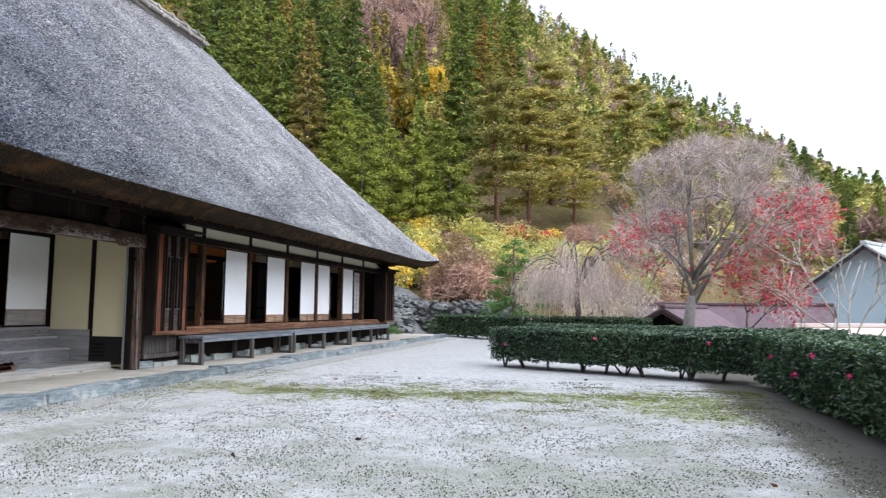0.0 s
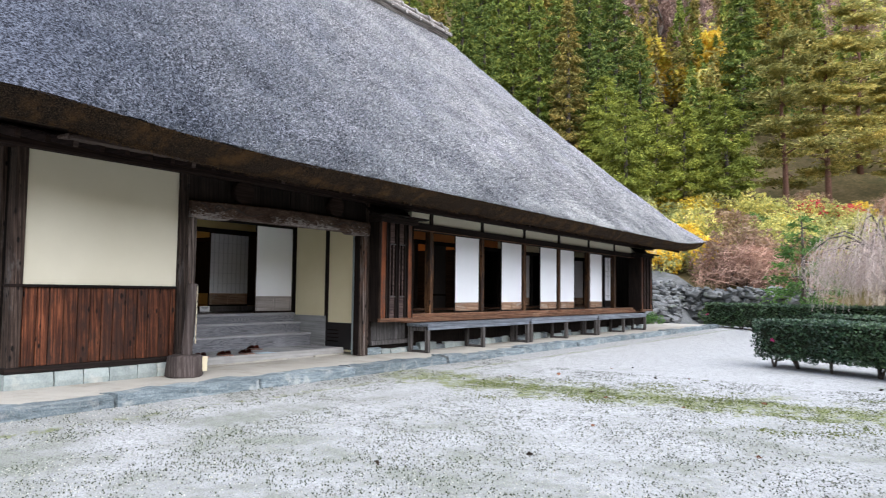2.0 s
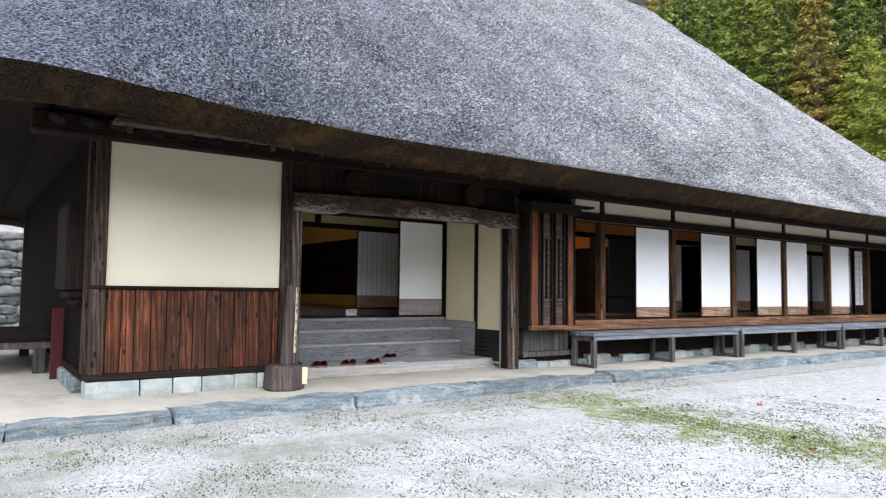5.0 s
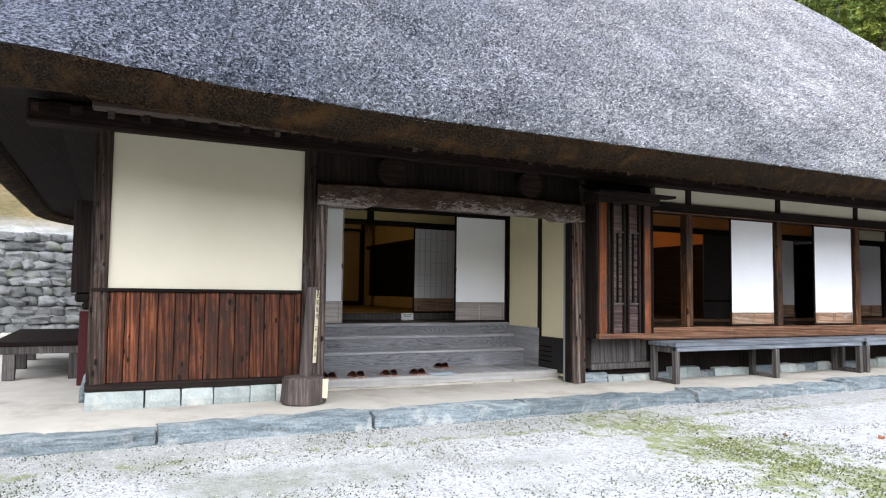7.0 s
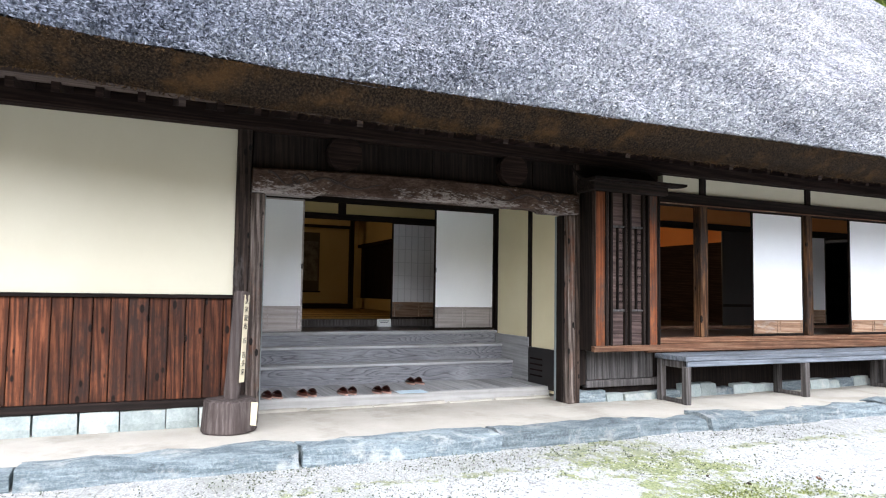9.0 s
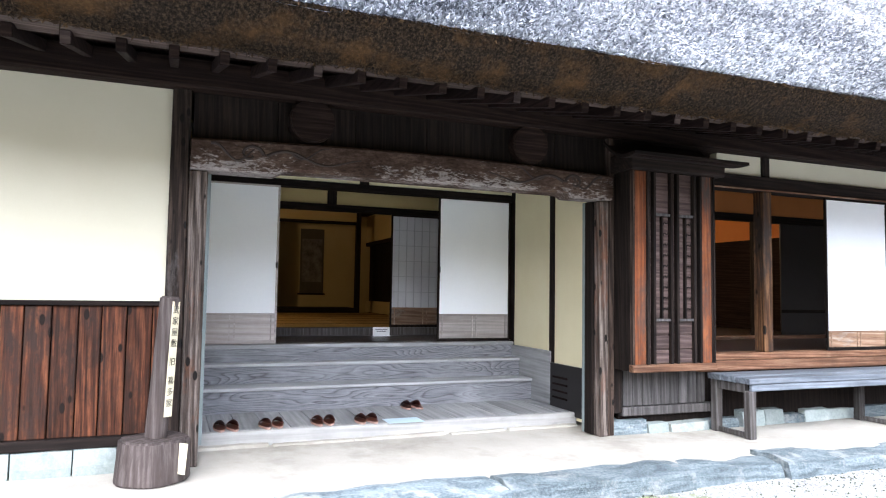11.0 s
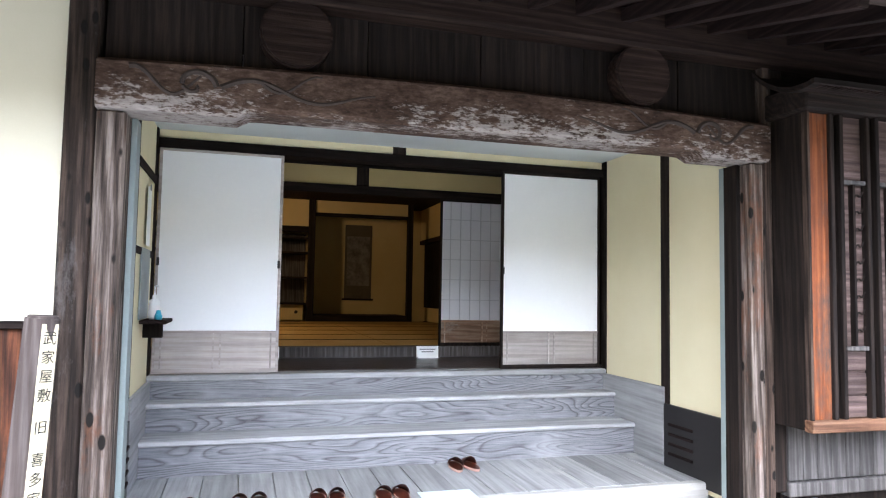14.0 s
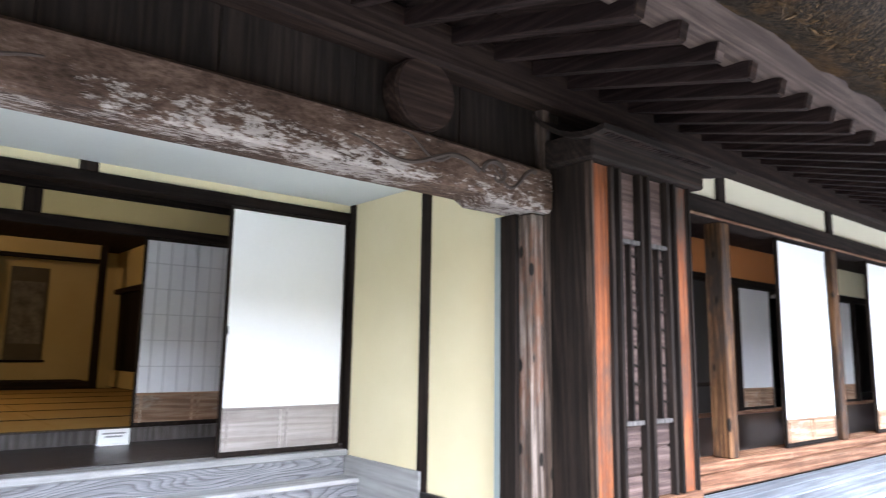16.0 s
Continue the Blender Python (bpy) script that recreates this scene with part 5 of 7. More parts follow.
# ---- veranda benches ----
def bench(y0, y1):
    bn = thing("bench", (-7.85, (y0 + y1) / 2, TERRACE), "long grey weathered plank bench on post legs by the veranda", "bench", "veranda benches")
    for i in range(3):
        a = -8.14 + i * 0.178
        part("plank", box(a, y0 + 0.004 * i, 0.865, a + 0.172, y1 - 0.006 * i, 0.92 + 0.003 * (i % 2), 0.006), W_BENCH, bn)
    part("apron", box(-7.66, y0 + 0.05, 0.80, -7.625, y1 - 0.05, 0.864, 0.004), W_BENCH, bn)
    for y in (y0 + 0.06, (y0 + y1) / 2, y1 - 0.08):
        part("leg", box(-7.70, y - 0.04, TERRACE + 0.001, -7.62, y + 0.04, 0.80, 0.006), W_LEG, bn)
        part("leg", box(-8.12, y - 0.04, TERRACE + 0.001, -8.04, y + 0.04, 0.864, 0.006), W_LEG, bn)
        part("cross_rail", box(-8.04, y - 0.025, 0.78, -7.70, y + 0.025, 0.862, 0.004), W_LEG, bn)
        part("foot_rail", box(-8.04, y - 0.022, 0.365, -7.70, y + 0.022, 0.41, 0.004), W_LEG, bn)


bench(12.08, 16.18)
bench(16.22, 20.22)
bench(20.26, 24.25)

# ---- left side of the house ----
# grey cupboard in dark wood: shade under the side eave put in its colour
cup = part("side_cupboard", box(-9.6, 4.72, 1.52, -8.66, 4.948, 2.50, 0.008), W_DARK_Z, farmhouse, "grey boarded cupboard on the side wall")
part("bracket", boxes([(-9.5, 4.76, 1.42, -8.68, 4.947, 1.519), (-9.4, 4.83, 1.34, -8.69, 4.947, 1.42)], 0.02), W_DARK_Z, cup)
part("second_post", box(-8.62, 4.90, 0.55, -8.47, 5.06, 3.3, 0.006), W_POST, farmhouse)
part("side_plank_wall", box(-11.0, 4.925, 0.62, -8.64, 4.949, 1.54, 0.004), W_BLACK_Z, farmhouse)
part("side_sill", box(-11.2, 4.90, 0.52, -8.41, 4.949, 0.60, 0.004), W_DARK_X, farmhouse)
side = thing("side_bench", (-12.2, 4.3, TERRACE), "dark low plank bench along the house's side", "bench")
part("top", box(-14.0, 3.75, 0.80, -10.9, 4.88, 0.86, 0.008), W_DARK_X, side)
part("apron", box(-10.97, 3.80, 0.70, -10.92, 4.85, 0.80, 0.005), W_LEG, side)
for x, y in ((-11.0, 3.95), (-11.0, 4.7), (-13.8, 3.95), (-13.8, 4.7), (-12.4, 3.95)):
    part("leg", box(x - 0.07, y - 0.07, TERRACE + 0.001, x + 0.07, y + 0.07, 0.80, 0.006), W_LEG, side)
RED = mottled("dull_red_board", (0.05, 0.007, 0.009), (0.075, 0.011, 0.013), 3.0, 0.6)
solid("red_board", boxes([(-10.2, 4.76, TERRACE + 0.001, -10.16, 4.90, 1.28), (-10.22, 4.78, TERRACE + 0.001, -10.20, 4.82, 1.24)], 0.006), RED, "dull red board leaning by the side wall", "board")
stones = [(-11.2 + i * 0.5, w) for i, w in enumerate((0.46, 0.48, 0.47, 0.46, 0.48))]
for i, (x, w) in enumerate(stones):
    part("side_stone", box(x, 4.84, 0.30, x + w, 5.0, 0.52, 0.03), STONE, farmhouse)
# ridge cover: bark bundles held by poles
RIDGE_BARK = wood("ridge_bark", (0.10, 0.085, 0.075), (0.24, 0.215, 0.20), (0.42, 0.40, 0.38), "y", 0.9, 0.7)
ridge = part("ridge_cover", boxes([(CX - 0.55, CY - 8.9, RIDGE_Z - 0.38, CX + 0.55, CY + 5.35, RIDGE_Z - 0.12), (CX - 0.36, CY - 8.85, RIDGE_Z - 0.12, CX + 0.36, CY + 5.3, RIDGE_Z + 0.08)], 0.05), RIDGE_BARK, farmhouse, "grey bark ridge cover")
rr = random.Random(3)
for dx, z in ((0.60, -0.22), (-0.60, -0.22), (0.42, 0.02), (-0.42, 0.02), (0.0, 0.14), (0.22, 0.12)):
    part("ridge_pole", tube([(CX + dx, CY - 9.0, RIDGE_Z + z), (CX + dx + 0.02, CY, RIDGE_Z + z + 0.02), (CX + dx, CY + 5.45 + rr.uniform(-0.1, 0.15), RIDGE_Z + z)], 0.075, 0.07, 8), RIDGE_BARK, ridge)
for i in range(20):
    yy = CY - 8.7 + i * 0.72
    part("ridge_tie", tube([(CX + 0.72, yy, RIDGE_Z - 0.36), (CX + 0.5, yy, RIDGE_Z + 0.08), (CX, yy, RIDGE_Z + 0.24), (CX - 0.5, yy, RIDGE_Z + 0.08)], 0.045, 0.045, 7), RIDGE_BARK, ridge)


# ---- yard: kerb, hedges ----
rnd = random.Random(9)


kerb = thing("kerb", (-7.1, 15, GROUND), "blue-grey split-stone kerb along the terrace", "kerb", kind="structure")
joints = [2.4, 3.4, 4.15, 5.50, 7.45, 9.23, 10.78, 11.65, 12.3, 13.3, 14.5]
while joints[-1] < 30:
    joints.append(joints[-1] + rnd.uniform(1.0, 1.8))
for i, (a, c) in enumerate(zip(joints, joints[1:])):
    part("kerb_stone", rough_stone(-7.24, a + 0.010, 0.05, -6.80 + rnd.uniform(-0.05, 0.04), c - 0.010, TERRACE + rnd.uniform(0.005, 0.04), 0.045, i * 3.7, 7), STONE, kerb)
foot = thing("foundation", (-8.2, 6, TERRACE), "pale green foundation stones under the front wall", "foundation", kind="structure")
fj = [4.90, 5.45, 5.80, 6.12, 6.50, 6.78, 7.06]
for i, (a, c) in enumerate(zip(fj, fj[1:])):
    part("foundation_stone", rough_stone(-8.45, a + 0.006, 0.30, WALL_X + 0.075, c - 0.006, 0.55, 0.010, i * 5.1, 3), STONE_PALE, foot)
y = 11.0
i = 0
while y < 25.5:
    w = rnd.uniform(0.22, 0.6)
    part("foundation_stone", rough_stone(-8.45, y + 0.008, 0.28, WALL_X + 0.05 + rnd.uniform(-0.03, 0.05), y + w - 0.008, 0.53 + rnd.uniform(-0.08, 0.0), 0.02, 50 + i * 2.3, 3), STONE_PALE if i % 3 else STONE, foot)
    y += w
    i += 1


# ---- plants ----
def cloud(name, centres, size, material, aim=None, width=0.55, seed=1, fold=0.25):
    """Many single leaves: pointed four-cornered blades round the given centres, each bent a little."""
    rng = np.random.default_rng(seed)
    c = np.asarray(centres, dtype=float)
    n = len(c)
    u = rng.normal(size=(n, 3))
    if aim is not None:
        u = 0.55 * u + np.asarray(aim)
    u /= np.linalg.norm(u, axis=1)[:, None] + 1e-9
    w = np.cross(u, rng.normal(size=(n, 3)))
    w /= np.linalg.norm(w, axis=1)[:, None] + 1e-9
    nn = np.cross(u, w)
    s = (np.asarray(size) * rng.uniform(0.65, 1.35, n))[:, None]
    v = np.empty((n, 4, 3))
    v[:, 0], v[:, 2] = c - u * s * 0.5, c + u * s * 0.5
    v[:, 1], v[:, 3] = c + w * s * width * 0.5 + nn * s * fold * 0.4, c - w * s * width * 0.5 + nn * s * fold * 0.4
    faces = np.arange(n * 4).reshape(n, 4)
    return raw_mesh(name, v.reshape(-1, 3).tolist(), faces.tolist(), material)


def add_part(name, me, parent, label=""):
    ob = new(name, me)
    ob.parent = parent
    ob.matrix_parent_inverse = parent.matrix_basis.inverted()
    return tagged(ob, label)


def spot(az, r, lift=0.0):
    """A place on the ground by its bearing from the walk's start and its distance."""
    x, y = r * math.sin(radians(az)), r * math.cos(radians(az))
    return (x, y, height(x, y) + lift)


CEDAR = leafy("cedar_needles", [(0.15, (0.0352, 0.0571, 0.019)), (0.5, (0.151, 0.209, 0.05)), (0.85, (0.473, 0.481, 0.108))], 0.7, 0.14, 0.15)
CEDAR_BROWN = leafy("browning_cedar_needles", [(0.15, (0.0768, 0.0773, 0.0273)), (0.5, (0.308, 0.259, 0.07)), (0.85, (0.704, 0.465, 0.127))], 0.7, 0.14, 0.15)
CYPRESS = leafy("cypress_sprays", [(0.12, (0.0588, 0.079, 0.0157)), (0.5, (0.243, 0.279, 0.0504)), (0.8, (0.504, 0.505, 0.0969)), (0.95, (0.765, 0.388, 0.085))], 0.7, 0.14, 0.15)
PINE = leafy("pine_needles", [(0.15, (0.0699, 0.0827, 0.0301)), (0.5, (0.317, 0.3, 0.0924)), (0.85, (0.708, 0.556, 0.19))], 0.7, 0.14, 0.15)
YELLOW = leafy("yellow_autumn_leaves", [(0.15, (0.462, 0.305, 0.0461)), (0.5, (0.857, 0.61, 0.0805)), (0.85, (0.882, 0.862, 0.162))])
RED_LEAF = leafy("red_maple_leaves", [(0.15, (0.288, 0.025, 0.042)), (0.5, (0.576, 0.0625, 0.098)), (0.85, (0.744, 0.15, 0.168))])
OLIVE = leafy("olive_shrub_leaves", [(0.1, (0.124, 0.151, 0.0553)), (0.4, (0.393, 0.41, 0.154)), (0.7, (0.792, 0.704, 0.251)), (0.95, (0.9, 0.643, 0.236))])
RUST = leafy("rusty_shrub_leaves", [(0.1, (0.154, 0.0971, 0.074)), (0.5, (0.335, 0.224, 0.156)), (0.9, (0.587, 0.448, 0.263))])
GREEN_LEAF = leafy("green_shrub_leaves", [(0.15, (0.0518, 0.124, 0.0373)), (0.5, (0.13, 0.246, 0.0622)), (0.85, (0.311, 0.419, 0.109)), (0.97, (0.9, 0.787, 0.125))])
TWIG = leafy("pinkish_twigs", [(0.15, (0.313, 0.247, 0.231)), (0.5, (0.538, 0.441, 0.419)), (0.85, (0.777, 0.666, 0.628))], 0.8, 0.0)
TWIG_BROWN = leafy("brown_twigs", [(0.15, (0.238, 0.14, 0.115)), (0.5, (0.432, 0.271, 0.221)), (0.85, (0.626, 0.444, 0.354))], 0.8, 0.0)
PLUME = leafy("pale_plumes", [(0.15, (0.462, 0.396, 0.308)), (0.5, (0.66, 0.583, 0.484)), (0.85, (0.8, 0.748, 0.66))], 0.8, 0.3)
HEDGE = leafy("glossy_hedge_leaves", [(0.1, (0.00965, 0.023, 0.0158)), (0.45, (0.0332, 0.0719, 0.0355)), (0.8, (0.108, 0.172, 0.071)), (0.97, (0.261, 0.295, 0.131))], 0.28, 0.12, 0.5)
FLOWER = leafy("magenta_petals", [(0.1, (0.45, 0.02, 0.14)), (0.9, (0.7, 0.06, 0.25))], 0.5, 0.2)
BARK = mottled("grey_brown_bark", (0.05, 0.04, 0.034), (0.16, 0.135, 0.115), 7.0, 0.9, 0.8, 40, 0.02)
BARK_GREY = mottled("pale_grey_bark", (0.16, 0.145, 0.135), (0.36, 0.335, 0.315), 7.0, 0.9, 0.8, 40, 0.02)
BARK_RED = mottled("red_pine_bark", (0.10, 0.05, 0.035), (0.24, 0.13, 0.095), 7.0, 0.9, 0.8, 40, 0.02)
BARK_PALE = mottled("pale_bark", (0.34, 0.31, 0.27), (0.52, 0.49, 0.44), 7.0, 0.85, 0.4, 40, 0.01)


def conifer(name, h, r, material, seed, bare=0.12, sprays=2600, leaf=0.42, droop=0.28, power=0.8, label="", category="conifer", group="", bark=None):
    """A cedar or cypress: straight trunk, many short limbs in whorls, sprays of foliage along each limb."""
    rng = np.random.default_rng(seed)
    t = thing(name, (0, 0, 0), label, category, group)
    add_part("trunk", mesh_of("trunk", tube([(0, 0, -0.6), (0.03, 0.02, h * 0.35), (0, 0.04, h * 0.7), (0, 0, h * 0.97)], h * 0.014 + 0.06, 0.03, 8), bark or BARK, True), t)
    limbs = int(h * 6.5)
    pts, aims = [], []
    bm = bmesh.new()
    for i in range(limbs):
        f = bare + (1 - bare) * ((i + rng.uniform(0, 1)) / limbs)
        a = i * 2.399 + rng.uniform(-0.3, 0.3)
        ln = r * (1 - f) ** power * rng.uniform(0.7, 1.15) * min(1.0, 0.55 + (f - bare) * 5) + 0.12
        z0 = f * h
        d = np.array([math.cos(a), math.sin(a), 0])
        tip = d * ln + np.array([0, 0, z0 - droop * ln + 0.15 * ln * rng.uniform(-1, 1)])
        if i % 2 == 0:
            tube([(0, 0, z0), tuple(0.5 * tip + np.array([0, 0, z0 * 0.5 + 0.05])), tuple(tip)], 0.035, 0.01, 3, bm)
        k = max(4, int(sprays / limbs * (0.35 + 1.3 * (1 - f))))
        s = rng.uniform(0.25, 1.0, k) ** 0.6
        p = np.outer(s, tip - np.array([0, 0, z0])) + np.array([0, 0, z0]) + rng.normal(scale=(0.11 * ln + 0.09), size=(k, 3)) * np.array([0.9, 0.9, 0.5])
        pts.append(p)
        aims.append(np.tile(d * 0.8 + np.array([0, 0, -0.35]), (k, 1)))
    if bm.verts:
        tagged(add_part("limbs", mesh_of("limbs", bm, bark or BARK), t), kind="stuff")
    add_part("crown", cloud("crown", np.vstack(pts), leaf, material, np.vstack(aims), 0.34, seed), t)
    return t


def pine_tree(name, h, r, seed, label, group=""):
    """A red pine: bare reddish trunk, crooked limbs, flat tiers of needles."""
    rng = np.random.default_rng(seed)
    t = thing(name, (0, 0, 0), label, "pine tree", group)
    trunk = [(0, 0, -0.5), (0.25, 0.1, h * 0.3), (-0.1, 0.2, h * 0.6), (0.1, 0.0, h * 0.98)]
    add_part("trunk", mesh_of("trunk", tube(trunk, 0.24, 0.06, 9), BARK_RED, True), t)
    bm, pts, aims = bmesh.new(), [], []
    for i in range(15):
        f = 0.24 + 0.75 * i / 14
        a = i * 2.2 + rng.uniform(-0.4, 0.4)
        ln = r * (1.15 - 0.80 * f) * rng.uniform(0.75, 1.2)
        d = np.array([math.cos(a), math.sin(a), 0])
        z0 = f * h
        tip = d * ln + np.array([0, 0, z0 + rng.uniform(-0.15, 0.2) * ln])
        mid_p = 0.5 * (tip + np.array([0, 0, z0])) + np.array([0, 0, 0.12 * ln])
        tube([(0, 0, z0), tuple(mid_p), tuple(tip)], 0.07, 0.02, 5, bm)
        for _ in range(6):
            s = rng.uniform(0.35, 1.05)
            c = np.array([0, 0, z0]) * (1 - s) + tip * s + np.array([*(rng.normal(scale=0.22 * ln, size=2)), rng.normal(scale=0.05) + 0.12])
            k = 120
            q = rng.normal(size=(k, 3)) * np.array([0.62, 0.62, 0.10]) * (0.55 + 0.12 * ln)
            pts.append(c + q)
            aims.append(q * np.array([1.2, 1.2, 0.3]) + np.array([0, 0, 0.25]))
    tagged(add_part("limbs", mesh_of("limbs", bm, BARK_RED), t), kind="stuff")
    add_part("crown", cloud("crown", np.vstack(pts), 0.34, PINE, np.vstack(aims), 0.35, seed), t)
    return t


def branching(rng, base, direction, length, radius, depth, bm, tips, spread=0.55, gravity=0.0, sides=5):
    d = np.asarray(direction, float)
    d /= np.linalg.norm(d)
    pts, p = [tuple(base)], np.asarray(base, float)
    for _ in range(3):
        d = d + rng.normal(scale=0.10, size=3) + np.array([0, 0, gravity])
        d /= np.linalg.norm(d)
        p = p + d * length / 3
        pts.append(tuple(p))
    tube(pts, radius, radius * 0.6, sides if depth > 1 else 3, bm)
    if depth == 0:
        tips.append((p, d))
        return
    n = 3 if depth > 1 else 4
    for k in range(n):
        nd = d + rng.normal(scale=spread, size=3)
        s = rng.uniform(0.45, 1.0)
        start = np.asarray(pts[0]) * (1 - s) + p * s if k else p
        branching(rng, start, nd, length * rng.uniform(0.58, 0.8), radius * 0.58, depth - 1, bm, tips, spread, gravity, sides)


def bare_tree(name, h, seed, twig_mat, label, leaves=None, leaf_count=0, leaf_size=0.12, depth=4, spread=0.5, gravity=0.03, twigs=14, radius=None, category="bare tree", group="", bark=None, stems=1, low_leaves=False, twig_len=0.5):
    """A leafless or thinning tree: forked limbs, sprays of fine twigs, and what leaves are left."""
    rng = np.random.default_rng(seed)
    t = thing(name, (0, 0, 0), label, category, group)
    bm, tips = bmesh.new(), []
    for s in range(stems):
        lean = rng.normal(scale=0.25 if stems > 1 else 0.05, size=2)
        branching(rng, (0.1 * s, 0, -0.3), (lean[0], lean[1], 1), h * 0.36, radius or h * 0.018, depth, bm, tips, spread, gravity)
    add_part("trunk", mesh_of("trunk", bm, bark or BARK, True), t)
    tp, td = np.array([a for a, _ in tips]), np.array([b for _, b in tips])
    rep = np.repeat(np.arange(len(tp)), twigs)
    aim = td[rep] + rng.normal(scale=0.55, size=(len(rep), 3))
    aim /= np.linalg.norm(aim, axis=1)[:, None]
    ln = twig_len * rng.uniform(0.5, 1.3, len(rep))
    tagged(add_part("twig_haze", cloud("twig_haze", tp[rep] + aim * ln[:, None] * 0.5, ln, twig_mat, aim * 6, 0.022, seed, 0.03), t, "haze of fine twigs"), kind="stuff")
    if leaves is not None:
        pick = rng.integers(0, len(tp), leaf_count)
        if low_leaves:
            order = np.argsort(tp[:, 2])
            pick = order[(len(tp) * rng.uniform(0, 1, leaf_count) ** 1.9).astype(int) % len(tp)]
        add_part("leaves", cloud("leaves", tp[pick] + rng.normal(scale=0.33, size=(leaf_count, 3)), leaf_size, leaves, None, 0.7, seed), t)
    return t


def shrub(name, r, h, material, seed, label, count=1400, leaf=0.16, group="", category="shrub", aim=None, width=0.6):
    """A shrub of uneven clumps with stems."""
    rng = np.random.default_rng(seed)
    t = thing(name, (0, 0, 0), label, category, group)
    bm = bmesh.new()
    pts = []
    lobes = 11
    for i in range(lobes):
        a, q = rng.uniform(0, 6.28), rng.uniform(0, 1) ** 0.6
        c = np.array([math.cos(a) * q * r * 0.75, math.sin(a) * q * r * 0.75, h * rng.uniform(0.28, 0.85) * (1 - 0.35 * q)])
        tube([(0.15 * math.cos(a), 0.15 * math.sin(a), -0.2), tuple(c * np.array([0.6, 0.6, 0.5])), tuple(c)], 0.03, 0.01, 4, bm)
        k = count // lobes
        d = rng.normal(size=(k, 3))
        d /= np.linalg.norm(d, axis=1)[:, None]
        pts.append(c + d * (rng.uniform(0.35, 1.0, k) ** 0.5)[:, None] * np.array([0.42 * r, 0.42 * r, 0.30 * h]) * rng.uniform(0.6, 1.2))
    p = np.vstack(pts)
    p[:, 2] = np.maximum(p[:, 2], 0.03)
    add_part("stems", mesh_of("stems", bm, BARK), t)
    add_part("crown", cloud("crown", p, leaf, material, aim, width, seed), t)
    return t


def plant(proto, rows, seed=0, used=[]):
    """Set out copies of a plant: rows of bearing, distance, scale. The first row takes the original."""
    rng = random.Random(seed)
    for i, (az, r, s) in enumerate(rows):
        m = Matrix.Translation(spot(az, r)) @ Matrix.Rotation(rng.uniform(0, 6.28), 4, 'Z')
        if proto in used:
            ob = copy_thing(proto, m)
        else:
            proto.matrix_basis, ob = m, proto
            used.append(proto)
        ob.scale = (s * rng.uniform(0.92, 1.08), s * rng.uniform(0.92, 1.08), s)


cedar_a = conifer("cedar_tree", 17, 2.5, CEDAR, 11, 0.12, 9500, 0.36, label="tall dark green cedar on the hillside", group="cedars on the hill")
cedar_b = conifer("cedar_tree", 16, 2.3, CEDAR_BROWN, 12, 0.10, 9500, 0.36, label="tall cedar with browning sprays on the hillside", group="cedars on the hill")
cedar_c = conifer("cedar_tree", 15, 2.8, CEDAR, 13, 0.15, 9500, 0.38, label="broad dark green cedar on the hillside", group="cedars on the hill")
cypress = conifer("cypress_tree", 9.5, 3.0, CYPRESS, 14, 0.17, 10000, 0.30, 0.15, 0.62, "bright green cone-shaped cypress at the wood's edge", "cypress tree", "cypresses at the wood's edge", BARK)
cypress_b = conifer("cypress_tree", 8.5, 2.6, CYPRESS, 15, 0.2, 9000, 0.30, 0.12, 0.7, "green cypress with rusty sprays at the wood's edge", "cypress tree", "cypresses at the wood's edge", BARK)
pine_a = pine_tree("pine_tree", 13, 3.9, 16, "red pine with flat tiers of yellow-green needles", "red pines")
pine_b = pine_tree("pine_tree", 12, 3.4, 17, "red pine with flat tiers of yellow-green needles", "red pines")
plant(cypress, [(-20.0, 52, 1.0), (-17.6, 53.5, 0.9), (-21.6, 56, 1.1)], 1)
plant(cypress_b, [(-15.6, 52.5, 1.0), (-12.6, 53, 1.05), (-13.8, 57, 1.1)], 2)
plant(pine_a, [(-8.6, 55, 1.0), (-4.0, 66, 1.05), (2.2, 74, 0.95)], 3)
plant(pine_b, [(-5.9, 58, 1.05), (-2.2, 61, 0.8), (5.5, 80, 1.0), (9.5, 84, 0.9)], 4)
plant(cedar_b, [(-24.6, 57, 1.05), (-26.5, 66, 1.0), (-9.8, 74, 1.0), (-36, 60, 1.0), (-1.0, 92, 0.8), (12.5, 92, 0.75)], 5)
plant(cedar_a, [(-27.0, 58, 1.0), (-29.2, 60, 1.1), (-31.5, 58, 0.95), (-23.0, 63, 1.1), (-21.0, 68, 1.15), (-33.5, 63, 1.1), (-38, 64, 1.1), (-41, 60, 1.0), (-11.6, 70, 1.1), (-10.0, 80, 1.2), (-28.0, 70, 1.15), (-7.2, 82, 1.1)], 6)
plant(cedar_c, [(-25.6, 62, 1.1), (-22.2, 58.5, 0.9), (-30.5, 66, 1.15), (-34.8, 57, 1.0), (-19.0, 62, 0.85), (-43.5, 62, 1.1), (-46, 66, 1.1), (-32.0, 72, 1.2), (-24.0, 73, 1.2), (15.0, 78, 0.7), (17.6, 76, 0.5), (19.5, 78, 0.45), (21.5, 76, 0.45), (24, 78, 0.5)], 7)
yellow_tree = bare_tree("yellow_tree", 8, 21, TWIG_BROWN, "tree with thin yellow autumn leaves on the hillside", YELLOW, 3600, 0.34, 3, 0.6, 0.03, 6, None, "autumn tree", "yellow autumn trees")
plant(yellow_tree, [(-17.0, 74, 1.15), (-14.7, 75, 1.25), (-13.6, 73, 0.9), (17.2, 60, 0.55)], 8)
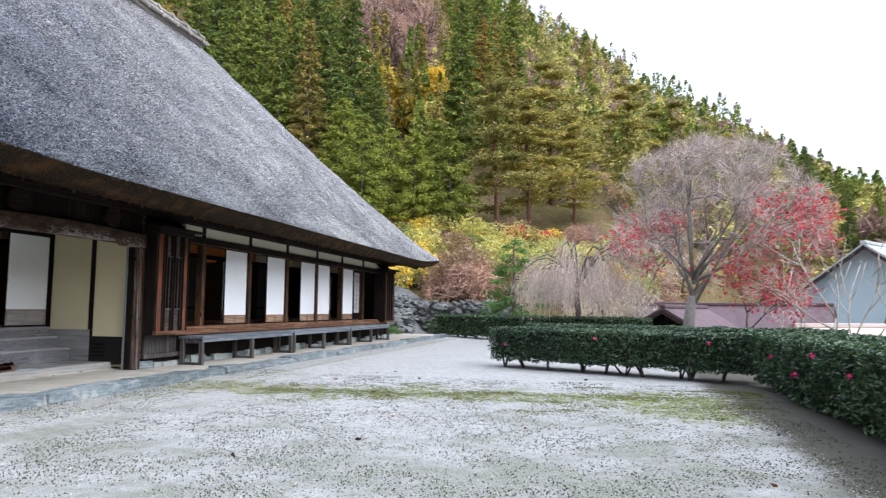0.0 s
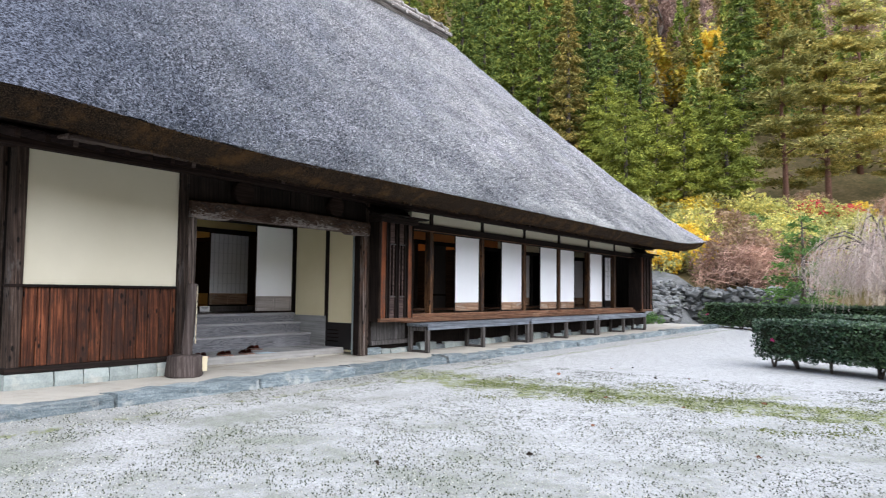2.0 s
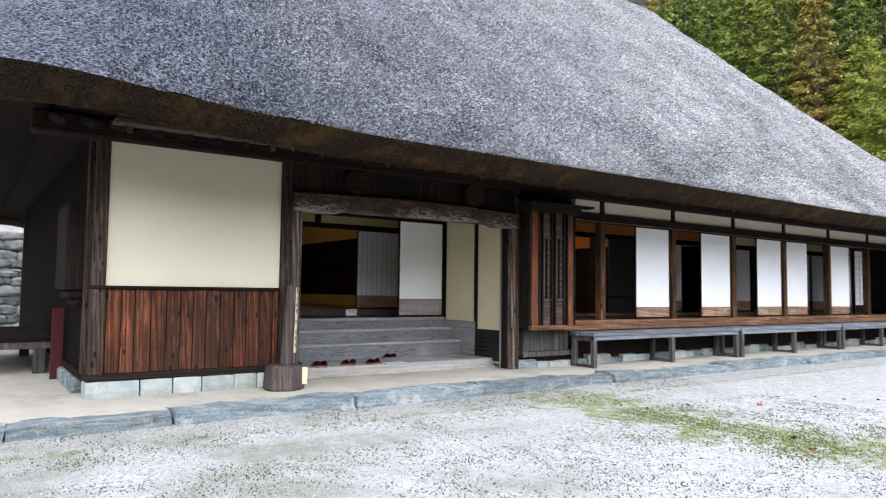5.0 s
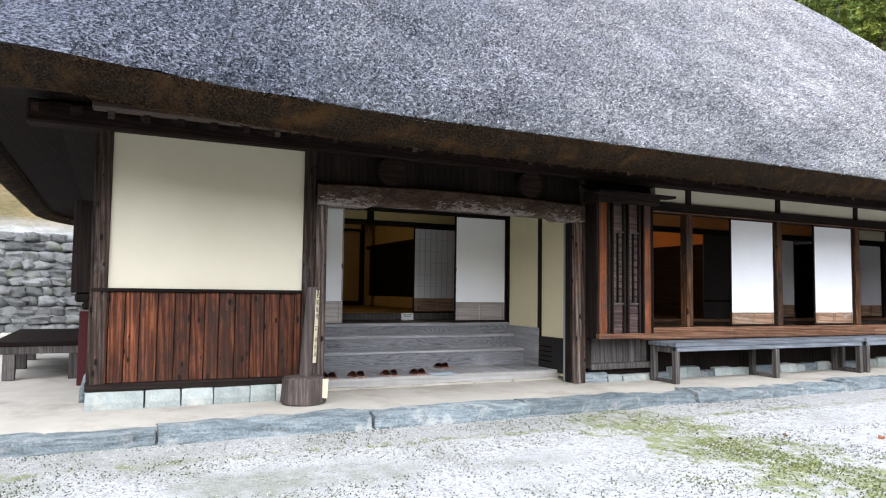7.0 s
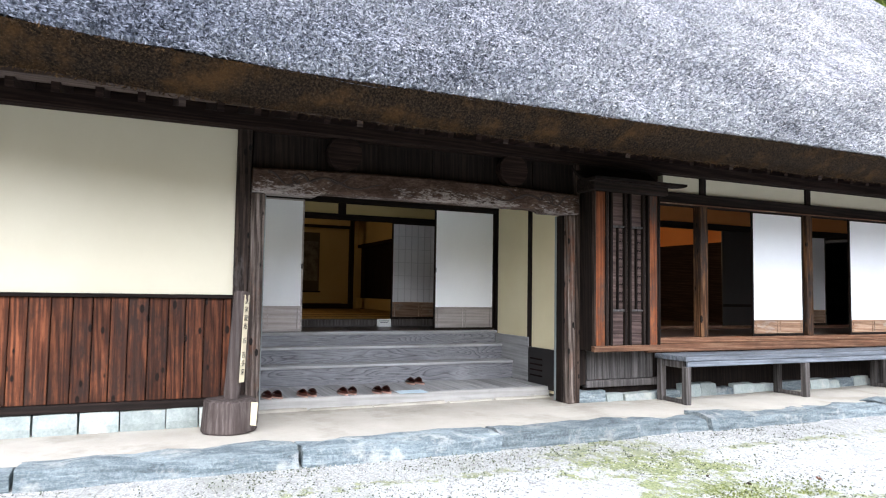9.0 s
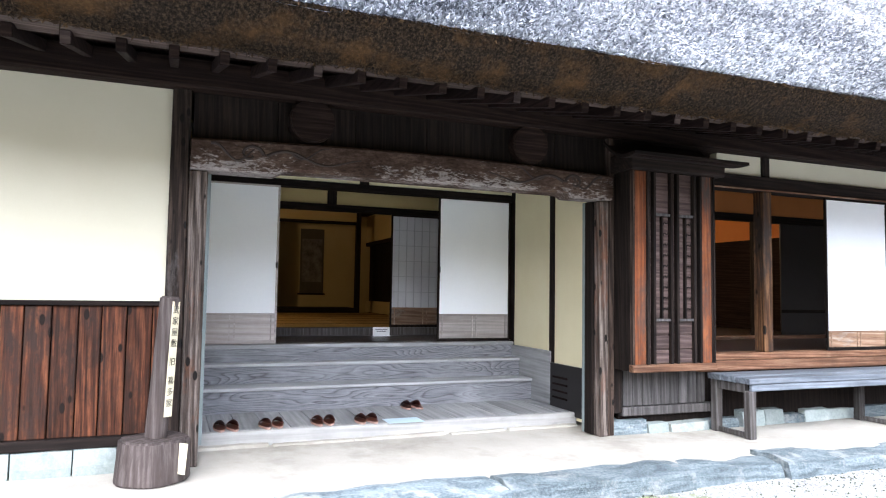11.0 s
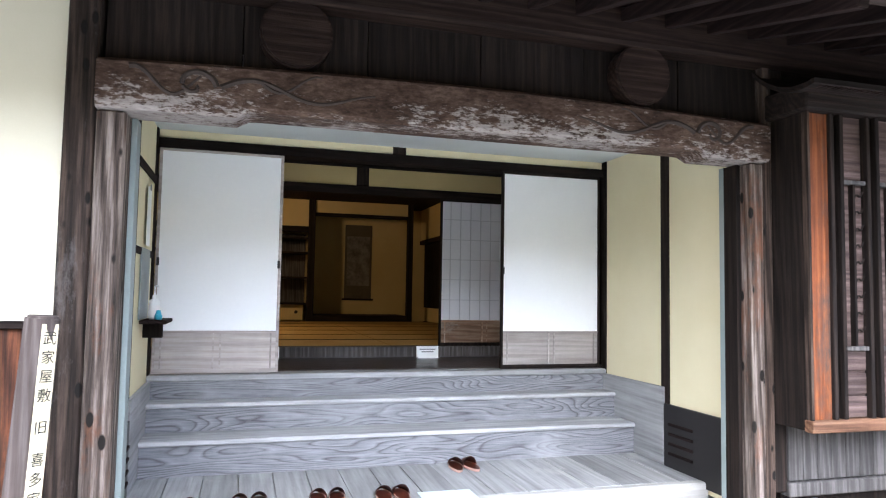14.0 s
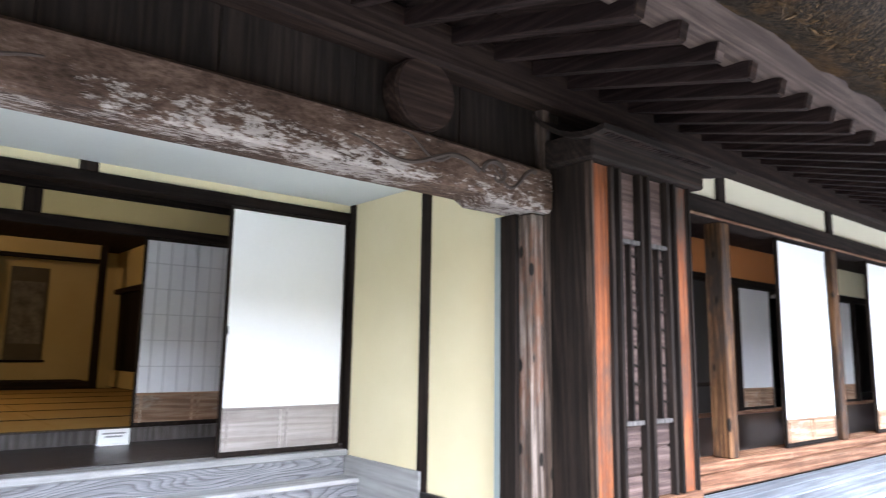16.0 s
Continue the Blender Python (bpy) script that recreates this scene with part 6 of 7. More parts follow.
brown_bare = bare_tree("bare_tree", 10, 22, TWIG_BROWN, "leafless tree with a haze of pinkish-brown twigs", None, 0, 0.1, 4, 0.5, 0.04, 16, None, "bare tree", "bare trees on the hill", twig_len=0.9)
plant(brown_bare, [(-18.2, 86, 1.35), (-16.6, 88, 1.4), (-19.6, 95, 1.1), (-17.4, 99, 1.1), (-15.2, 97, 1.0), (1.5, 60, 0.75), (-1.5, 126, 1.0), (0.5, 132, 1.0), (2.5, 128, 0.9), (13.8, 64, 0.5)], 9)
grey_bare = bare_tree("bare_tree", 7, 23, TWIG, "leafless tree with a haze of greyish-pink twigs", None, 0, 0.1, 4, 0.5, 0.04, 16, None, "bare tree", "bare trees by the yard", twig_len=0.7)
plant(grey_bare, [(3.4, 47, 1.15), (5.8, 50, 1.1), (1.0, 44, 0.7), (-19.2, 39.5, 0.42)], 10)
sh_y = shrub("shrub", 1.7, 2.3, YELLOW, 31, "shrub with bright yellow autumn leaves", 900, 0.20, "autumn shrubs")
sh_o = shrub("shrub", 2.0, 2.4, OLIVE, 32, "shrub with olive and orange autumn leaves", 1700, 0.2, "autumn shrubs")
sh_r = shrub("shrub", 1.9, 2.5, RUST, 33, "shrub with rusty dry autumn leaves", 1500, 0.18, "autumn shrubs")
sh_g = shrub("shrub", 1.4, 1.9, GREEN_LEAF, 34, "dense green shrub beside the yard", 1500, 0.15, "green shrubs")
bramble = shrub("bramble", 1.9, 2.2, TWIG_BROWN, 35, "tangled leafless bramble thicket", 1500, 0.9, "brambles", "bramble", None, 0.03)
rng_p = random.Random(77)
rows = {0: [], 1: [], 2: [], 3: [], 4: []}
for k in range(105):
    az, r = rng_p.uniform(-21, 6), rng_p.uniform(40.5, 53)
    if r < 42 and az > 2:
        continue
    rows[rng_p.choice((0, 0, 1, 1, 1, 1, 1, 2, 3, 4))].append((az, r, rng_p.uniform(0.65, 1.15)))
for sh, key in ((sh_y, 0), (sh_o, 1), (sh_r, 2), (sh_g, 3), (bramble, 4)):
    plant(sh, rows[key], 40 + key)
plant(sh_y, [(-13.5, 41, 1.0), (-17.0, 40, 0.8), (-16.0, 41.5, 0.9)], 50)
plant(sh_r, [(-11.9, 40.6, 1.25), (-10.4, 40.4, 1.2)], 51)
plant(bramble, [(-12.4, 39.6, 1.1), (-11.2, 39.4, 1.15), (-9.6, 39.6, 1.0)], 52)
red_shrub = shrub("shrub", 1.5, 1.9, RED_LEAF, 36, "shrub with red autumn leaves", 900, 0.2, "red shrubs")
plant(red_shrub, [(-7.0, 51, 1.1), (-4.8, 51.5, 0.9)], 53)
small_green = conifer("evergreen_tree", 4.4, 1.5, GREEN_LEAF, 37, 0.06, 3000, 0.2, 0.05, 0.5, "small dense evergreen tree past the hedge", "evergreen tree")
plant(small_green, [(-7.2, 33, 1.05)], 54)
plant(sh_g, [(-12.6, 36.6, 0.65), (-17.4, 30.5, 0.4)], 55)


def weeping(name, h, seed, label):
    """A leafless weeping tree: arching limbs, long hanging twigs."""
    rng = np.random.default_rng(seed)
    t = thing(name, (0, 0, 0), label, "weeping tree")
    bm = bmesh.new()
    tube([(0, 0, -0.3), (0.1, 0, h * 0.35), (0, 0.1, h * 0.62)], 0.14, 0.09, 8, bm)
    hang, haze = bmesh.new(), []
    for i in range(20):
        a, reach = i * 2.4 + rng.uniform(-0.3, 0.3), rng.uniform(1.0, 2.6)
        top = h * rng.uniform(0.75, 1.0)
        arc = [(reach * s * math.cos(a), reach * s * math.sin(a), h * 0.55 + (top - h * 0.55) * math.sin(s * 2.5)) for s in np.linspace(0, 1, 6)]
        tube(arc, 0.045, 0.015, 5, bm)
        for _ in range(26):
            s = rng.uniform(0.2, 1.0)
            p = np.array([reach * s * math.cos(a), reach * s * math.sin(a), h * 0.55 + (top - h * 0.55) * math.sin(s * 2.5)]) + rng.normal(scale=0.15, size=3)
            ln = rng.uniform(0.2, 0.8) * (p[2] - 0.25)
            o = rng.uniform(0.1, 0.8)
            haze.append(p + np.array([o * math.cos(a) * 0.7, o * math.sin(a) * 0.7, -ln * 0.6]) + rng.normal(scale=0.22, size=(12, 3)))
            tube([tuple(p), tuple(p + np.array([o * math.cos(a) * 0.6, o * math.sin(a) * 0.6, -ln * 0.35])), tuple(p + np.array([o * math.cos(a) + rng.normal(scale=0.1), o * math.sin(a) + rng.normal(scale=0.1), -ln]))], 0.007, 0.004, 3, hang)
    add_part("trunk", mesh_of("trunk", bm, BARK, True), t)
    tagged(add_part("hanging_haze", mesh_of("hanging_haze", hang, TWIG), t, "long hanging pinkish twigs"), kind="stuff")
    hz = np.vstack(haze)
    tagged(add_part("twig_haze", cloud("twig_haze", hz, 0.42, TWIG, np.tile(np.array([0.0, 0.0, -1.0]), (len(hz), 1)), 0.025, seed, 0.05), t), kind="stuff")
    return t


plant(weeping("weeping_tree", 3.9, 61, "leafless weeping cherry with pinkish hanging twigs"), [(-1.9, 28.5, 1.05)], 60)
plume_bush = shrub("plume_grass", 2.0, 3.4, PLUME, 62, "tall pale plume grass gone to seed", 900, 0.3, "", "grass clump", np.array([0, 0, 1.2]), 0.25)
plant(plume_bush, [(-0.6, 33, 1.0), (1.2, 33.5, 0.95)], 61)


def crown_tree(name, seed, centre, radii, fork, label):
    """A broad thinning tree: a short trunk, limbs that fan out to a domed crown, forks, fine twigs, leaves low on its sides."""
    rng = np.random.default_rng(seed)
    t = thing(name, (0, 0, 0), label, "maple tree")
    c, r = np.array(centre, float), np.array(radii, float)
    stem = np.array([0.15, 0.0, fork])
    bm = tube([(0, 0, -0.4), (0.0, 0.05, fork * 0.5), tuple(stem)], 0.24, 0.17, 9)
    tips, aims = [], []

    def fan(p0, p1, rad, depth):
        sag = rng.normal(scale=0.05 * np.linalg.norm(p1 - p0), size=3)
        mid_p = 0.5 * (p0 + p1) + sag
        tube([tuple(p0), tuple(mid_p), tuple(p1)], rad, rad * 0.45, 6 if depth > 1 else 4, bm)
        if depth == 0:
            d = p1 - p0
            tips.append(p1), aims.append(d / np.linalg.norm(d))
            return
        for _ in range(4 if depth > 1 else 5):
            s = rng.uniform(0.35, 1.0)
            q0 = p0 * (1 - s) + p1 * s + sag * 2 * s * (1 - s)
            d = (p1 - p0) / np.linalg.norm(p1 - p0) + rng.normal(scale=0.55, size=3) + np.array([0, 0, 0.12])
            q1 = q0 + d / np.linalg.norm(d) * np.linalg.norm(p1 - p0) * rng.uniform(0.42, 0.7)
            k = np.linalg.norm((q1 - c) / r)
            if k > 1:
                q1 = c + (q1 - c) / k
            if np.linalg.norm(q1 - q0) > 0.05:
                fan(q0, q1, rad * 0.5, depth - 1)

    for i in range(13):
        up = -0.35 + 1.3 * (i + 0.5) / 13
        a = i * 2.399
        flat = math.sqrt(max(0.0, 1 - min(1.0, up) ** 2))
        goal = c + r * np.array([math.cos(a) * flat, math.sin(a) * flat, min(0.95, up)]) * rng.uniform(0.6, 0.8)
        fan(stem + np.array([0, 0, rng.uniform(-0.5, 0.9)]), goal, 0.065, 3)
    add_part("trunk", mesh_of("trunk", bm, BARK_GREY, True), t)
    tp, ta = np.array(tips), np.array(aims)
    rep = np.repeat(np.arange(len(tp)), 16)
    aim = ta[rep] + rng.normal(scale=0.6, size=(len(rep), 3))
    aim /= np.linalg.norm(aim, axis=1)[:, None]
    ln = 0.55 * rng.uniform(0.5, 1.3, len(rep))
    tagged(add_part("twig_haze", cloud("twig_haze", tp[rep] + aim * ln[:, None] * 0.5, ln, TWIG, aim * 6, 0.02, seed, 0.03), t, "haze of fine grey twigs"), kind="stuff")
    low = tp[(tp[:, 2] < c[2] + 0.6) & (np.abs(tp[:, 0] - c[0]) > 0.25 * r[0]) | (tp[:, 2] < c[2] - 1.2)]
    clump = low[rng.integers(0, len(low), 75)]
    p = np.repeat(clump, 26, axis=0) + rng.normal(scale=(0.36, 0.36, 0.2), size=(75 * 26, 3))
    add_part("leaves", cloud("leaves", p, 0.12, RED_LEAF, None, 0.7, seed), t, "remaining red leaves")
    return t


maple = crown_tree("maple_tree", 63, (0.9, 0.0, 4.75), (3.7, 3.4, 2.9), 1.9, "broad thinning maple with grey twigs and some red leaves")
maple.matrix_basis = Matrix.Translation(spot(6.6, 27.5))
plant(bare_tree("maple_tree", 4.6, 64, TWIG, "small maple with red leaves past the hedge", RED_LEAF, 1000, 0.13, 4, 0.55, 0.0, 14, 0.06, "maple tree"), [(10.5, 26.5, 1.0)], 63)
young = bare_tree("young_tree", 6.8, 65, BARK_PALE, "slim leafless young tree with pale bark", None, 0, 0.1, 2, 0.55, 0.12, 3, 0.05, "young tree", "young pale trees", BARK_PALE, 1, False, 0.7)
plant(young, [(16.6, 21, 1.0), (17.9, 21.6, 1.05), (15.2, 24, 0.8)], 64)


# the far woods on the upper hill
def far_woods():
    rng = np.random.default_rng(5)
    pts, aims, kind = [], [], []
    for i in range(2300):
        wide = i < 2050
        az = rng.uniform(-52, 28) if wide else rng.uniform(28, 308)
        r = 66 + 90 * rng.uniform(0, 1) ** 0.8
        x, y, z = spot(az, r)
        patch = noise.noise(Vector((x * 0.035, y * 0.035, 7))) + 0.25 * rng.normal()
        if -21.5 < az < -14 and 84 < r < 112:
            kd = 1
        elif az > -7:
            kd = 1 if patch > 0.26 else 3 if patch > 0.02 else 4 if patch > -0.30 else 5
        else:
            kd = 0 if patch < 0.12 else 2 if patch < 0.38 else 3
        rounded = kd in (1, 3, 4)
        kd, cone = (0, 0.55) if kd == 5 else (kd, 0.85)
        h, rad = (rng.uniform(6, 9.5), rng.uniform(2.0, 3.2)) if rounded else (rng.uniform(8, 13), rng.uniform(1.6, 2.4))
        low_tree = 1 - 0.38 * smooth(10, 17, az) * (az < 60)
        h, rad = h * low_tree, rad * (0.4 + 0.6 * low_tree)
        k = 280 if wide else 60
        boughs = 26
        pick = rng.integers(0, boughs, k)          # leaves gather on boughs, with dark gaps between
        bf, ba, bq = rng.uniform(0.06, 1.0, boughs) ** (1.0 if rounded else 0.75), rng.uniform(0, 6.28, boughs), rng.uniform(0.55, 1.0, boughs)
        f = np.clip(bf[pick] + rng.normal(scale=0.032, size=k), 0.04, 1.0)
        a = ba[pick] + rng.normal(scale=0.30, size=k)
        q = np.clip(bq[pick] * rng.uniform(0.45, 1.05, k), 0.1, 1.05)
        if rounded:
            rr2 = rad * np.sqrt(np.clip(1 - (1.9 * (f - 0.5)) ** 2, 0.03, 1)) * q * (0.8 + 0.2 * np.sin(a * 3 + i))
        else:
            rr2 = rad * (1 - f) ** cone * q + 0.06
        pts.append(np.stack([x + rr2 * np.cos(a), y + rr2 * np.sin(a), z + f * h], 1))
        aims.append(np.stack([np.cos(a) * 0.8, np.sin(a) * 0.8, np.full(k, 0.7 if kd == 1 else -0.4)], 1))
        kind.append(np.full(k, kd))
    p, a, kk = np.vstack(pts), np.vstack(aims), np.concatenate(kind)
    for key, mat, nm, size, w, lab in ((0, CEDAR, "cedar_woods", 0.6, 0.4, "dark green cedar woods on the upper hill"), (1, TWIG_BROWN, "bare_woods", 1.4, 0.10, "brown leafless woods on the upper hill"),
                                       (2, CEDAR_BROWN, "mixed_woods", 0.6, 0.4, "browning cedar woods on the upper hill"), (3, OLIVE, "autumn_woods", 0.46, 0.6, "olive and orange autumn woods on the upper hill"), (4, PINE, "pine_woods", 0.6, 0.4, "yellow-green pine woods on the upper hill")):
        m = kk == key
        tagged(new(nm, cloud(nm, p[m], size, mat, a[m], w, 70 + key)), lab, "woods", kind="stuff")


far_woods()


# ---- hedges ----
def hedge(a, c, thick, top, seed, density, label, leaf, side=1, gap=0.26, trunks=True, flowers=0):
    """A clipped hedge from a to c: stems, a near-black core for its inner shade and a skin of leaves. side: which way
    its depth goes.
    """
    rng = np.random.default_rng(seed)
    A, C = np.array(a, float), np.array(c, float)
    L = np.linalg.norm(C - A)
    e = (C - A) / L
    nrm = np.array([-e[1], e[0]]) * side
    t = thing("hedge", (*(A + C) / 2 + nrm * thick / 2, GROUND), label, "hedge", "clipped hedges")
    z0, z1 = GROUND + gap, GROUND + top
    area = 2 * L * (z1 - z0) + L * thick + 2 * thick * (z1 - z0)
    n = int(area * density)
    s, d, z = rng.uniform(0, L, n), rng.uniform(0, thick, n), rng.uniform(z0, z1, n)
    w = np.array([L * (z1 - z0), L * (z1 - z0), L * thick, thick * (z1 - z0), thick * (z1 - z0), L * thick * 0.5])
    face = rng.choice(6, n, p=w / w.sum())
    depth = np.abs(rng.normal(scale=0.06, size=n))
    d = np.where(face == 0, depth, np.where(face == 1, thick - depth, d))
    z = np.where(face == 2, z1 - depth, np.where(face == 5, z0 + depth, z))
    s = np.where(face == 3, depth, np.where(face == 4, L - depth, s))
    x, y = A[0] + e[0] * s + nrm[0] * d, A[1] + e[1] * s + nrm[1] * d
    bulge = np.array([0.09 * noise.noise(Vector((xx * 1.7, yy * 1.7, zz * 2.2))) + 0.05 * noise.noise(Vector((xx * 5, yy * 5, zz * 5))) for xx, yy, zz in zip(x, y, z)])
    rim = 0.10 * np.clip((z - (z1 - 0.2)) / 0.2, 0, 1) ** 2 + 0.12 * np.clip((z0 + 0.18 - z) / 0.18, 0, 1)
    out = np.where(face == 0, -1.0, np.where(face == 1, 1.0, 0.0)) * (bulge - rim)
    p = np.stack([x + nrm[0] * out, y + nrm[1] * out, z + np.where(face == 2, bulge * 0.6, 0) + np.where(face == 5, bulge, 0)], 1)
    aim = np.stack([np.where(face == 0, -nrm[0], nrm[0]), np.where(face == 0, -nrm[1], nrm[1]), np.full(n, 0.55)], 1)
    add_part("leaves", cloud("leaves", p, leaf, HEDGE, aim * 0.6, 0.55, seed), t, "small glossy dark leaves")
    # near-black box: the shade among the inner twigs, put into its colour
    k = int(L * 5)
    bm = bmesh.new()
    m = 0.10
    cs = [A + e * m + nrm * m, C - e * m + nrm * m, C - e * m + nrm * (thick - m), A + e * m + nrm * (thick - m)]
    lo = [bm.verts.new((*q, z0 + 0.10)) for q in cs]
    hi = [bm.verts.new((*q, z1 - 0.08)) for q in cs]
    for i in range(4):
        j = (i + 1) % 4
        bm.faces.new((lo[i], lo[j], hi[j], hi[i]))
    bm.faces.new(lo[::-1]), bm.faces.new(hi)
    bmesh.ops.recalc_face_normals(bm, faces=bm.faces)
    add_part("heart", mesh_of("heart", bm, HEDGE_SHADE), t)
    if trunks:
        for i in range(int(L / 0.55)):
            s0 = 0.3 + i * 0.55 + rng.uniform(-0.25, 0.25)
            q = A + e * s0 + nrm * (thick * rng.uniform(0.3, 0.5))
            bm = bmesh.new()
            for _ in range(int(rng.integers(2, 6))):
                o = rng.normal(scale=0.20, size=2)
                tube([(q[0], q[1], GROUND - 0.05), (q[0] + o[0] * 0.4, q[1] + o[1] * 0.4, GROUND + 0.2), (q[0] + o[0], q[1] + o[1], z0 + 0.25)], 0.026, 0.014, 6, bm)
            add_part("stem", mesh_of("stem", bm, BARK), t)
    for _ in range(flowers):
        s0, zz = rng.uniform(0.2, L - 0.2), rng.uniform(z0 + 0.1, z1 - 0.05)
        q = A + e * s0 - nrm * 0.06
        c0 = np.array([q[0], q[1], zz])
        add_part("flower", cloud("flower", c0 + rng.normal(scale=0.014, size=(11, 3)), 0.045, FLOWER, None, 0.8, int(rng.integers(999))), t, "magenta flower")


HEDGE_SHADE = mottled("hedge_shade_twigs", (0.008, 0.012, 0.006), (0.02, 0.026, 0.012), 9.0, 0.95, 0.6)
hedge((-2.55, 15.75), (2.55, 13.15), 1.15, 0.92, 81, 1500, "clipped dark hedge with bare stems and magenta flowers", 0.062, 1, 0.2, flowers=3)
hedge((2.62, -3.5), (2.62, 13.3), 1.35, 0.97, 82, 1500, "clipped glossy dark hedge with magenta flowers along the yard's edge", 0.062, -1, 0.10, False, 12)
hedge((-7.6, 31.0), (1.5, 27.2), 1.1, 1.05, 83, 500, "clipped evergreen hedge at the yard's far side", 0.10, 1, 0.16, True, 3)
hedge((-2.6, 23.6), (6.0, 19.6), 1.0, 0.86, 84, 500, "clipped evergreen hedge behind the yard", 0.09, 1, 0.2, False, 0)

# ---- rubble and dry-stone walls ----
rng_s = random.Random(15)
stone_protos = []
for k in range(7):
    me = mesh_of("stone", rough_stone(-0.5, -0.5, -0.5, 0.5, 0.5, 0.5, 0.30, 200 + 7 * k, 2), STONE_RUBBLE, k % 2 == 0)
    stone_protos.append(me)


def lay(name, parent, at, size, turn):
    ob = new(name, rng_s.choice(stone_protos))
    ob.parent = parent
    ob.matrix_parent_inverse = parent.matrix_basis.inverted()
    ob.matrix_basis = pose(*at, *turn) @ Matrix.Diagonal((*size, 1))
    return ob


wall_l = thing("retaining_wall", (-24, 4, GROUND), "mossy dry-stone retaining wall behind the house", "stone wall", kind="structure")
part("core", box(-26.0, -8.0, 0.0, -24.15, 13.0, 3.15), STONE_RUBBLE, wall_l)
count = 0
z = GROUND + 0.12
while z < 3.2:
    y = -0.5
    hrow = rng_s.uniform(0.20, 0.30)
    while y < 6.8:
        w = rng_s.uniform(0.22, 0.52)
        if count < 300:
            lay("stone", wall_l, (-24.1 + rng_s.uniform(-0.04, 0.06), y + w / 2, z), (0.45, w * 1.12, hrow * 1.12), (rng_s.uniform(-8, 8), rng_s.uniform(-8, 8), rng_s.uniform(-6, 6)))
            count += 1
        y += w
    z += hrow
rubble = thing("rubble_bank", (-9, 34, GROUND), "low bank and dry-stone wall of grey rubble", "stone wall", kind="structure")
ramp_v, ramp_f = [], []
for i in range(13):
    for j, r in enumerate((31.8, 33.0, 34.5, 36.0, 37.4, 39.0)):
        x, y, zz = spot(-21.5 + i * 0.62, r)
        side_fade = smooth(0, 2, i) * (1 - smooth(8, 12, i))
        ramp_v.append((x, y, max(zz, GROUND) - 0.05 + side_fade * 0.36 * (r - 31.8) * (0.85 + 0.3 * noise.noise(Vector((x, y, 1))))  * (1 if r < 38 else 0.3)))
for i in range(12):
    for j in range(5):
        ramp_f.append((i * 6 + j, i * 6 + j + 1, (i + 1) * 6 + j + 1, (i + 1) * 6 + j))
add_part("bank", raw_mesh("bank", ramp_v, ramp_f, STONE_RUBBLE, True), rubble, "grey rubble bank")
for k in range(295):
    s = rng_s.uniform(0.22, 0.6)
    if k < 165:
        az, r = rng_s.uniform(-20.6, -15.6), rng_s.uniform(32.2, 37.4)
        i = (az + 21.5) / 0.62
        x, y, zz = spot(az, r)
        zz += smooth(0, 2, i) * (1 - smooth(8, 12, i)) * 0.36 * (r - 31.8)
    else:
        az, r = rng_s.uniform(-16.5, -7.0), 36.9 + rng_s.uniform(-0.12, 0.12)
        x, y, zz = spot(az, r)
        zz = GROUND + 0.15 + rng_s.choice((0.1, 0.4, 0.7, 1.0, 1.25, 1.45)) + rng_s.uniform(-0.06, 0.06)
    lay("stone", rubble, (x, y, zz), (s, s * rng_s.uniform(0.6, 1.0), s * rng_s.uniform(0.4, 0.65)), (rng_s.uniform(-25, 25), rng_s.uniform(-25, 25), rng_s.uniform(0, 360)))
core_v = []
for az in np.linspace(-17, -6.5, 12):
    for r, z in ((37.0, 0.0), (37.0, GROUND + 1.55), (38.5, GROUND + 1.62), (38.5, 0.0)):
        x, y, _ = spot(float(az), r)
        core_v.append((x, y, z))
add_part("core", raw_mesh("core", core_v, [(i * 4 + j, i * 4 + j + 1, i * 4 + j + 5, i * 4 + j + 4) for i in range(11) for j in range(3)], STONE_RUBBLE), rubble)

# ---- buildings past the hedge ----
TILE_PURPLE = mottled("purple_brown_roof_tiles", (0.10, 0.065, 0.075), (0.19, 0.135, 0.15), 3.0, 0.6, 0.5, 25, 0.02)
BLUE_SHEET = mottled("pale_blue_sheet_wall", (0.52, 0.66, 0.72), (0.60, 0.74, 0.79), 1.0, 0.5, 0.1, 20, 0.01)
ROOF_SHEET = mottled("grey_sheet_roof", (0.40, 0.43, 0.46), (0.52, 0.54, 0.56), 2.0, 0.5, 0.2, 30, 0.01)
ROOF_PINK = mottled("pale_pink_roof", (0.48, 0.40, 0.37), (0.58, 0.50, 0.47), 2.0, 0.7, 0.3, 30, 0.01)


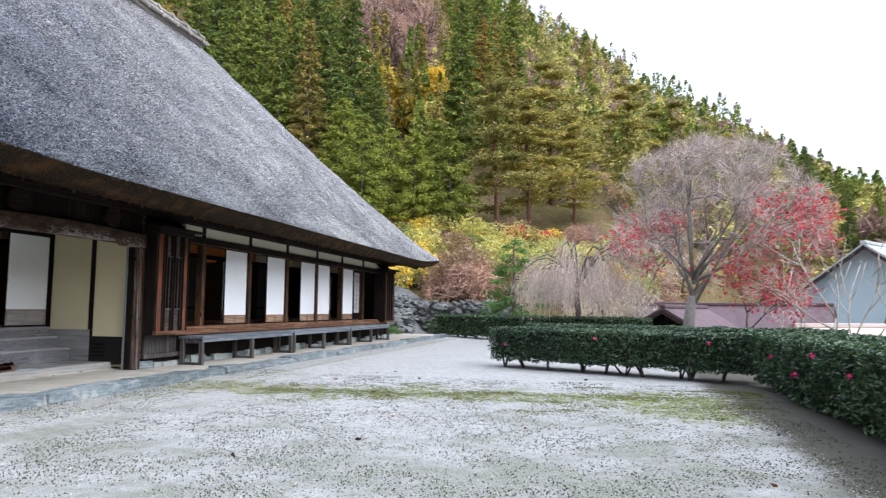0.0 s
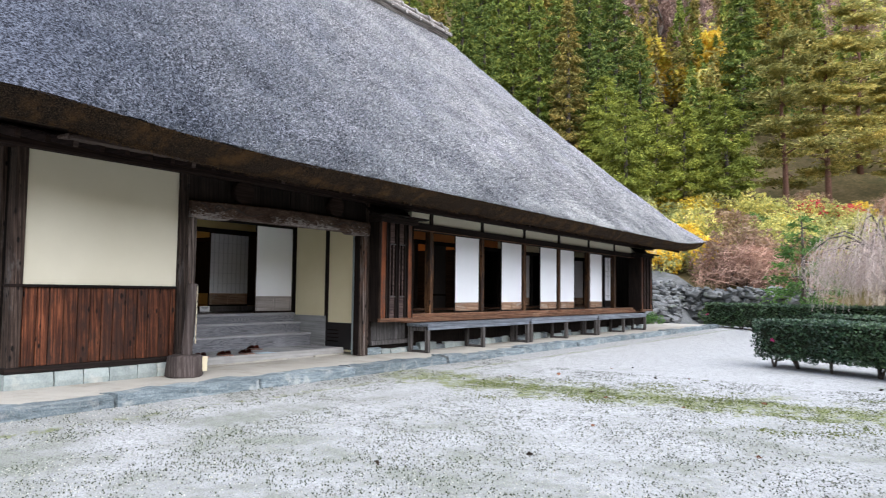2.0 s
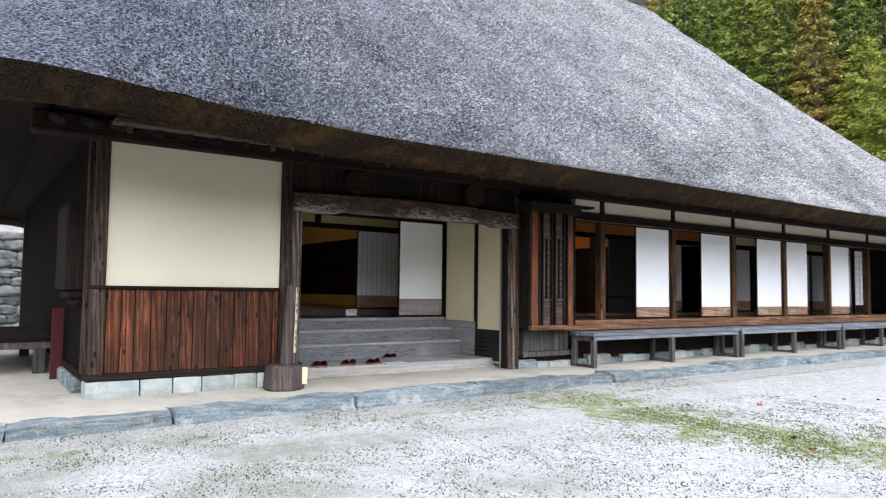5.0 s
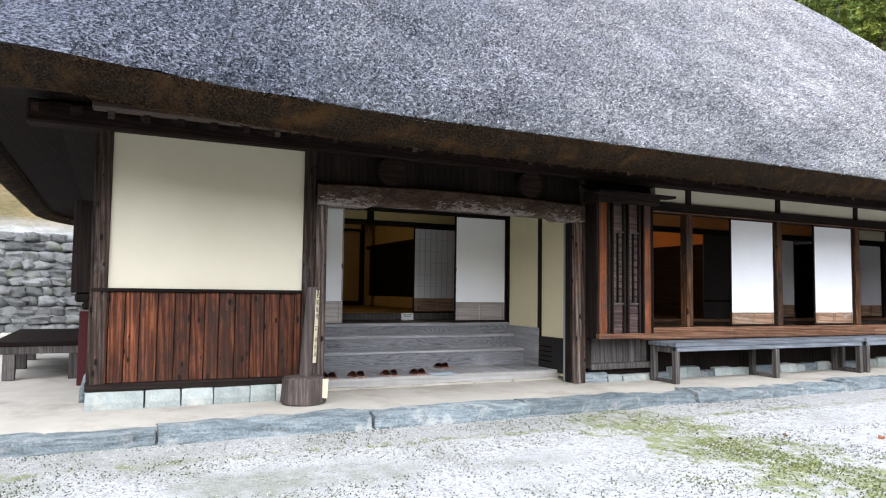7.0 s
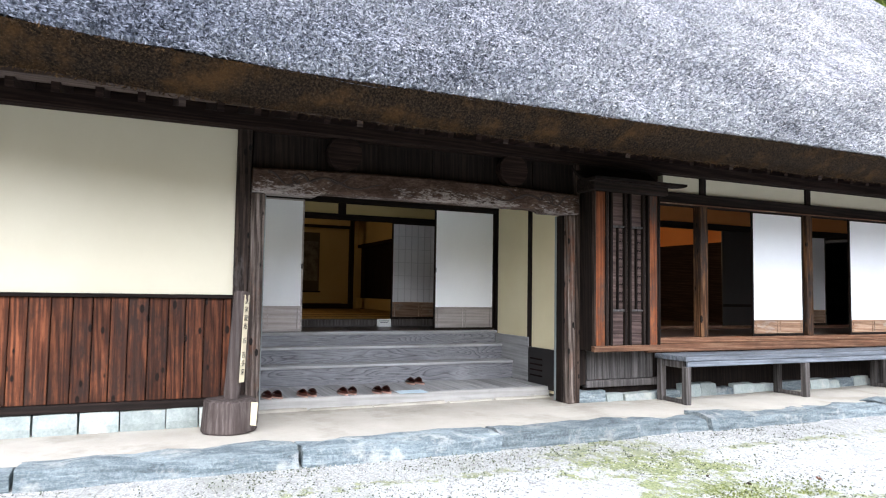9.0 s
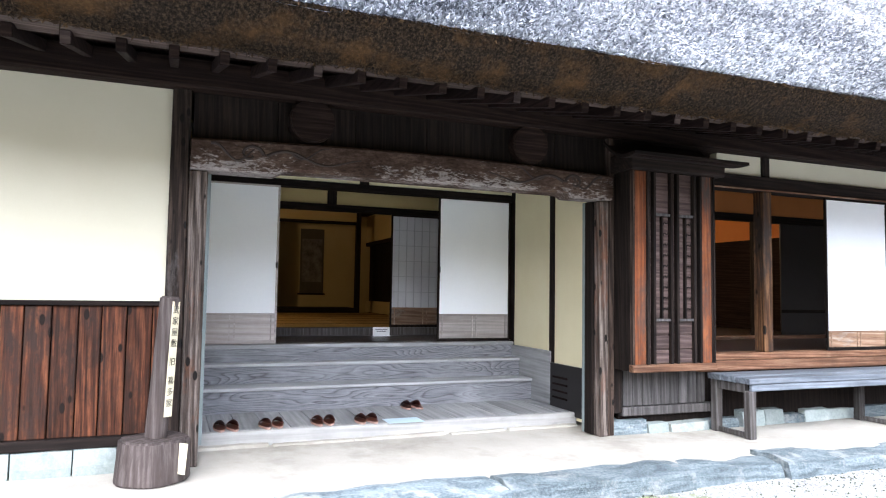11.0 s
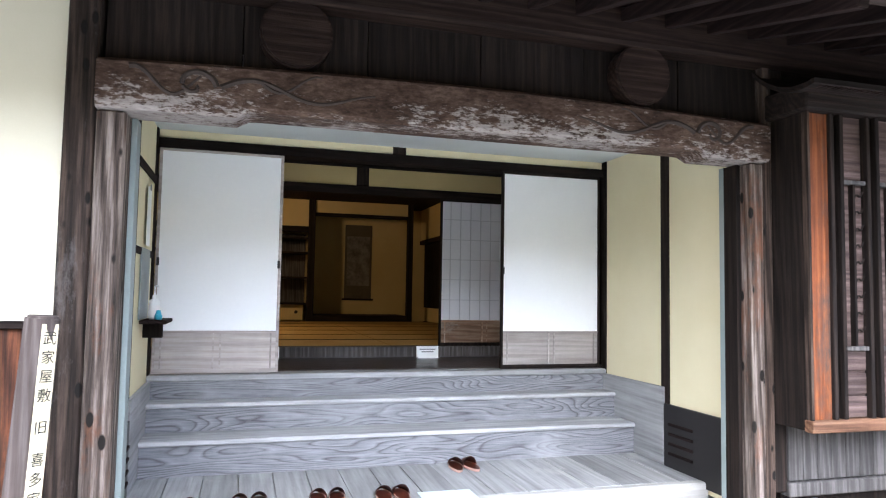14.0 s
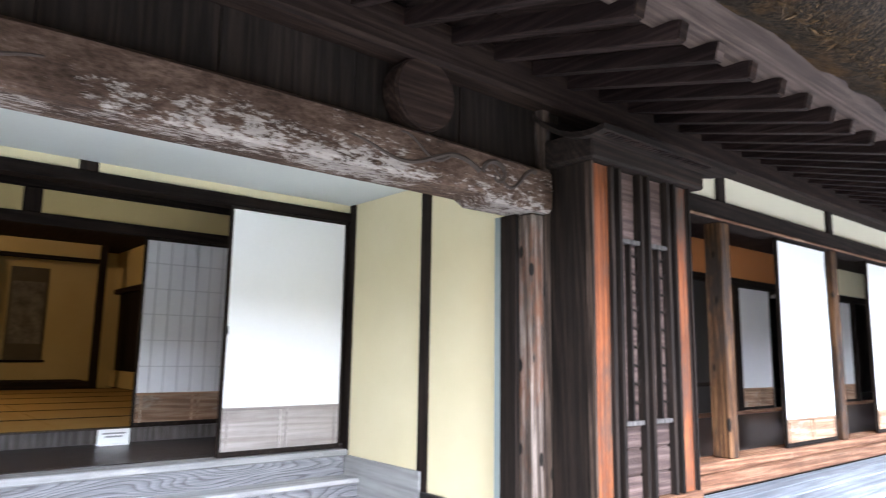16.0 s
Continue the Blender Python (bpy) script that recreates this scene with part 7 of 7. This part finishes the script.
def gable_house(name, centre, turn, length, width, wall_h, rise, wall_mat, roof_mat, label, over=0.5, courses=9):
    """A gabled building: walls, two roof slopes of stepped courses, barge boards, a door and windows."""
    b = thing(name, (0, 0, 0), label, "house")
    bm = box(-length / 2, -width / 2, 0, length / 2, width / 2, wall_h)
    part("wall", bm, wall_mat, b)
    for sx in (-1, 1):
        bm = bmesh.new()
        x0, x1 = sorted((sx * length / 2, sx * (length / 2 - 0.15)))
        v = [[bm.verts.new(c) for c in ((x, -width / 2, wall_h), (x, width / 2, wall_h), (x, 0, wall_h + rise))] for x in (x0, x1)]
        bm.faces.new(v[0][::-1]), bm.faces.new(v[1])
        for i in range(3):
            j = (i + 1) % 3
            bm.faces.new((v[0][i], v[0][j], v[1][j], v[1][i]))
        bmesh.ops.recalc_face_normals(bm, faces=bm.faces)
        part("gable", bm, wall_mat, b)
    slope = math.atan2(rise, width / 2)
    run = (width / 2 + over) / math.cos(slope)
    for sy in (-1, 1):
        bm = bmesh.new()
        prof = [(0.0, -0.05)] + [q for k in range(courses) for q in ((k * run / courses, 0.05), ((k + 1) * run / courses, 0.03))] + [(run, -0.05)]
        ends = [[bm.verts.new((ex, py, pz)) for py, pz in prof] for ex in (-length / 2 - over, length / 2 + over)]
        bm.faces.new(ends[0]), bm.faces.new(ends[1][::-1])
        for i in range(len(prof)):
            j = (i + 1) % len(prof)
            bm.faces.new((ends[0][i], ends[1][i], ends[1][j], ends[0][j]))
        bmesh.ops.recalc_face_normals(bm, faces=bm.faces)
        roof = part("roof", bm, roof_mat, b)
        roof.matrix_basis = pose(0, 0, wall_h + rise + 0.08, -math.degrees(slope) if sy == 1 else -math.degrees(slope), 0, 0 if sy == 1 else 180)
        for sx in (-1, 1):
            bb2 = part("barge_board", box(sx * (length / 2 + over) - 0.04, 0, -0.2, sx * (length / 2 + over) + 0.04, run, -0.05), W_EAVE, b)
            bb2.matrix_basis = roof.matrix_basis.copy()
    part("ridge", box(-length / 2 - over, -0.14, wall_h + rise + 0.08, length / 2 + over, 0.14, wall_h + rise + 0.24, 0.03), roof_mat, b)
    part("door", box(-0.5, -width / 2 - 0.04, 0.02, 0.5, -width / 2 + 0.02, 2.0, 0.01), W_DARK_Z, b)
    for x in (-length * 0.32, length * 0.32):
        wdw = part("window", boxes([(x - 0.6, -width / 2 - 0.05, 0.9, x + 0.6, -width / 2 + 0.01, 1.0), (x - 0.6, -width / 2 - 0.05, 1.9, x + 0.6, -width / 2 + 0.01, 2.0), (x - 0.6, -width / 2 - 0.05, 1.0, x - 0.52, -width / 2 + 0.01, 1.9), (x + 0.52, -width / 2 - 0.05, 1.0, x + 0.6, -width / 2 + 0.01, 1.9), (x - 0.03, -width / 2 - 0.04, 1.0, x + 0.03, -width / 2 + 0.01, 1.9)]), W_DARK_Y, b)
        part("pane", box(x - 0.52, -width / 2 - 0.02, 1.0, x + 0.52, -width / 2 - 0.01, 1.9), METAL_GREY, wdw)
    b.matrix_basis = pose(*centre, 0, 0, turn)
    return b


gx, gy, gz = spot(9.0, 36)
gz = -2.4
gable_house("outbuilding", (gx, gy, gz), -20, 8.5, 5.0, 2.6, 1.5, W_GREY_Z, TILE_PURPLE, "low wooden outbuilding with a purple-brown tiled roof")
gx, gy, gz = spot(6.3, 33)
gz = -2.4
gable_house("shed", (gx, gy, gz), 60, 3.6, 3.4, 3.0, 0.95, W_DARK_Z, TILE_PURPLE, "small dark shed with a purple-brown roof")
gx, gy, gz = spot(21.8, 44)
gable_house("hall_building", (gx, gy, gz), 52, 14, 12.5, 2.6, 4.4, BLUE_SHEET, ROOF_SHEET, "large pale blue building with a steep grey sheet roof", 0.6)
gx, gy, gz = spot(18.5, 30)
gable_house("store_building", (gx, gy, gz), 30, 6.0, 4.4, 2.5, 0.8, W_GREY_Z, ROOF_PINK, "low store with a pale pinkish roof", 0.4)


# ---- small things on the yard, and straw on the roof ----
def scatter(name, count, area, size, material, label, seed, patchy):
    """Loose grains over a stretch of the yard, thicker in patches and where the walk starts."""
    rng = np.random.default_rng(seed)
    x, y = rng.uniform(area[0], area[2], count), area[1] + (area[3] - area[1]) * rng.uniform(0, 1, count) ** 1.5
    thick = np.array([noise.noise(Vector((a * 1.3, c * 1.3, 2.0))) + 0.8 * noise.noise(Vector((a * 5.0, c * 5.0, 6.0))) for a, c in zip(x, y)])
    keep = thick > patchy * rng.uniform(-1.0, 1.0, count)
    x, y = x[keep], y[keep]
    t = np.clip((-x - 5.4) / 1.3, 0, 1)
    z = GROUND + 0.07 * t * t * (3 - 2 * t) + 0.007
    return tagged(new(name, cloud(name, np.stack([x, y, z], 1), size, material, None, 0.8, seed, 0.5)), label, "litter", kind="stuff")


CRUMB = leafy("dark_litter_crumbs", [(0.1, (0.026, 0.029, 0.018)), (0.5, (0.075, 0.082, 0.048)), (0.9, (0.19, 0.2, 0.135))], 0.9, 0.0)
PALE_CRUMB = leafy("pale_gravel_grains", [(0.1, (0.30, 0.30, 0.29)), (0.9, (0.60, 0.60, 0.58))], 0.9, 0.0)
MOSS = leafy("moss_tufts", [(0.1, (0.063, 0.077, 0.021)), (0.5, (0.133, 0.154, 0.042)), (0.9, (0.224, 0.238, 0.084))], 0.9, 0.2)
scatter("dark_crumbs", 130000, (-6.8, 1.2, 2.4, 13.0), 0.0145, CRUMB, "dark crumbs of moss and dry leaves on the gravel", 101, 0.55)
scatter("gravel_grains", 60000, (-6.8, 1.2, 2.0, 12.0), 0.012, PALE_CRUMB, "loose pale gravel grains", 102, 2.0)


def moss_band():
    rng = np.random.default_rng(103)
    out = []
    while len(out) < 11000:
        x, y = rng.uniform(-6.5, 2.5), rng.uniform(7.5, 13)
        line = 10.2 + 0.12 * (x + 5.5)
        d = abs(y - line - 1.3 * noise.noise(Vector((x * 0.5, 2, 7)))) / (1.1 + 0.09 * (x + 6.5))
        n = noise.noise(Vector((x * 1.1, y * 1.6, 4))) + 0.5 * noise.noise(Vector((x * 4, y * 5, 9)))
        if n - d * 0.75 > -0.02 + 0.4 * rng.uniform(-1, 1):
            out.append((x, y, GROUND + 0.006))
    tagged(new("moss", cloud("moss", out, 0.022, MOSS, (0, 0, 0.5), 0.6, 103, 0.4)), "thin green moss across the gravel", "moss", kind="stuff")


moss_band()
LEAF_DRY = leafy("dry_fallen_leaf", [(0.1, (0.10, 0.035, 0.02)), (0.5, (0.22, 0.08, 0.04)), (0.9, (0.30, 0.16, 0.07))], 0.8, 0.1)
LEAF_DARK = leafy("dark_fallen_leaf", [(0.1, (0.02, 0.015, 0.012)), (0.9, (0.05, 0.035, 0.025))], 0.8, 0.0)


rl = random.Random(8)
leaf_meshes = [cloud("fallen_leaf", np.array([[0, 0, 0.012], [0.02, 0.012, 0.014], [-0.018, 0.014, 0.012]]), 0.075, m, (1, 0, 0.1), 0.7, 110 + i, 0.6) for i, m in enumerate((LEAF_DRY, LEAF_DRY, LEAF_DARK))]
spots_l = [(-1.94, 9.05), (-3.2, 5.62), (-2.4, 6.64)] + [(rl.uniform(-6.5, 2.3), rl.uniform(2.5, 14)) for _ in range(26)]
for i, (x, y) in enumerate(spots_l):
    ob = new("fallen_leaf", leaf_meshes[2 if i in (0, 2) else rl.choice((0, 1, 2))])
    ob.matrix_basis = pose(x, y, GROUND + 0.001, rl.uniform(-10, 10), rl.uniform(-10, 10), rl.uniform(0, 360)) @ Matrix.Scale(rl.uniform(0.4, 0.75), 4)
    tagged(ob, "dry curled fallen leaf on the gravel", "leaf", "fallen leaves")

STRAW = leafy("grey_straw_ends", [(0.12, (0.03, 0.033, 0.045)), (0.42, (0.24, 0.247, 0.27)), (0.7, (0.65, 0.655, 0.665)), (0.95, (0.80, 0.79, 0.77))], 0.9, 0.0)
sn = STRAW.node_tree
sn_b = sn.nodes["Principled BSDF"]
toned = mix(sn, 1.0, sn_b.inputs["Base Color"].links[0].from_socket, thatch_tone(sn), 'MULTIPLY')
sn.links.new(toned, sn_b.inputs["Base Color"])
STRAW_BROWN = leafy("brown_straw_ends", [(0.1, (0.01, 0.006, 0.004)), (0.5, (0.045, 0.025, 0.012)), (0.9, (0.22, 0.125, 0.05))], 0.9, 0.0)


def straws():
    rng = np.random.default_rng(120)
    n = 240000
    y = 3.6 + 23.0 * rng.uniform(0, 1, n) ** 0.9
    s = rng.uniform(0, 1, n) ** 1.6 * 0.97
    slope = 0.93 * s + 0.07 * s * s
    dx = HX * (1 - s) + 0.12 * s + 0.10 * (1 - s) ** 4
    half = HY + (np.where(y < CY, RIDGE_NEAR, RIDGE_HALF) - HY) * s
    keep = np.abs(y - CY) < half - 1.3 * (1 - s) - 0.05 - 2.6 * rng.uniform(0, 1, n) ** 2
    c = np.clip(np.abs(y - CY) / HY - 0.62, 0, None) / 0.38
    z = EAVE_Z + (RIDGE_Z - EAVE_Z) * slope + 0.30 * c ** 2 * (1 - s) ** 3
    p = np.stack([CX + dx + 0.012, y, z + 0.012], 1)[keep]
    aim = np.tile(np.array([0.95, 0.0, 0.15]), (len(p), 1))
    ob = new("thatch_straw", cloud("thatch_straw", p, 0.052, STRAW, aim, 0.26, 121, 0.1))
    ob.parent = farmhouse
    ob.matrix_parent_inverse = farmhouse.matrix_basis.inverted()
    tagged(ob, "rough straw ends on the thatch", kind="stuff")
    m = 30000
    y = 3.6 + 23.0 * rng.uniform(0, 1, m) ** 1.5
    t = rng.uniform(0, 1, m)
    c = np.clip(np.abs(y - CY) / HY - 0.62, 0, None) / 0.38
    x = CX + HX + 0.10 - 0.30 * t
    z = EAVE_Z - 0.235 * t + 0.30 * c ** 2
    keep = np.abs(y - CY) < HY - 1.5
    p = np.stack([x, y, z], 1)[keep]
    ob = new("cut_straw", cloud("cut_straw", p, 0.05, STRAW_BROWN, np.tile(np.array([0.6, 0.0, -0.5]), (len(p), 1)), 0.16, 122, 0.1))
    ob.parent = farmhouse
    ob.matrix_parent_inverse = farmhouse.matrix_basis.inverted()
    tagged(ob, "cut brown straw at the eaves", kind="stuff")


straws()
